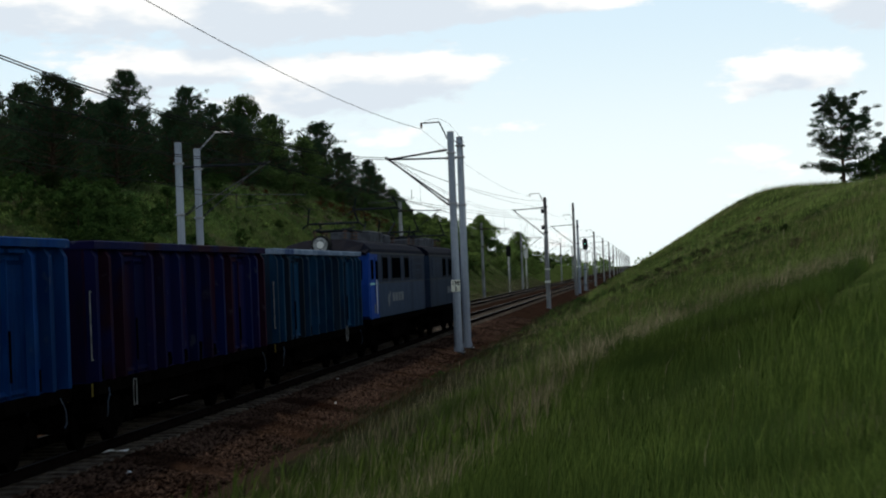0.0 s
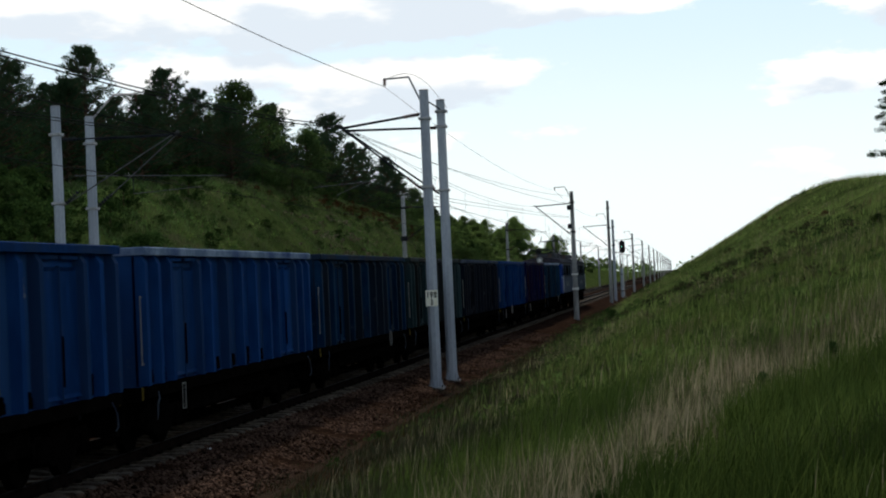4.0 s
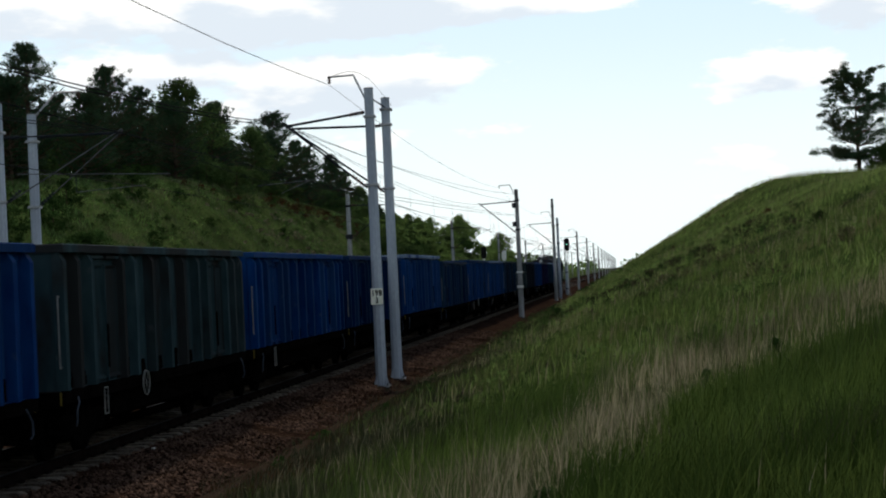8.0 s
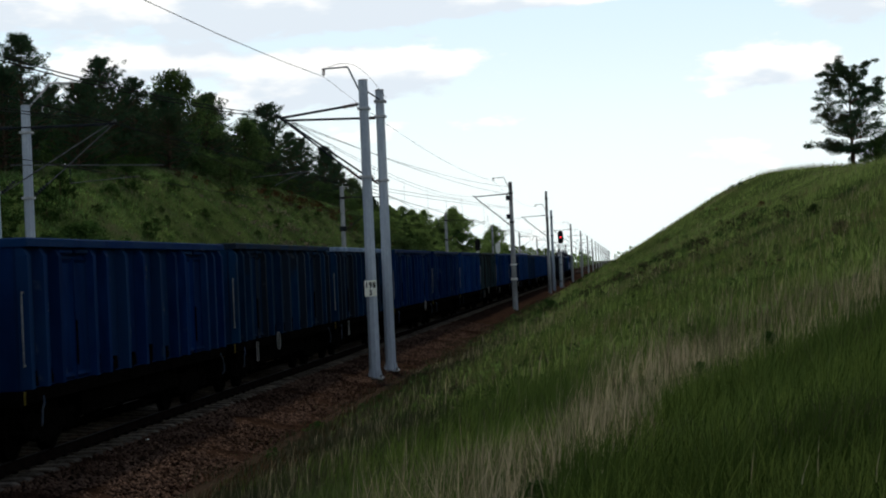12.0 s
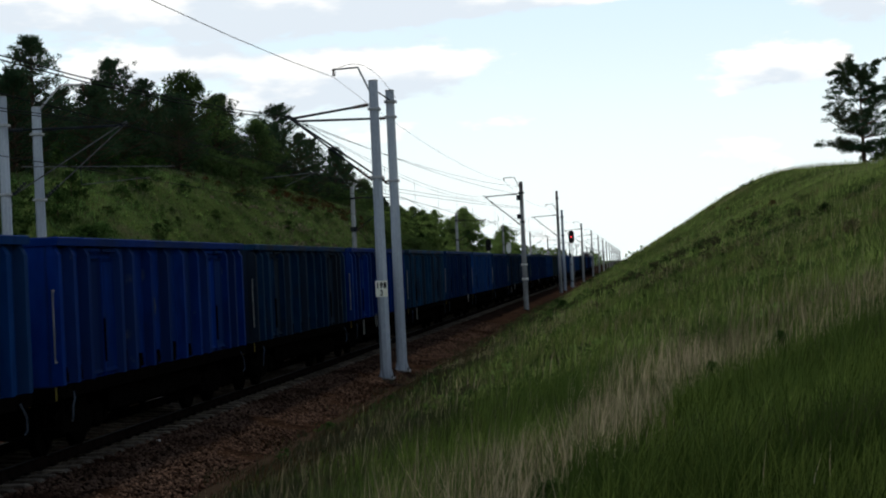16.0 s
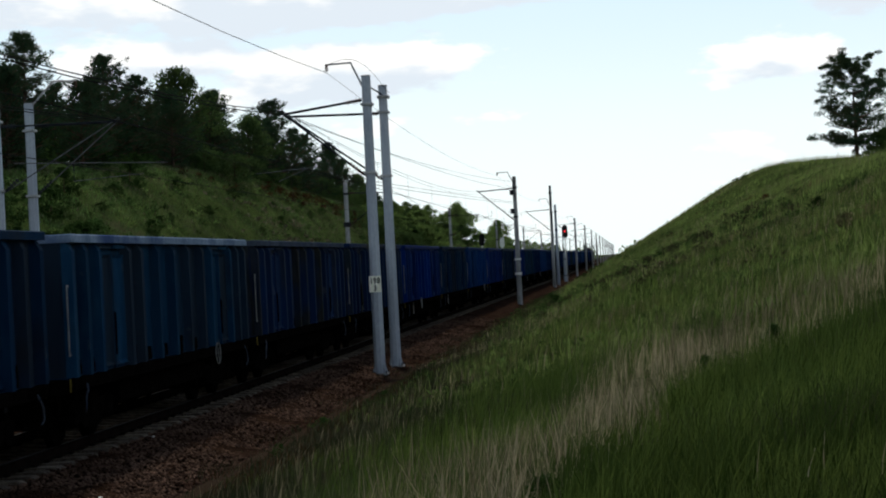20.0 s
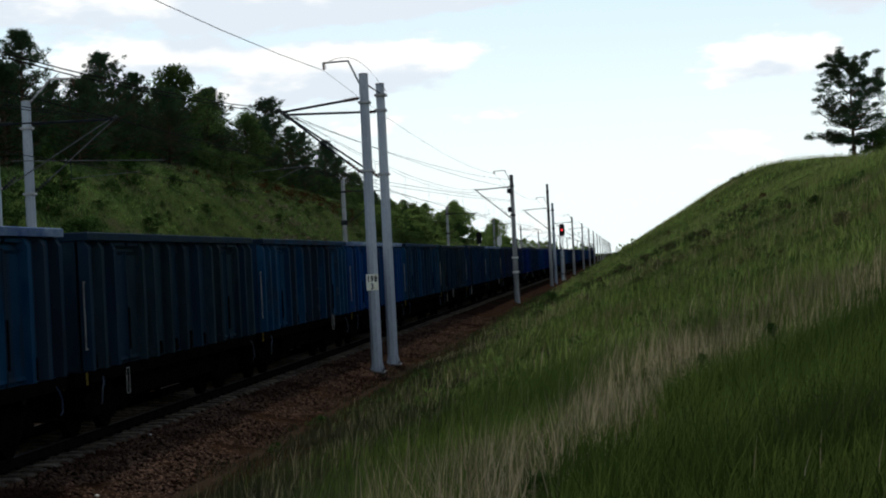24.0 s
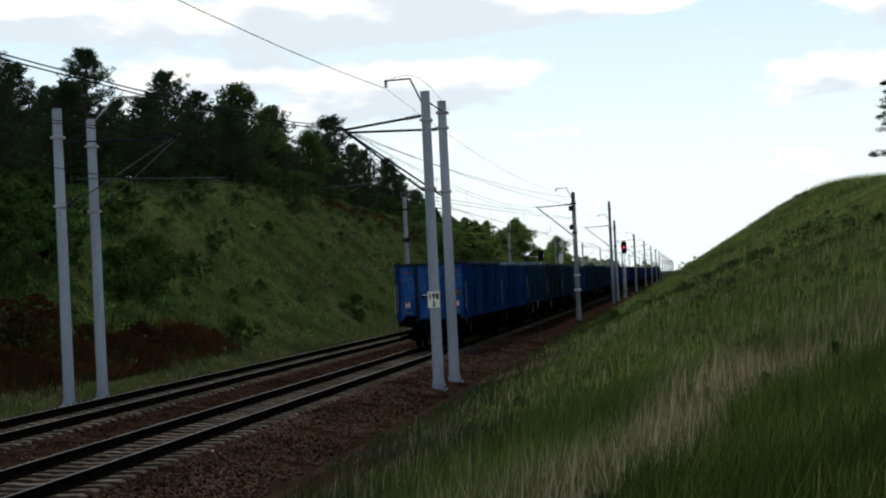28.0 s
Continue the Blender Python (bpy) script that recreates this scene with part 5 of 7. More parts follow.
def tail(w):
    """The end of the train: reflecting plates, a sticker, bars and a paper."""
    yb = -BODY / 2
    for x in (-0.98, 0.98):
        b = part("tail_plate", box(bmesh.new(), x - 0.09, x + 0.09, yb - 0.035, yb - 0.02, 1.575, 1.805, 0.004), WHITE, w, "white and red reflecting tail plate")
        bm = bmesh.new()
        for k in (-1, 1):
            v = [bm.verts.new(p) for p in ((x - 0.075, yb - 0.038, 1.69 + k * 0.105), (x + 0.075, yb - 0.038, 1.69 + k * 0.105), (x, yb - 0.038, 1.69))]
            bm.faces.new(v)
            u = [bm.verts.new(Vector(q.co) + Vector((0, 0.003, 0))) for q in v]
            bm.faces.new(u[::-1])
        part("red_triangle", bm, RED, b)
    bm = bmesh.new()
    for x in (-1.0, 1.0):
        v = [bm.verts.new(p) for p in ((x - 0.085, yb - 0.006, 2.93), (x + 0.085, yb - 0.006, 2.93), (x, yb - 0.006, 3.06))]
        u = [bm.verts.new(Vector(q.co) + Vector((0, 0.005, 0))) for q in v]
        bm.faces.new(v), bm.faces.new(u[::-1])
        for i in range(3):
            bm.faces.new((v[i], u[i], u[(i + 1) % 3], v[(i + 1) % 3]))
    part("warning_sticker", bm, ORANGE, w, "orange warning triangle")
    for x, z, r in ((-1.0, 2.70, 0.22), (1.0, 2.78, 0.22), (0.0, 2.98, 0.24), (0.98, 1.44, 0.12), (-0.98, 1.40, 0.14)):
        bm = tube(bmesh.new(), (x - r, yb - 0.09, z), (x + r, yb - 0.09, z), 0.013, seg=6)
        for k in (-r, r):
            tube(bm, (x + k, yb - 0.09, z), (x + k, yb, z - 0.02), 0.011, seg=5)
        part("grab_bar", bm, PALE_BAR, w, "pale grab bar")
    part("end_step", box(bmesh.new(), -0.36, 0.36, yb - 0.13, yb - 0.02, 2.05, 2.085, 0.005), WHITE, w, "white-edged folding step")
    part("step_bracket", box(bmesh.new(), -0.42, 0.42, yb - 0.10, yb - 0.01, 1.965, 2.045, 0.008), UNDER, w)
    for x in (-1.34, 1.34):
        part("corner_post", box(bmesh.new(), x - 0.055, x + 0.055, yb - 0.055, yb + 0.02, FLOOR - 0.1, TOP - 0.1, 0.01), PAINTS["mid"], w)
    part("lower_door", box(bmesh.new(), -0.50, 0.50, yb - 0.03, yb, FLOOR + 0.06, 1.93, 0.012), PAINTS["end_lit"], w)
    for x in (-0.875, 0.875):
        part("buffer_plate", box(bmesh.new(), x - 0.24, x + 0.24, yb - 0.10, yb - 0.06, 0.84, 1.28, 0.02), UNDER, w)
    for x, z in ((-0.3, 0.72), (0.3, 0.74), (0.55, 0.8)):
        bm = tube(bmesh.new(), (x, yb - 0.07, 1.0), (x * 0.9, yb - 0.26, z), 0.025, seg=6)
        tube(bm, (x * 0.9, yb - 0.26, z), (x * 0.7, yb - 0.20, z - 0.22), 0.025, seg=6)
        part("air_hose", bm, BLACK, w, "black rubber air hose")
    part("signal_staff", tube(bmesh.new(), (-1.47, yb - 0.06, 1.35), (-1.47, yb - 0.06, 2.5), 0.017, seg=6), STAFF, w, "pale yellow rail at the corner")
    for o in w.children:
        # stakes darker than the wall, their shading painted into the colour
        if o.name.startswith("end_stake"):
            o.material_slots[0].material = PAINTS["tailpost"]
        # end brighter than the sides: its stronger skylight is painted in
        if o.name.startswith(("end_wall", "end_bar")):
            o.material_slots[0].material = PAINTS["end_lit"]
        if o.name.startswith("top_rim"):
            o.material_slots[0].material = PAINTS["tailpost"]
    for k in range(5):
        part("number_bar", box(bmesh.new(), -0.20 + 0.085 * k, -0.14 + 0.085 * k, yb - 0.006, yb - 0.001, 1.33, 1.41), PALE_BAR, w, "worn pale bar")
    part("paper_notice", box(bmesh.new(), 0.96, 1.16, yb - 0.008, yb - 0.003, 1.98, 2.22), PAPER, w, "yellowed paper notice")


STENCIL = surface("stencil_white", (0.11, 0.115, 0.12), (0.21, 0.215, 0.22), 9.0, 0.7, 0, 0)
STENCIL_DIM = surface("faded_stencil", (0.030, 0.036, 0.045), (0.080, 0.085, 0.090), 9.0, 0.8, 0, 0)
STAFF = surface("pale_yellow_paint", (0.22, 0.20, 0.10), (0.32, 0.29, 0.16), 6.0, 0.6, 0, 0)
PAPER = surface("old_paper", (0.06, 0.06, 0.03), (0.15, 0.13, 0.06), 9.0, 0.8, 0, 0)
train_wagons()


# ---------------------------------------------------------------- locomotive, two coupled sections
LOCO_BLUE = paint("loco_blue_paint", (0.0048, 0.0192, 0.0840), (0.0072, 0.0240, 0.1000), (0.0040, 0.0128, 0.0600), 0.4, 0.7, 0.03)
LOCO_GREY = paint("loco_grey_paint", (0.0171, 0.0233, 0.0351), (0.0238, 0.0318, 0.0456), (0.0123, 0.0162, 0.0256), 0.45, 0.68, 0.04)
LOCO_DARK = paint("loco_dark_grey_paint", (0.0114, 0.0166, 0.0276), (0.0162, 0.0228, 0.0351), (0.0085, 0.0114, 0.0190), 0.45, 0.68, 0.03)
LOCO_ROOF = paint("loco_sooty_roof", (0.0013, 0.0017, 0.0034), (0.0025, 0.0031, 0.0059), (0.0038, 0.0038, 0.0047), 0.7, 0.65, 0.01)
LOCO_STRIPE = surface("loco_pale_stripe", (0.30, 0.52, 0.48), (0.36, 0.58, 0.52), 5.0, 0.5, 0, 0)
GLASS = surface("dark_window_glass", (0.0012, 0.0014, 0.0018), (0.002, 0.0022, 0.0028), 2.0, 0.5, 0, 0)
LOCO_FRAME = surface("loco_window_frame", (0.030, 0.032, 0.036), (0.050, 0.052, 0.056), 6.0, 0.5, 0, 0)
LOCO_BOX = surface("roof_box_grey", (0.05, 0.052, 0.058), (0.09, 0.092, 0.10), 4.0, 0.7, 0, 0.1, c=(0.03, 0.03, 0.03))
LAMP = surface("lamp_glass", (0.10, 0.11, 0.11), (0.30, 0.30, 0.29), 6.0, 0.15, 0, 0)


def loco_section(flip):
    """One section; its cab end looks to -y, or to +y when flipped. The origin is its middle, on the rails."""
    w = thing("locomotive", "blue and grey electric locomotive section with a round headlamp" if not flip else "grey electric locomotive section at the head of the train", "locomotive", None, "locomotive sections")
    f = -1 if flip else 1
    hl = 7.35
    wx = 1.49

    def Y(y):
        return y * f

    def shell(name, y0, y1, z0, z1, mat, lab="", xw=wx):
        return part(name, box(bmesh.new(), -xw, xw, Y(y0), Y(y1), z0, z1, 0.015), mat, w, lab)

    cab = LOCO_DARK if flip else LOCO_BLUE
    shell("cab_body", -hl + 0.25, -hl + 2.0, 1.25, 3.35, cab, "dark grey cab" if flip else "bright blue cab")
    shell("lower_body", -hl + 2.0, hl - 0.3, 1.25, 2.38, LOCO_GREY, "grey lower body side")
    shell("upper_body", -hl + 2.0, hl - 0.3, 2.385, 3.35, LOCO_DARK, "dark grey upper body side")
    shell("gangway", hl - 0.3, hl + 0.45, 1.4, 3.1, BLACK, "black folded gangway", 0.75)
    # cab front: sloped windscreen part above a nearly upright front
    bm = bmesh.new()
    prof = [(-hl + 0.25, 1.25), (-hl, 1.35), (-hl + 0.02, 2.35), (-hl + 0.25, 3.35)]
    a = [bm.verts.new((-wx + 0.02, Y(y), z)) for y, z in prof]
    b = [bm.verts.new((wx - 0.02, Y(y), z)) for y, z in prof]
    for i in range(3):
        bm.faces.new((a[i], a[i + 1], b[i + 1], b[i]))
    bm.faces.new(a), bm.faces.new(b[::-1])
    bm.faces.new((a[0], b[0], b[3], a[3]))
    part("cab_front", bm, cab, w)
    for x in (-0.72, 0.72):
        part("windscreen", box(bmesh.new(), x - 0.55, x + 0.55, Y(-hl - 0.012), Y(-hl + 0.14), 2.5, 3.15, 0.03), GLASS, w, "dark windscreen")
    # roof, a shallow arch with rounded shoulders
    arch = [(wx, 3.35), (wx - 0.05, 3.5), (wx - 0.25, 3.68), (0.7, 3.82), (0, 3.86), (-0.7, 3.82), (-wx + 0.25, 3.68), (-wx + 0.05, 3.5), (-wx, 3.35)]
    part("roof", prism(bmesh.new(), arch, Y(-hl + 0.8), Y(hl - 0.3)), LOCO_ROOF, w, "sooty dark arched roof")
    bm = bmesh.new()
    a = [bm.verts.new((x, Y(-hl + 0.8), z)) for x, z in arch]
    b = [bm.verts.new((x * 0.96, Y(-hl + 0.12), 3.3 + (z - 3.35) * 0.35)) for x, z in arch]
    for i in range(len(arch) - 1):
        bm.faces.new((a[i], a[i + 1], b[i + 1], b[i]))
    bm.faces.new(b), bm.faces.new(a[::-1]), bm.faces.new((a[0], b[0], b[-1], a[-1]))
    part("cab_roof", bm, LOCO_ROOF, w)
    # lamps
    bm = tube(bmesh.new(), (0, Y(-hl - 0.10), 3.66), (0, Y(-hl + 0.4), 3.66), 0.29, seg=20)
    hlamp = part("headlamp", bm, BLACK, w, "large round headlamp above the windscreen")
    part("lamp_glass", tube(bmesh.new(), (0, Y(-hl - 0.13), 3.66), (0, Y(-hl - 0.10), 3.66), 0.23, 0.24, 20), LAMP, hlamp, "clear lamp glass")
    part("lamp_reflector", tube(bmesh.new(), (0, Y(-hl - 0.14), 3.66), (0, Y(-hl - 0.125), 3.66), 0.10, 0.12, 16), WHITE, hlamp)
    for x in (-1.05, 1.05):
        lp = part("lower_lamp", tube(bmesh.new(), (x, Y(-hl - 0.05), 1.75), (x, Y(-hl + 0.1), 1.75), 0.17, seg=16), BLACK, w)
        part("lamp_glass", tube(bmesh.new(), (x, Y(-hl - 0.06), 1.75), (x, Y(-hl - 0.045), 1.75), 0.14, seg=16), LAMP, lp)
    for s in (-1, 1):
        part("side_stripe", box(bmesh.new(), s * wx, s * (wx + 0.006), Y(-hl + 0.25), Y(-hl + 2.0), 2.33, 2.40), LOCO_STRIPE, w, "pale green stripe")
        part("side_stripe", box(bmesh.new(), s * wx, s * (wx + 0.004), Y(-hl + 2.0), Y(hl - 0.35), 2.36, 2.40), MID_STEEL, w)
        # cab window and door
        part("cab_window", box(bmesh.new(), s * (wx - 0.03), s * (wx + 0.008), Y(-hl + 0.45), Y(-hl + 1.05), 2.5, 3.15, 0.02), GLASS, w, "dark cab window")
        d = part("cab_door", box(bmesh.new(), s * (wx - 0.02), s * (wx + 0.012), Y(-hl + 1.3), Y(-hl + 1.92), 1.4, 3.25, 0.01), cab, w)
        part("door_window", box(bmesh.new(), s * (wx + 0.006), s * (wx + 0.018), Y(-hl + 1.4), Y(-hl + 1.82), 2.5, 3.1, 0.02), GLASS, d)
        part("door_handle", tube(bmesh.new(), (s * (wx + 0.06), Y(-hl + 1.24), 1.4), (s * (wx + 0.06), Y(-hl + 1.24), 2.5), 0.018, seg=6), WHITE, d, "pale grab rail")
        # machine room windows with pale frames
        for y0, y1 in ((-hl + 3.0, -hl + 4.2), (-hl + 5.2, -hl + 7.4), (-hl + 8.5, -hl + 9.7)):
            fr = part("window_frame", box(bmesh.new(), s * (wx - 0.02), s * (wx + 0.012), Y(y0 - 0.09), Y(y1 + 0.09), 2.44, 3.29, 0.01), LOCO_FRAME, w, "pale grey window frame")
            part("pane", box(bmesh.new(), s * (wx + 0.01), s * (wx + 0.02), Y(y0), Y(y1), 2.52, 3.22), GLASS, fr, "dark window pane")
        lv = part("louvre_panel", box(bmesh.new(), s * (wx - 0.02), s * (wx + 0.010), Y(-hl + 10.4), Y(-hl + 13.6), 2.46, 3.26, 0.01), LOCO_DARK, w)
        for k in range(6):
            part("louvre_slat", box(bmesh.new(), s * (wx + 0.008), s * (wx + 0.03), Y(-hl + 10.5), Y(-hl + 13.5), 2.52 + 0.12 * k, 2.56 + 0.12 * k), LOCO_DARK, lv)
        # operator's emblem as plain shapes, and unreadable figures as bars
        for yy, zz, r in ((4.3, 1.78, 0.22), (4.62, 1.98, 0.11)):
            part("emblem_disc", tube(bmesh.new(), (s * wx, Y(-hl + yy), zz), (s * (wx + 0.006), Y(-hl + yy), zz), r, seg=14), STENCIL, w, "pale round emblem shape")
        for k in range(4):
            part("emblem_bar", box(bmesh.new(), s * wx, s * (wx + 0.006), Y(-hl + 5.2 + 0.75 * k), Y(-hl + 5.75 + 0.75 * k), 1.72, 2.02), STENCIL, w, "pale emblem bar")
        part("figures_panel", box(bmesh.new(), s * wx, s * (wx + 0.006), Y(-hl + 1.0), Y(-hl + 1.25), 1.42, 1.72), STENCIL, w, "pale worn bars")
        part("sole_bar", box(bmesh.new(), s * (wx - 0.15), s * (wx + 0.01), Y(-hl + 0.2), Y(hl - 0.2), 1.05, 1.25, 0.01), UNDER, w)
        part("gutter", box(bmesh.new(), s * (wx - 0.02), s * (wx + 0.03), Y(-hl + 0.4), Y(hl - 0.3), 3.33, 3.38), MID_STEEL, w)
        part("battery_box", box(bmesh.new(), s * 0.9, s * 1.4, Y(-1.6), Y(1.6), 0.45, 1.05, 0.03), UNDER, w)
    part("frame", box(bmesh.new(), -1.3, 1.3, Y(-hl + 0.1), Y(hl - 0.1), 0.95, 1.25), UNDER, w)
    part("snow_plough", box(bmesh.new(), -1.3, 1.3, Y(-hl - 0.05), Y(-hl + 0.1), 0.25, 0.95, 0.02), UNDER, w)
    for x in (-0.875, 0.875):
        bm = tube(bmesh.new(), (x, Y(-hl), 1.06), (x, Y(-hl - 0.45), 1.06), 0.11, seg=10)
        tube(bm, (x, Y(-hl - 0.45), 1.06), (x, Y(-hl - 0.5), 1.06), 0.23, seg=16)
        part("buffer", bm, UNDER, w, "dark round buffer")
    for y in (-4.2, 4.2):
        bg = part("bogie", bogie_frame(), UNDER, w, "black motor bogie", pose(0, y, 0.1))
        for k in (-1.45, 1.45):
            part("wheelset", WHEELSET, None, bg, "", Matrix.Translation((0, k, 0.46)) @ Matrix.Scale(1.18, 4))
    # roof gear
    for y0, y1, h in ((-1.6, 1.4, 0.34), (2.2, 3.4, 0.26)):
        part("roof_box", box(bmesh.new(), -0.7, 0.7, Y(y0), Y(y1), 3.78, 3.86 + h, 0.04), LOCO_BOX, w, "grey roof equipment box")
    for y in (-5.6, -4.2, -3.4, 4.2, 5.6):
        for x in (-0.5, 0.5):
            part("roof_insulator", insulator(bmesh.new(), (x, Y(y), 3.75), (x, Y(y), 4.15), 0.09, 4), CERAMIC, w)
    part("roof_bar", tube(bmesh.new(), (0.4, Y(-5.4), 4.2), (0.4, Y(5.4), 4.15), 0.03, seg=6), STEEL, w)
    for y, up in ((-4.8, 0.22), (4.9, 1.1 if not flip else 0.22)):
        pg = part("pantograph", box(bmesh.new(), -0.6, 0.6, Y(y) - 0.6, Y(y) + 0.6, 4.12, 4.18, 0.01), STEEL, w, "dark folding pantograph")
        for x in (-0.5, 0.5):
            part("lower_arm", tube(bmesh.new(), (x, Y(y) - 0.55, 4.18), (x * 1.15, Y(y) + 0.9, 4.18 + up * 0.45), 0.028, seg=6), STEEL, pg)
            part("upper_arm", tube(bmesh.new(), (x * 1.15, Y(y) + 0.9, 4.18 + up * 0.45), (x * 1.0, Y(y) - 0.1, 4.2 + up * 0.9), 0.022, seg=6), STEEL, pg)
        bm = tube(bmesh.new(), (-0.85, Y(y) - 0.1, 4.2 + up * 0.9), (0.85, Y(y) - 0.1, 4.2 + up * 0.9), 0.035, seg=6)
        for x in (-1, 1):
            tube(bm, (x * 0.85, Y(y) - 0.1, 4.2 + up * 0.9), (x * 1.05, Y(y) - 0.1, 4.05 + up * 0.9), 0.025, seg=6)
        for x in (-1, 1):
            tube(bm, (x * 0.85, Y(y) - 0.1, 4.2 + up * 0.9), (x * 0.72, Y(y) - 0.45, 4.72 + up * 0.8), 0.03, seg=6)
        part("collector_head", bm, STEEL, pg)
    return w


LOCOS = [(loco_section(False), 7.97), (loco_section(True), 7.97 + 15.93)]


# ---------------------------------------------------------------- plants
def tufts(centres, radii, n, size, flat=0.8, rng=RNG, narrow=0.35):
    """Small pointed leaves scattered in clumps: arrays of triangles."""
    c = np.repeat(centres, n, 0)
    r = np.repeat(radii, n)[:, None]
    d = rng.normal(0, 1, c.shape)
    d /= np.linalg.norm(d, axis=1, keepdims=True)
    p = c + d * r * (rng.random((len(c), 1)) ** 0.45) * np.array([1, 1, flat])
    out = d + rng.normal(0, 0.5, d.shape) + np.array([0, 0, 0.25])
    out /= np.linalg.norm(out, axis=1, keepdims=True)
    side = np.cross(out, rng.normal(0, 1, d.shape))
    side /= np.linalg.norm(side, axis=1, keepdims=True) + 1e-9
    s = size * rng.uniform(0.6, 1.3, (len(c), 1))
    v = np.stack([p - side * s * narrow, p + side * s * narrow, p + out * s], 1).reshape(-1, 3)
    return v, np.arange(len(v)).reshape(-1, 3)


def pine(seed, h, spread, start, clumps, leaf, per, lean=0.0, label="", open_crown=False):
    """A pine: a bent tapered trunk, limbs in uneven whorls, needle clumps along them."""
    rnd = random.Random(seed)
    rng = np.random.default_rng(seed)
    t = thing("pine_tree", label or "dark green pine tree on top of the grassy bank", "tree", None, "pines")
    bm = bmesh.new()
    pts = [Vector((0, 0, -0.4))]
    for i in range(1, 7):
        z = h * 0.96 * i / 6
        pts.append(Vector((lean * z + rnd.uniform(-0.09, 0.09) * h / 8, rnd.uniform(-0.09, 0.09) * h / 8, z)))
    for i in range(6):
        r0, r1 = 0.024 * h * (1 - i / 6.5), 0.024 * h * (1 - (i + 1) / 6.5)
        tube(bm, pts[i], pts[i + 1], r0, r1, 8)

    def at(z):
        k = min(5, max(0, int(z / (h * 0.96) * 6)))
        return pts[k].lerp(pts[k + 1], min(1, max(0, (z - max(0, pts[k].z)) / (pts[k + 1].z - max(0, pts[k].z)))))

    centres, radii = [], []
    n_limb = clumps // 5
    for i in range(n_limb):
        f = (i + rnd.random()) / n_limb
        if open_crown:
            f = (int(f * 7) + 0.5 + rnd.uniform(-0.2, 0.2)) / 7      # distinct storeys of limbs
        z = h * (start + (0.97 - start) * f)
        base = at(z)
        if open_crown:
            reach = spread * (1.0 + 0.35 * f - 0.98 * f * f) * rnd.uniform(0.5, 1.1)
        else:
            reach = spread * min(1.0, 1.3 * f + 0.62) * (1.05 - f) ** 0.72 * rnd.uniform(0.62, 1.1)
        reach *= 1 if f > 0.12 else rnd.uniform(0.6, 1.1)
        a = rnd.uniform(0, 6.283)
        rise = rnd.uniform(-0.05, 0.35) + 0.75 * f
        tip = base + Vector((math.cos(a) * reach, math.sin(a) * reach, reach * rise))
        mid = base.lerp(tip, 0.5) + Vector((0, 0, -0.06 * reach))
        tube(bm, base, mid, 0.008 * h * (1.1 - f), 0.005 * h * (1.1 - f), 4)
        tube(bm, mid, tip, 0.005 * h * (1.1 - f), 0.003 * h, 4)
        m = 5
        for k in range(m):
            g = (0.5 if open_crown else 0.35) + (0.55 if open_crown else 0.65) * (k + rnd.random()) / m
            c = (base.lerp(mid, g * 2) if g < 0.5 else mid.lerp(tip, g * 2 - 1))
            w = reach * (0.22 if open_crown else 0.28) * (1.2 - g * 0.4)
            centres.append(c + Vector((rnd.uniform(-w, w), rnd.uniform(-w, w), rnd.uniform(-0.3, 0.6) * w)))
            radii.append((0.068 if open_crown else 0.046) * h * rnd.uniform(0.5, 1.1) * (1.1 - 0.5 * f))
    part("trunk", bm, BARK, t, "brown pine trunk with bare limbs")
    v, f = tufts(np.array([tuple(c) for c in centres]), np.array(radii), per, leaf, 0.45 if open_crown else 0.65, rng, 0.2)
    crown = new("crown", np_mesh("crown", v, f, NEEDLE))
    crown.parent = t
    tagged(crown, "dark needle clumps")
    return t


def broadleaf(seed, h, spread, clumps, leaf, per, mat=None, name="deciduous_tree", label="green leafy tree beside the line", group="leafy trees"):
    rnd = random.Random(seed)
    rng = np.random.default_rng(seed)
    t = thing(name, label, "tree" if "tree" in name else "bush", None, group)
    bm = bmesh.new()
    low = 0.12 if "tree" in name else 0.02
    tube(bm, (0, 0, -0.4), (0, 0, h * 0.45), 0.022 * h, 0.015 * h, 7)
    tube(bm, (0, 0, h * 0.45), (rnd.uniform(-.2, .2), rnd.uniform(-.2, .2), h * 0.85), 0.015 * h, 0.005 * h, 6)
    centres, radii = [], []
    for i in range(clumps):
        f = rnd.random()
        z = h * (low + (0.95 - low) * f)
        wmax = spread * math.sin(math.pi * min(0.97, 0.18 + 0.8 * f)) ** 0.7 * (1 + 0.25 * math.sin(seed + 9 * f))
        a = rnd.uniform(0, 6.283)
        q = wmax * rnd.random() ** 0.4 * (1 + 0.26 * math.sin(3 * a + seed + 5 * f) + 0.2 * math.sin(5 * a - 8 * f)) * rnd.uniform(0.8, 1.18)
        c = Vector((math.cos(a) * q, math.sin(a) * q, z))
        centres.append(c)
        radii.append(h * rnd.uniform(0.035, 0.115))
        if i % 6 == 0:
            tube(bm, (0, 0, h * (0.15 + 0.5 * f)), c, 0.006 * h, 0.002 * h, 4)
    part("trunk", bm, BARK, t, "brown trunk and limbs")
    v, f = tufts(np.array([tuple(c) for c in centres]), np.array(radii), per, leaf, 0.8, rng, 0.42)
    crown = new("crown", np_mesh("crown", v, f, mat or LEAF))
    crown.parent = t
    tagged(crown, "leafy crown")
    return t


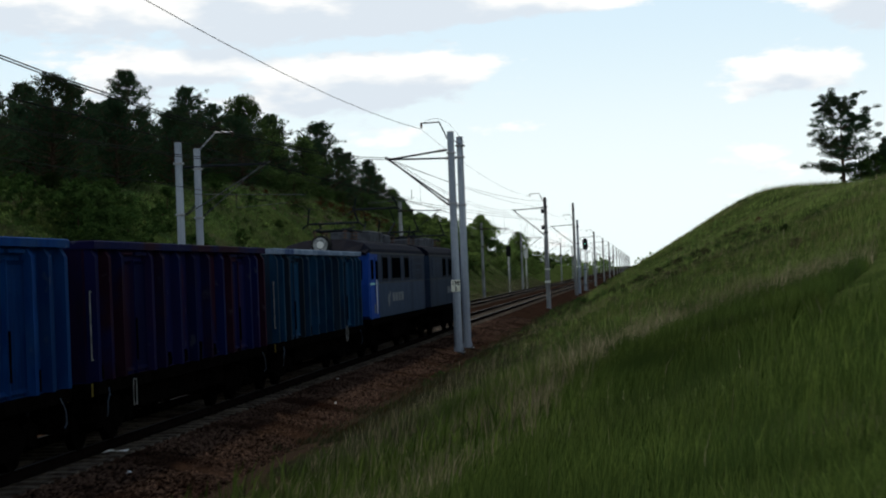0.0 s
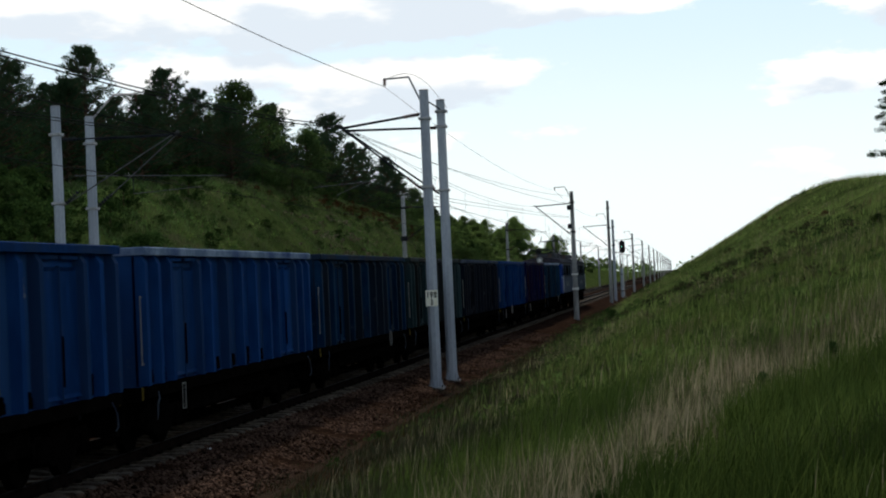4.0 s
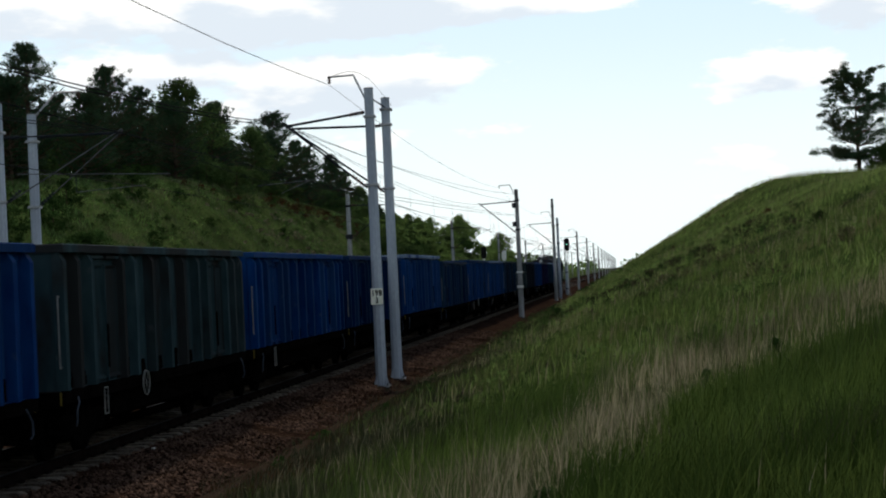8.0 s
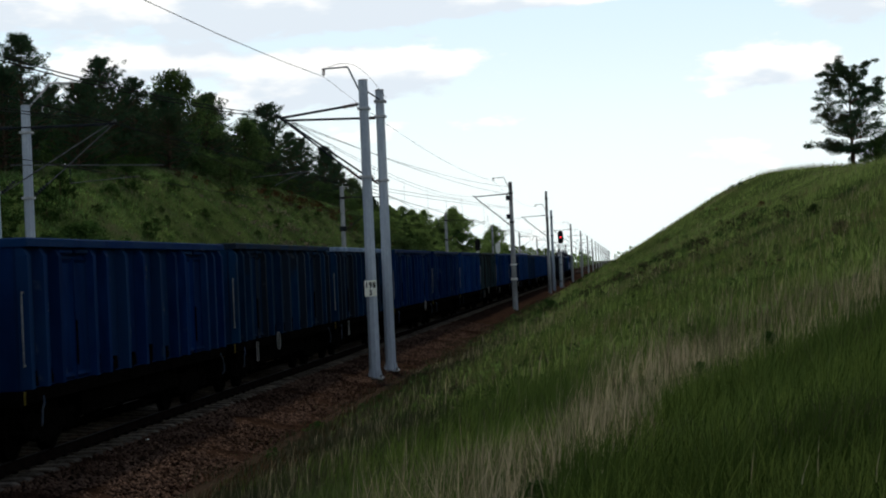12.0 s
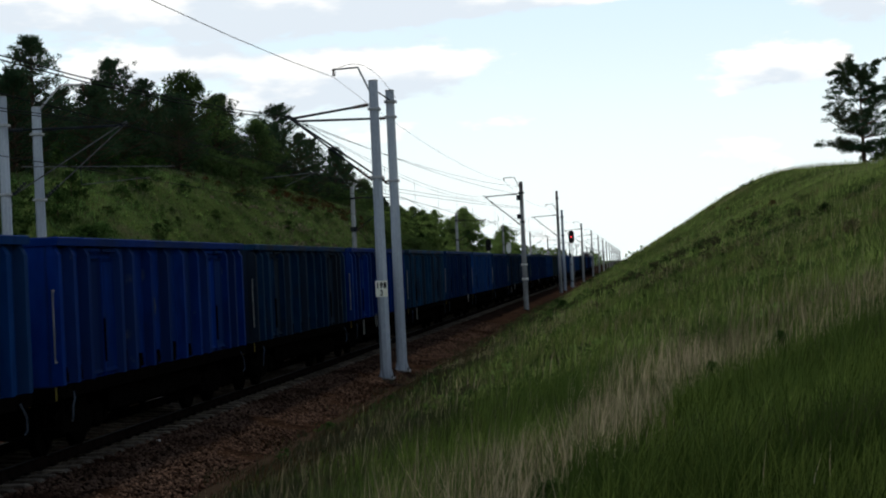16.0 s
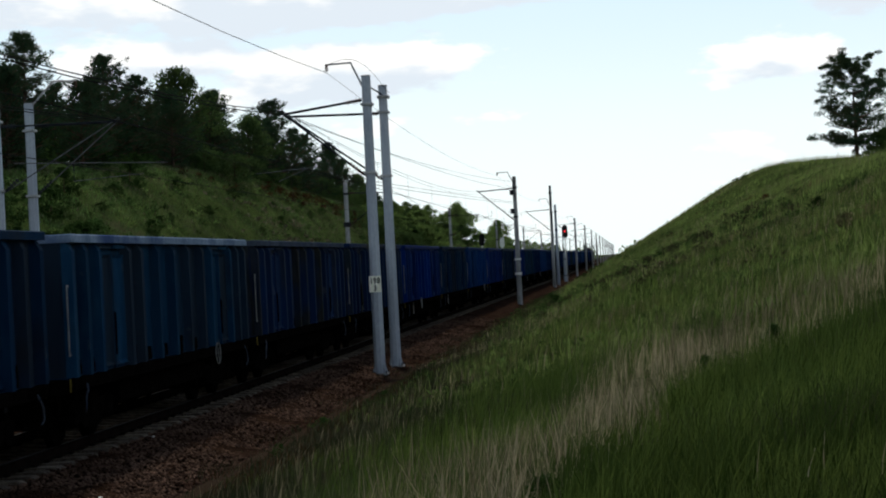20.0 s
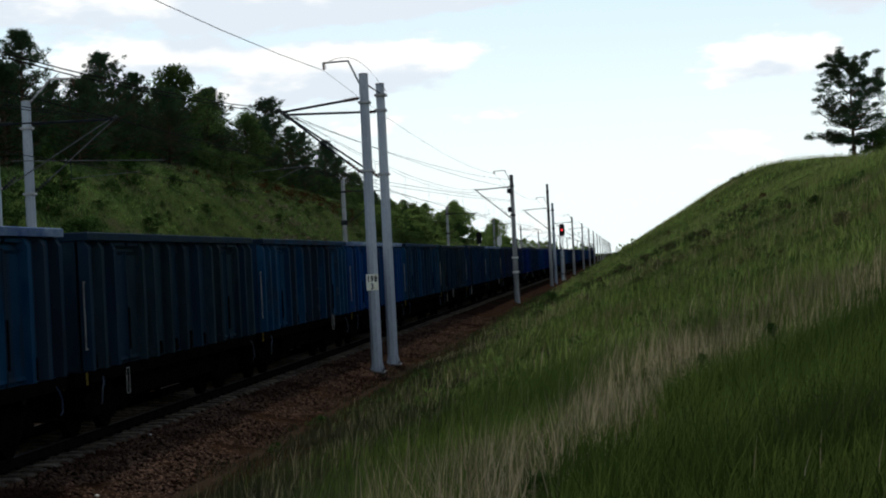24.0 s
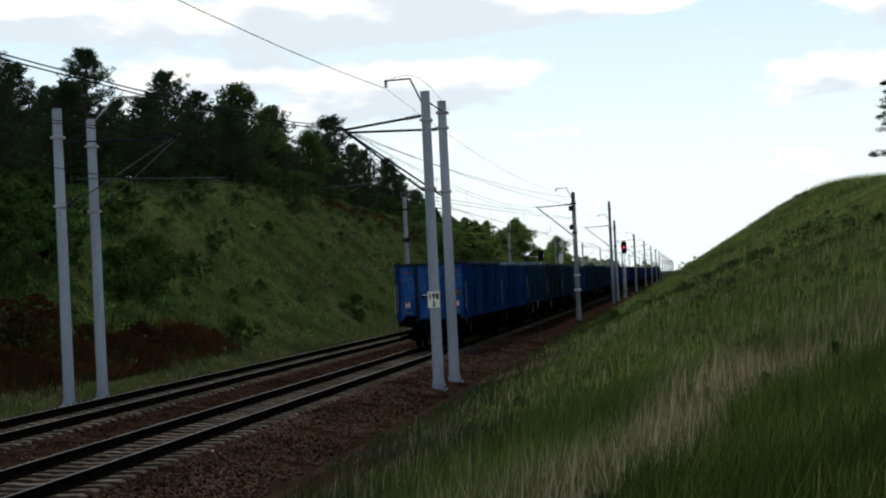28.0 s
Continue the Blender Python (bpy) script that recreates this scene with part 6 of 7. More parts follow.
def put(proto, x, y, s=1.0, turn=0.0, used=set(), sz=None):
    """A copy of a plant, on the ground; the first one is the plant itself."""
    m = pose(x, y, float(ground_z(x, y)) - 0.1, 0, 0, turn) @ Matrix.Diagonal((s, s, sz or s, 1))
    if proto.name not in used:
        used.add(proto.name)
        proto.matrix_basis = m
        return proto
    base = copy_thing(proto, Matrix())
    base.matrix_basis = m
    return base


def woods():
    rnd = random.Random(5)
    fine = [pine(11, 9, 4.4, 0.05, 680, 0.17, 34), pine(12, 9, 3.8, 0.06, 640, 0.17, 34), pine(13, 9, 4.7, 0.04, 700, 0.17, 34), pine(14, 9, 3.6, 0.08, 620, 0.17, 34)]
    pines = [pine(15, 9, 3.9, 0.05, 300, 0.40, 11), pine(16, 9, 3.5, 0.06, 280, 0.40, 11)]
    leafs = [broadleaf(21, 8, 3.1, 260, 0.20, 44), broadleaf(22, 8, 2.7, 240, 0.20, 44)]
    # front of the wood: place along the line, distance from it, height of the top above the rails
    front = ((70, -25, 15.0), (78, -26, 14.0), (86, -25, 15.2), (93, -26, 15.4), (99, -25, 15.0), (105.4, -26, 17.7), (110, -24, 15.0), (116, -25, 16.0), (122.2, -26, 18.2), (127, -25, 17.2), (133, -24, 16.5),
             (138, -26, 17.2), (143.5, -26, 19.7), (150, -25, 18.0), (155.5, -26, 18.6), (161, -24, 17.0), (168, -25, 17.2), (175, -25, 17.6), (182.7, -26, 20.0), (189, -25, 17.6), (196, -25, 17.4), (205, -24, 17.0),
             (213, -25, 16.6), (221, -25, 16.0), (230, -24.5, 14.6), (240, -24.5, 13.6), (253, -25, 12.4))
    deep = broadleaf(23, 8, 2.9, 300, 0.18, 46, LEAF_DEEP, "deciduous_tree", "deep green leafy tree among the pines", "leafy trees")
    for i, (y, x, top) in enumerate(front):
        g = float(ground_z(x, y))
        p = deep if i in (12, 15, 24) else fine[(i * 7) % 4]
        hh = 8 if p is deep else 9
        put(p, x, y, (top - g + 0.3) / hh, i * 77)
    for row, x0 in enumerate((-29, -33, -38)):
        y = 55 + row * 3
        while y < 290 - 20 * row:
            x = x0 + rnd.uniform(-1.8, 1.8)
            top = np.interp(y, (60, 100, 140, 185, 215, 255, 290), (14.5, 15.6, 17.6, 17.4, 15.6, 12.0, 10.4)) + rnd.uniform(-1.2, 0.8)
            p = rnd.choice(pines + pines + [deep])
            put(p, x, y, max(0.5, (top - float(ground_z(x, y))) / 9), rnd.uniform(0, 360))
            y += rnd.uniform(4.0, 6.5)
    # dense undergrowth between the trunks
    ur = np.random.default_rng(61)
    ux, uy = ur.uniform(-36, -25.5, 900), ur.uniform(58, 275, 900)
    v, f = tufts(np.stack([ux, uy, ground_z(ux, uy) + ur.uniform(0.3, 2.6, 900)], -1), ur.uniform(0.6, 1.1, 900), 34, 0.3, 0.8, ur, 0.4)
    tagged(new("undergrowth", np_mesh("undergrowth", v, f, BUSH)), "dark green undergrowth between the pine trunks", "undergrowth", kind="stuff")
    # leafy trees further along
    for y, x, top in ((262, -22, 12.0), (272, -21, 11.2), (283, -23, 12.2), (300, -23, 12.6), (312, -22, 11.2), (330, -23, 11.6), (345, -23, 10.8), (364, -24, 14.6), (371, -24.5, 15.2), (378, -24, 13.6), (395, -23, 10.0),
                      (420, -24, 9.6), (450, -24, 9.6), (482, -24, 13.4), (490, -25, 12.0), (520, -26, 9.5), (560, -26, 9.5), (610, -26, 9), (660, -26, 9.5), (720, -26, 9), (790, -26, 9), (860, -26, 9.5), (940, -26, 9)):
        g = float(ground_z(x, y))
        put(leafs[y % 2], x, y, max(0.35, (top - g) / 8), y * 31, sz=max(0.35, (top - g) / 8))
    # the lone pine on the other bank, and its lower neighbours
    lone = pine(31, 6.7, 2.95, 0.16, 385, 0.13, 125, 0.0, "lone dark pine with open layered limbs on the crest", True)
    put(lone, 25.9, 121.7, 1.0, 40)
    under = broadleaf(46, 2.0, 1.5, 120, 0.10, 44, BUSH, "shrub", "dark green shrub beside the lone pine", "shrubs")
    for x, y, s in ((27.3, 122.6, 1.0), (28.6, 123.4, 1.3), (30.2, 124, 1.5)):
        put(under, x, y, s, x * 40)
    for x, y, s in ((29.2, 123.5, 0.36), (30, 127, 0.4), (31, 124, 0.42), (32, 126, 0.48), (34.5, 128, 0.55)):
        put(fine[int(x) % 4], x, y, s, x * 50)
    # a line of far woods at the end of the view
    rng = np.random.default_rng(3)
    n = 700
    fx = rng.uniform(-260, 240, n)
    fy = rng.uniform(1150, 1900, n)
    ok = np.abs(fx + 2) > 12
    fx, fy = fx[ok], fy[ok]
    cen = np.stack([fx, fy, ground_z(fx, fy) + rng.uniform(1, 5, len(fx))], -1)
    v, f = tufts(cen, rng.uniform(3, 5.5, len(fx)), 16, 2.2, 0.9, rng, 0.5)
    tagged(new("far_woods", np_mesh("far_woods", v, f, LEAF)), "hazy line of far green woods", "woods", kind="stuff")


HEATH_X0, HEATH_Y0, HEATH_X1, HEATH_Y1 = 6.2, 76.0, 15.5, 60.0


def shrubs():
    rnd = random.Random(9)
    b1 = broadleaf(41, 2.0, 1.3, 90, 0.10, 44, BUSH, "shrub", "low green shrub on the cutting slope", "shrubs")
    b2 = broadleaf(42, 1.6, 1.5, 90, 0.10, 44, BUSH, "shrub", "low green shrub on the cutting slope", "shrubs")
    rb = broadleaf(43, 1.2, 1.3, 90, 0.08, 44, RUST_BUSH, "shrub", "low reddish brown shrub at the foot of the slope", "brown shrubs")
    # foot of the far slope: a reddish thicket, and darker green scrub above it
    for y, x, s in ((47, -11.6, 0.9), (50, -12.0, 1.1), (53, -11.4, 0.9), (56, -11.8, 1.0), (59, -11.3, 0.85), (62, -11.6, 0.9), (65, -11.2, 0.8), (68, -11.4, 0.8), (71, -11.2, 0.7), (74, -11.4, 0.7), (77, -11.0, 0.6), (58, -13.2, 1.0), (62, -13.4, 0.9)):
        put(rb, x, y, s, y * 40)
    for i in range(14):
        put(rb, rnd.uniform(-12.8, -10.4), rnd.uniform(46, 76), rnd.uniform(0.45, 0.85), rnd.uniform(0, 360))
    for y, x, s in ((81, -10.9, 0.75), (112, -11, 0.8), (66, -16.2, 1.3), (70, -17.5, 1.5), (72, -16.4, 1.3), (75, -18.6, 1.5), (63, -15.4, 1.2), (80, -20, 1.3), (74, -14.2, 1.2), (79, -14.8, 1.4), (84, -15.6, 1.2), (68, -17.8, 1.3), (71, -19, 1.5), (66, -20, 1.4),
                    (88, -19, 0.9), (78, -21, 1.2), (95, -20.5, 0.8), (103, -20, 0.6), (110, -21, 0.9), (90, -15.5, 0.8), (98, -16.5, 0.5), (118, -20, 0.6)):
        put(rnd.choice((b1, b2)), x, y, s, rnd.uniform(0, 360))
    for i in range(60):
        y = rnd.uniform(80, 270)
        x = rnd.uniform(-22.5, -12)
        put(rnd.choice((b1, b2)), x, y, 0.18 + 0.5 * rnd.random() ** 2.2, rnd.uniform(0, 360), sz=0.14 + 0.3 * rnd.random())
    for i in range(26):
        y = rnd.uniform(60, 270)
        put(rnd.choice((b1, b2)), rnd.uniform(-25, -23.3), y, rnd.uniform(0.5, 0.9), rnd.uniform(0, 360))
    for i in range(16):
        y = rnd.uniform(210, 520)
        put(rnd.choice((b1, b2)), rnd.uniform(-21, -12), y, rnd.uniform(0.8, 1.8), rnd.uniform(0, 360))
    fb = broadleaf(44, 2.2, 1.6, 90, 0.16, 30, LEAF, "shrub", "light green leafy shrub along the line", "shrubs")
    for i in range(34):
        put(fb, rnd.uniform(-21, -12), rnd.uniform(190, 420), rnd.uniform(0.7, 1.7), rnd.uniform(0, 360))
    # light green scrub along the upper edge of the far slope
    ridge = broadleaf(45, 2.2, 1.5, 100, 0.12, 40, LEAF_DEEP, "shrub", "green leafy shrub at the edge of the wood", "shrubs")
    for i in range(30):
        y = rnd.uniform(140, 262)
        put(ridge, rnd.uniform(-24.5, -20.6), y, rnd.uniform(0.45, 1.0) * (0.8 + y / 400), rnd.uniform(0, 360))
    for i in range(16):
        put(ridge, rnd.uniform(-20, -14), rnd.uniform(176, 262), rnd.uniform(0.6, 1.25), rnd.uniform(0, 360))
    # scrub on the near bank
    for i in range(10):
        y = rnd.uniform(24, 90)
        put(rnd.choice((b1, b2)), rnd.uniform(3.9, 6.4), y, rnd.uniform(0.08, 0.2), rnd.uniform(0, 360))
    for i in range(24):
        y = rnd.uniform(58, 240)
        put(rnd.choice((b1, b2)), rnd.uniform(4.6, 7.5) + y * 0.006, y, rnd.uniform(0.16, 0.36), rnd.uniform(0, 360))
    for i in range(24):
        y = rnd.uniform(40, 170)
        put(rnd.choice((b1, b2, rb)), rnd.uniform(9, 19), y, rnd.uniform(0.15, 0.3), rnd.uniform(0, 360))
    # dark weeds in the grass by the dry belt
    for x, y, s in ((9.45, 10.6, 0.16), (9.6, 12.2, 0.13), (9.9, 14.6, 0.15), (10.4, 19.4, 0.13), (10.9, 21.4, 0.14), (9.2, 9.2, 0.12), (11.8, 22.4, 0.15)):
        put(rnd.choice((b1, b2)), x, y, s, x * 99, sz=s * 1.3)
    # a dark heathery belt across the near bank, and bare reddish growth high on the far slope
    rng = np.random.default_rng(29)
    f = rng.random(460)
    y = HEATH_Y0 + (HEATH_Y1 - HEATH_Y0) * f + rng.normal(0, 9, 460)
    x = HEATH_X0 + (HEATH_X1 - HEATH_X0) * f + rng.normal(0, 1.15, 460)
    keep = bumps(x, y, 5, 2) > rng.normal(0.05, 0.3, 460)
    x, y = x[keep], y[keep]
    half = len(x) * 2 // 3
    for nm, mt, a, b in (("heather", HEATHER, 0, half), ("dark_heather", BUSH, half, len(x))):
        r = rng.uniform(0.12, 0.3, b - a)
        v, fc = tufts(np.stack([x[a:b], y[a:b], ground_z(x[a:b], y[a:b]) + 0.2], -1), r, 60, 0.08, 0.6, rng, 0.3)
        tagged(new(nm, np_mesh(nm, v, fc, mt)), "low brownish heathery growth on the near bank", "heather", kind="stuff")
    y = np.concatenate([rng.normal(197, 9, 110), rng.normal(165, 14, 60)])
    x = np.concatenate([rng.normal(-19.0, 0.9, 110), rng.normal(-20.3, 0.7, 60)])
    v, fc = tufts(np.stack([x, y, ground_z(x, y) + 0.2], -1), rng.uniform(0.2, 0.55, 170), 46, 0.17, 0.5, rng, 0.35)
    tagged(new("rusty_undergrowth", np_mesh("rusty_undergrowth", v, fc, RUST_BUSH)), "rusty brown undergrowth high on the far slope", "undergrowth", kind="stuff")


def blades(x, y, h, wd, rng, bend=0.4, droop=0.0):
    """Curved tapering blades: three triangles each."""
    n = len(x)
    z = ground_z(x, y) - 0.03
    a = rng.uniform(0, 6.283, n)
    da = rng.normal(0.6, 1.3, n)
    dx, dy = np.cos(da), np.sin(da)
    b = h * bend * rng.uniform(0.2, 1.3, n)
    sx, sy = np.cos(a) * wd / 2, np.sin(a) * wd / 2
    p = np.stack([x, y, z], -1)
    mid = p + np.stack([dx * b * 0.3, dy * b * 0.3, h * 0.58], -1)
    tip = p + np.stack([dx * b, dy * b, h * (1 - droop)], -1)
    s = np.stack([sx, sy, 0 * sx], -1)
    v = np.stack([p - s, p + s, mid + s * 0.75, mid - s * 0.75, tip], 1).reshape(-1, 3)
    k = np.arange(n)[:, None] * 5
    f = np.concatenate([k + [0, 1, 2], k + [0, 2, 3], k + [3, 2, 4]], 1).reshape(-1, 3)
    return v, f


def wedge(n, d0, d1, rng, power=1.0):
    """Places on the near bank within reach of the eye, denser close by."""
    d = d0 * (d1 / d0) ** (rng.random(n) ** power)
    a = rng.uniform(radians(-24), radians(11), n)
    return 10 + d * np.sin(a), -4 + d * np.cos(a)


def straw_share(x, y):
    """How much of the near bank's growth is dry: a belt that crosses the bank, sharp on its near side."""
    w = 0.9 * bumps(x, y, 2.5, 2) + 0.5 * bumps(x, y, 0.8, 4)
    lo = np.interp(x, (8.8, 9.1, 9.3, 9.9, 10.5, 11.4, 12.1, 14), (-30, 4, 9.9, 13.7, 20.0, 22.0, 22.5, 22.5)) + w
    hi = np.interp(x, (6.2, 6.8, 7.2, 7.7, 8.3, 10, 11.7, 12.7, 14), (7, 11, 14, 18.5, 22.5, 26.5, 27.5, 27, 27)) + 2 * w
    inside = np.clip((y - lo) / 0.9 + 0.5, 0, 1) * np.clip((hi - y) / 7 + 0.25, 0, 1) * np.interp(x, (9.0, 9.6, 11.0, 14), (0, 0.9, 1.6, 1.3))
    # lower down the belt runs on towards the track, thinning out on that side
    left = np.interp(y, (-14, -3, 4, 9.9, 13.7, 20, 22), (6.2, 7.4, 8.4, 9.3, 9.9, 10.5, 11.4)) + 0.25 * w - x
    low = np.interp(left, (-0.15, 0.15, 0.8, 1.7, 2.8), (0, 0.95, 0.42, 0.08, 0)) * np.clip((23 - y) / 5, 0, 1)
    inside = np.maximum(inside, low)
    side = 0.10 * np.clip(1 - np.abs(x - 5.8) / 1.6, 0, 1) * np.clip((40 - y) / 12, 0, 1)
    far = 0.34 * np.clip(bumps(x, y, 13, 2) + 0.5 * bumps(x, y, 4, 3), 0, 1) * np.clip((y - 28) / 12, 0, 1)
    return np.clip(inside * (0.58 + 0.34 * bumps(x, y, 2.2, 5)) + side + far, np.where(y < 24, 0.002, 0.012), 1)


def grass():
    rng = np.random.default_rng(17)
    for nm, n, d0, d1, h0, h1, w0, w1 in (("meadow_grass", 230000, 10, 60, 0.20, 0.50, 0.006, 0.012), ("bank_grass", 240000, 32, 330, 0.20, 0.45, 0.010, 0.026)):
        x, y = wedge(n, d0, d1, rng, 0.8)
        edge = 3.35 + 0.4 * bumps(x * 0, y, 6, 4) + 0.4 * rng.random(n)
        ok = (x > edge) & (x < 45)
        x, y = x[ok], y[ok]
        tall = np.clip((x - 3.0) / 3.2, 0.22, 1) * (0.85 + 0.4 * bumps(x, y, 5, 6)) * (1 + 0.35 * bumps(x, y, 0.9, 3))
        dry = straw_share(x, y) > rng.random(len(x))
        h = rng.uniform(h0, h1, len(x)) * tall
        wd = rng.uniform(w0, w1, len(x))
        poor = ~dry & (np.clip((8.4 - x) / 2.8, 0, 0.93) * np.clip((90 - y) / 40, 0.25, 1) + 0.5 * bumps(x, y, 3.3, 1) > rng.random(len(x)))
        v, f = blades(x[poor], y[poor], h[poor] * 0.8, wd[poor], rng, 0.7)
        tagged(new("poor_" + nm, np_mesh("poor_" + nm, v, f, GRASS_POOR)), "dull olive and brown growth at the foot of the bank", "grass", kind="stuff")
        dull = dry | poor
        # near blades get the darker green, which carries their self-shadow
        v, f = blades(x[~dull], y[~dull], h[~dull], wd[~dull], rng)
        tagged(new(nm, np_mesh(nm, v, f, GRASS if nm == "meadow_grass" else GRASS_BANK)), "long green grass on the near bank", "grass", kind="stuff")
        v, f = blades(x[dry], y[dry], h[dry] * 1.3, wd[dry] * 0.72, rng, 0.3)
        tagged(new("dry_" + nm, np_mesh("dry_" + nm, v, f, STRAW)), "dry straw-coloured stalks among the grass", "grass", kind="stuff")
    # short weeds along the edge of the ballast
    n = 42000
    y = 14 + 130 * rng.random(n) ** 1.6
    x = 3.0 + 2.7 * rng.random(n) ** 1.1 + 0.35 * bumps(0 * y, y, 4, 3)
    keep = bumps(x, y, 1.7, 4) + 0.9 * (x - 3.25) > rng.normal(0.1, 0.35, n)
    x, y = x[keep], y[keep]
    dry = rng.random(len(x)) < np.clip(0.5 + 0.3 * bumps(x, y, 3, 1), 0, 1)
    h = rng.uniform(0.06, 0.26, len(x)) * (0.8 + 0.5 * bumps(x, y, 2.3, 2))
    for nm, mk, mt in (("edge_weeds", ~dry, GRASS_POOR), ("dry_edge_weeds", dry, RUST_BUSH)):
        v, f = blades(x[mk], y[mk], h[mk], rng.uniform(0.012, 0.03, mk.sum()) * (0.8 if mt is GRASS_POOR else 0.5), rng, 0.7)
        tagged(new(nm, np_mesh(nm, v, f, mt)), "short weeds at the edge of the ballast", "weeds", kind="stuff")
    # a wider strip behind and beside the eye, thin
    n = 16000
    x, y = rng.uniform(3.8, 30, n), rng.uniform(-60, 8, n)
    ok = (np.abs(x - 10) > 1.5) & ((np.hypot(x - 10, y + 9) > 11) | (y < -16))
    v, f = blades(x[ok], y[ok], rng.uniform(0.3, 0.6, ok.sum()), rng.uniform(0.02, 0.05, ok.sum()), rng)
    tagged(new("bank_grass", np_mesh("bank_grass", v, f, GRASS)), "long green grass on the near bank", "grass", kind="stuff")
    # the strip that is seen only at the start
    n = 80000
    d = 9 * (40 / 9) ** rng.random(n)
    a = rng.uniform(radians(-20), radians(12), n)
    x, y = 10 + d * np.sin(a), -18 + d * np.cos(a)
    ok = (x > 3.2 + 0.8 * rng.random(n)) & (y < 4 + rng.random(n) * 12)
    x, y = x[ok], y[ok]
    dry = straw_share(x, y) > rng.random(len(x))
    h = rng.uniform(0.20, 0.50, len(x)) * np.clip((x - 3.0) / 3.2, 0.22, 1) * (0.85 + 0.4 * bumps(x, y, 5, 6))
    for nm, mk, mt, k in (("meadow_grass", ~dry, GRASS, 1.0), ("dry_meadow_grass", dry, STRAW, 1.2)):
        v, f = blades(x[mk], y[mk], h[mk] * k, rng.uniform(0.006, 0.012, mk.sum()), rng)
        tagged(new(nm, np_mesh(nm, v, f, mt)), "long grass and dry stalks on the near bank", "grass", kind="stuff")
    # low leafy weeds that break up the grass of both banks
    for nm, mt, n, x0, x1, y0, y1, s0, s1 in (("weeds", BUSH, 1500, 4.2, 16, 9, 120, 0.05, 0.2), ("light_weeds", LEAF, 2000, 6.4, 16, 9, 120, 0.05, 0.16), ("slope_weeds", BUSH, 1500, -22, -10, 60, 200, 0.12, 0.4), ("light_slope_weeds", LEAF, 500, -22, -10, 60, 200, 0.1, 0.35)):
        y = y0 + (y1 - y0) * rng.random(n) ** 1.7
        x = rng.uniform(x0, x1, n)
        keep = bumps(x, y, 4, len(nm) % 5) > rng.normal(-0.1, 0.3, n)
        if x0 > 0:
            keep &= straw_share(x, y) < 0.2
            keep &= np.hypot(x - 10, y) > 26
        x, y = x[keep], y[keep]
        r = rng.uniform(s0, s1, len(x)) * (0.6 + y / 90 if x0 > 0 else 1)
        v, f = tufts(np.stack([x, y, ground_z(x, y) + r * 0.5 + 0.12 * rng.random(len(x))], -1), r, 22, 0.07 if x0 > 0 else 0.13, 0.75, rng, 0.3)
        tagged(new(nm, np_mesh(nm, v, f, mt)), "low leafy weeds among the grass", "weeds", kind="stuff")
    # pale stones on the far slope
    n = 170
    y = rng.normal(140, 7, n)
    x = -16.2 + rng.choice([-2.2, -0.6, 0.8, 2.0], n) + 0.05 * (y - 140) + rng.normal(0, 0.22, n)
    ok = (x < -11) & (x > -22)
    x, y = x[ok], y[ok]
    v, f = tufts(np.stack([x, y, ground_z(x, y) + 0.12], -1), rng.uniform(0.05, 0.16, len(x)), 5, 0.16, 0.6, rng, 0.7)
    tagged(new("slope_stones", np_mesh("slope_stones", v, f, PALE_STONE)), "pale stones and bare sand on the far slope", "stones", kind="stuff")
    # dead bracken at the foot of the far slope
    n = 26000
    y = rng.uniform(44, 78, n)
    x = -10.9 + 0.6 * bumps(0 * y, y, 14, 3) + rng.normal(0, 0.55, n) - np.clip((57 - y) / 12, 0, 1) * rng.uniform(0, 2.4, n)
    ok = x < -9.6
    x, y = x[ok], y[ok]
    v, f = blades(x, y, rng.uniform(0.25, 0.7, len(x)) * (0.8 + 0.4 * bumps(x, y, 4, 6)), rng.uniform(0.02, 0.06, len(x)), rng, 0.6)
    tagged(new("dead_bracken", np_mesh("dead_bracken", v, f, RUST_BUSH)), "rusty brown dead bracken at the foot of the slope", "bracken", kind="stuff")
    # the far slope
    n = 200000
    y = 40 + 300 * rng.random(n) ** 1.5
    x = rng.uniform(-26, -8.2, n)
    h = rng.uniform(0.12, 0.34, n) * (0.8 + 0.5 * bumps(x, y, 7, 3)) * (1 + 0.3 * bumps(x, y, 1.6, 2))
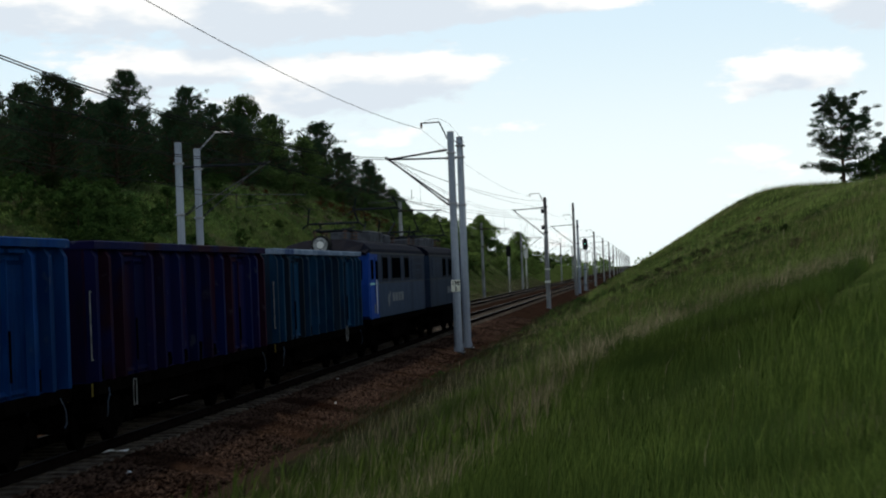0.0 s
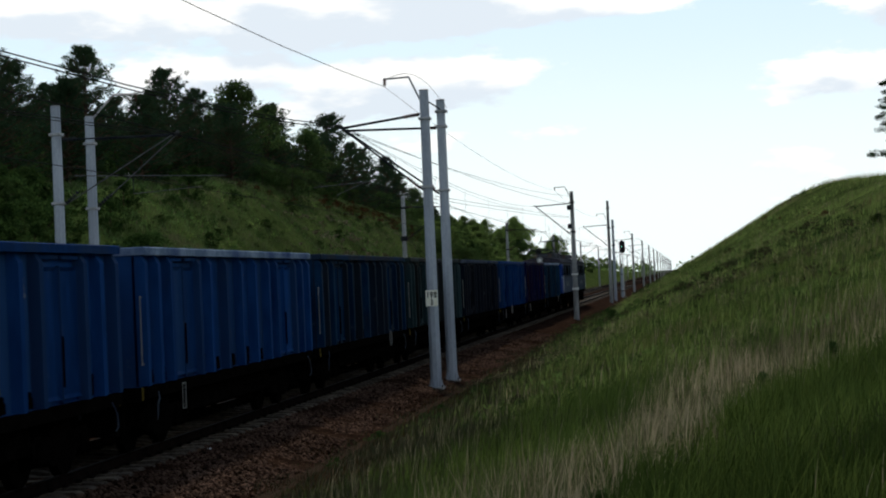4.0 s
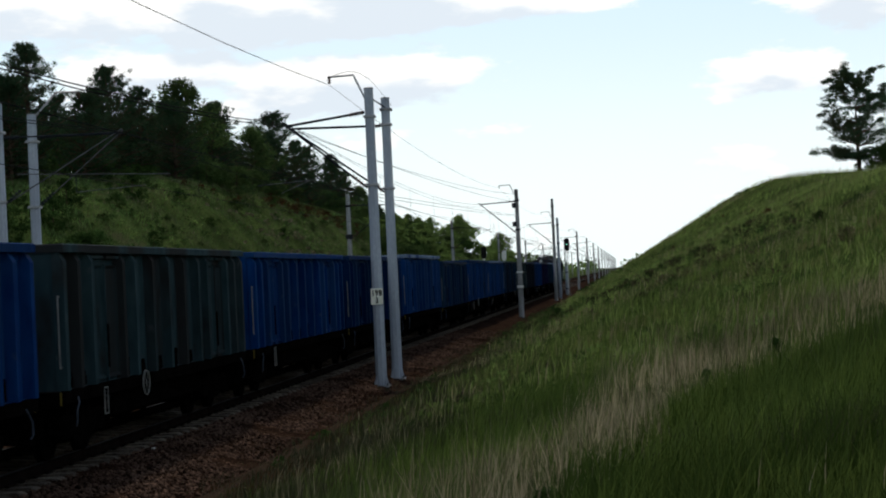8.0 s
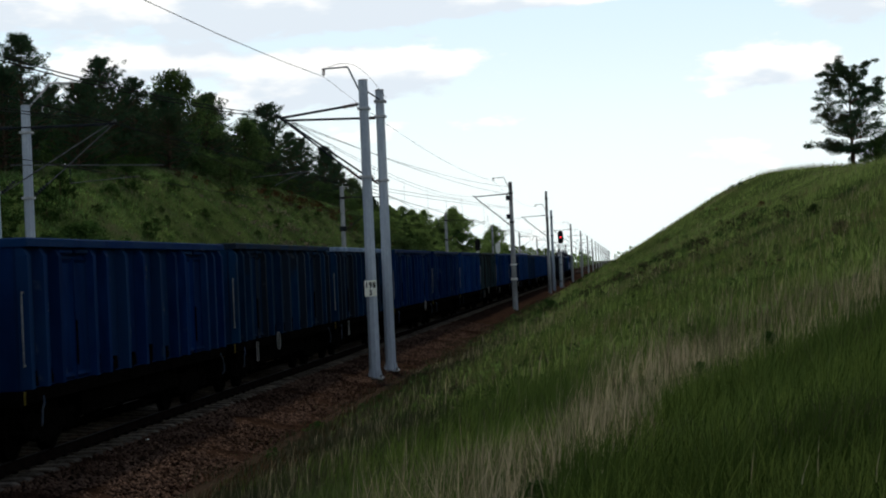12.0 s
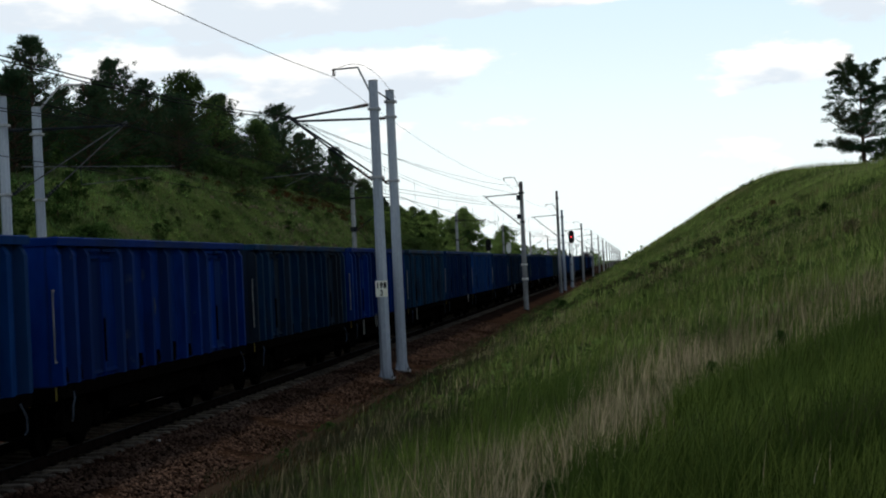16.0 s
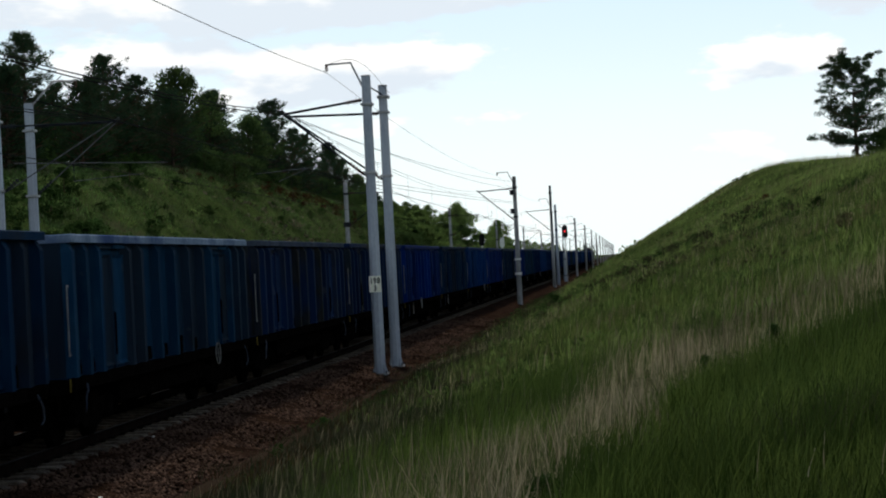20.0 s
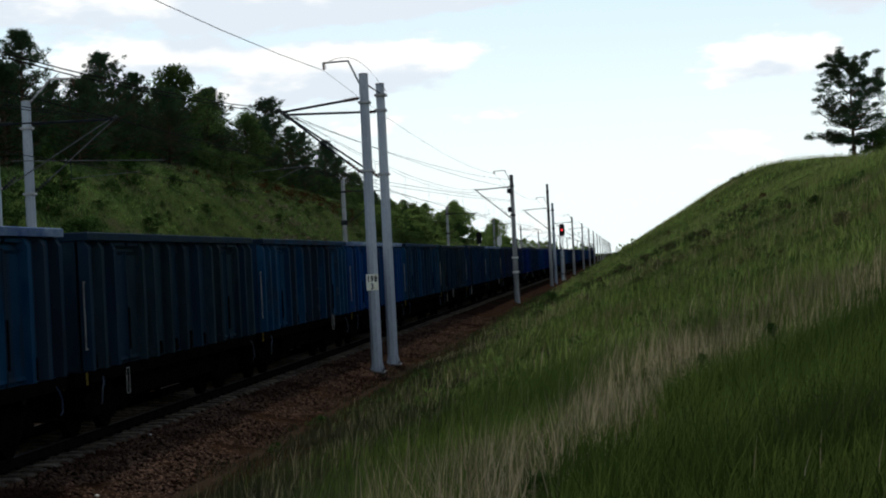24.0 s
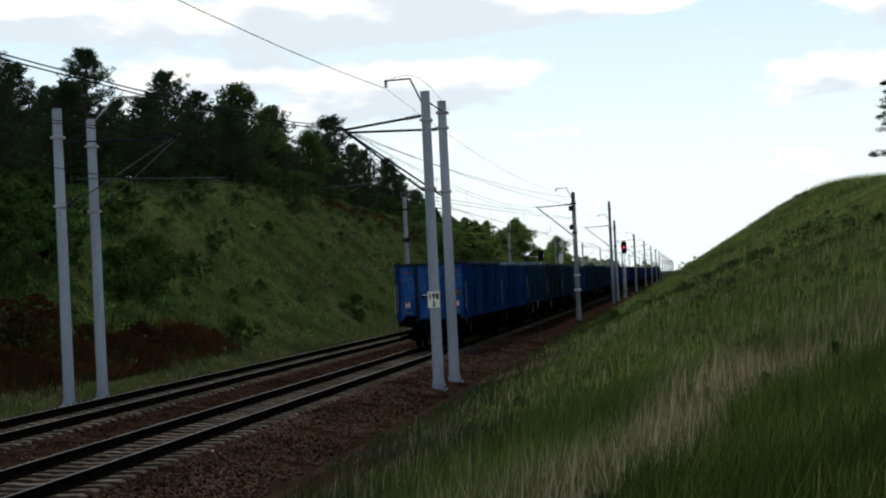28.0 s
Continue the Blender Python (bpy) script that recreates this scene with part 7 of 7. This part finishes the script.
    dry = np.clip(0.03 + 0.12 * bumps(x, y, 6, 1) + np.clip((y - 90) / 150, 0, 0.42) + 0.22 * np.exp(-((y - 125) / 35) ** 2 - ((x + 17.5) / 3) ** 2) * (0.5 + bumps(x, y, 3, 4)) + 0.55 * np.clip((x + 12.5) / 2, 0, 1), 0.02, 1) > rng.random(n)
    for nm, mk, mt, lab in (("slope_grass", ~dry, GRASS_FAR, "rough patchy grass on the far cutting slope"), ("dry_slope_grass", dry, SLOPE_DRY, "pale dry grass on the far cutting slope")):
        v, f = blades(x[mk], y[mk], h[mk], rng.uniform(0.02, 0.055, mk.sum()), rng)
        tagged(new(nm, np_mesh(nm, v, f, mt)), lab, "grass", kind="stuff")


PALE_STONE = leafy("pale_stone", (0.11, 0.090, 0.055), (0.21, 0.175, 0.11), 0.95)
woods()
shrubs()
grass()


# ---------------------------------------------------------------- what moves
# place along the line of the coupling between the locomotive and the first wagon
COUPLING = ((0, 36.6), (0.2, 42.9), (0.5, 50.8), (1, 61.8), (2, 83), (5, 146.35), (6, 167.32), (7, 187.23), (8, 208.15), (9, 228.95), (10, 250.3), (11, 270.5), (12, 291.05), (14, 333.45), (15, 354.68), (16, 376.17), (17, 397.42), (18, 418.73), (19, 439.72), (20, 461.4), (21, 482.43), (22.5, 514.53), (24, 546.65), (26, 588.2), (28, 630.85))


def motions():
    for w, i in TRAIN:
        walk(w, [(t, pose(0, s - WAGON * (i + 0.5), 0)) for t, s in COUPLING])
    for w, d in LOCOS:
        walk(w, [(t, pose(0, s + d, 0)) for t, s in COUPLING])
    # the wheels of the last wagon roll: a turn of under 90 degrees each thirtieth of a second
    last = TRAIN[-1][0]
    for o in last.children_recursive:
        if o.name.startswith("wheelset"):
            p = o.matrix_basis.translation.copy()
            walk(o, [(k / FPS, pose(p.x, p.y, p.z, -86.5 * k, 0, 0)) for k in range(int(28 * FPS) + 1)])
    for d, h in HOODS:
        # the glass drum turns from green to red
        walk(d, [(0, pose(0, -0.10, h)), (8.8, pose(0, -0.10, h)), (8.9, pose(0, -0.10, h, 0, 0, 60)), (9.0, pose(0, -0.10, h, 0, 0, 120)), (9.1, pose(0, -0.10, h, 0, 0, 180)), (28, pose(0, -0.10, h, 0, 0, 180))])


motions()
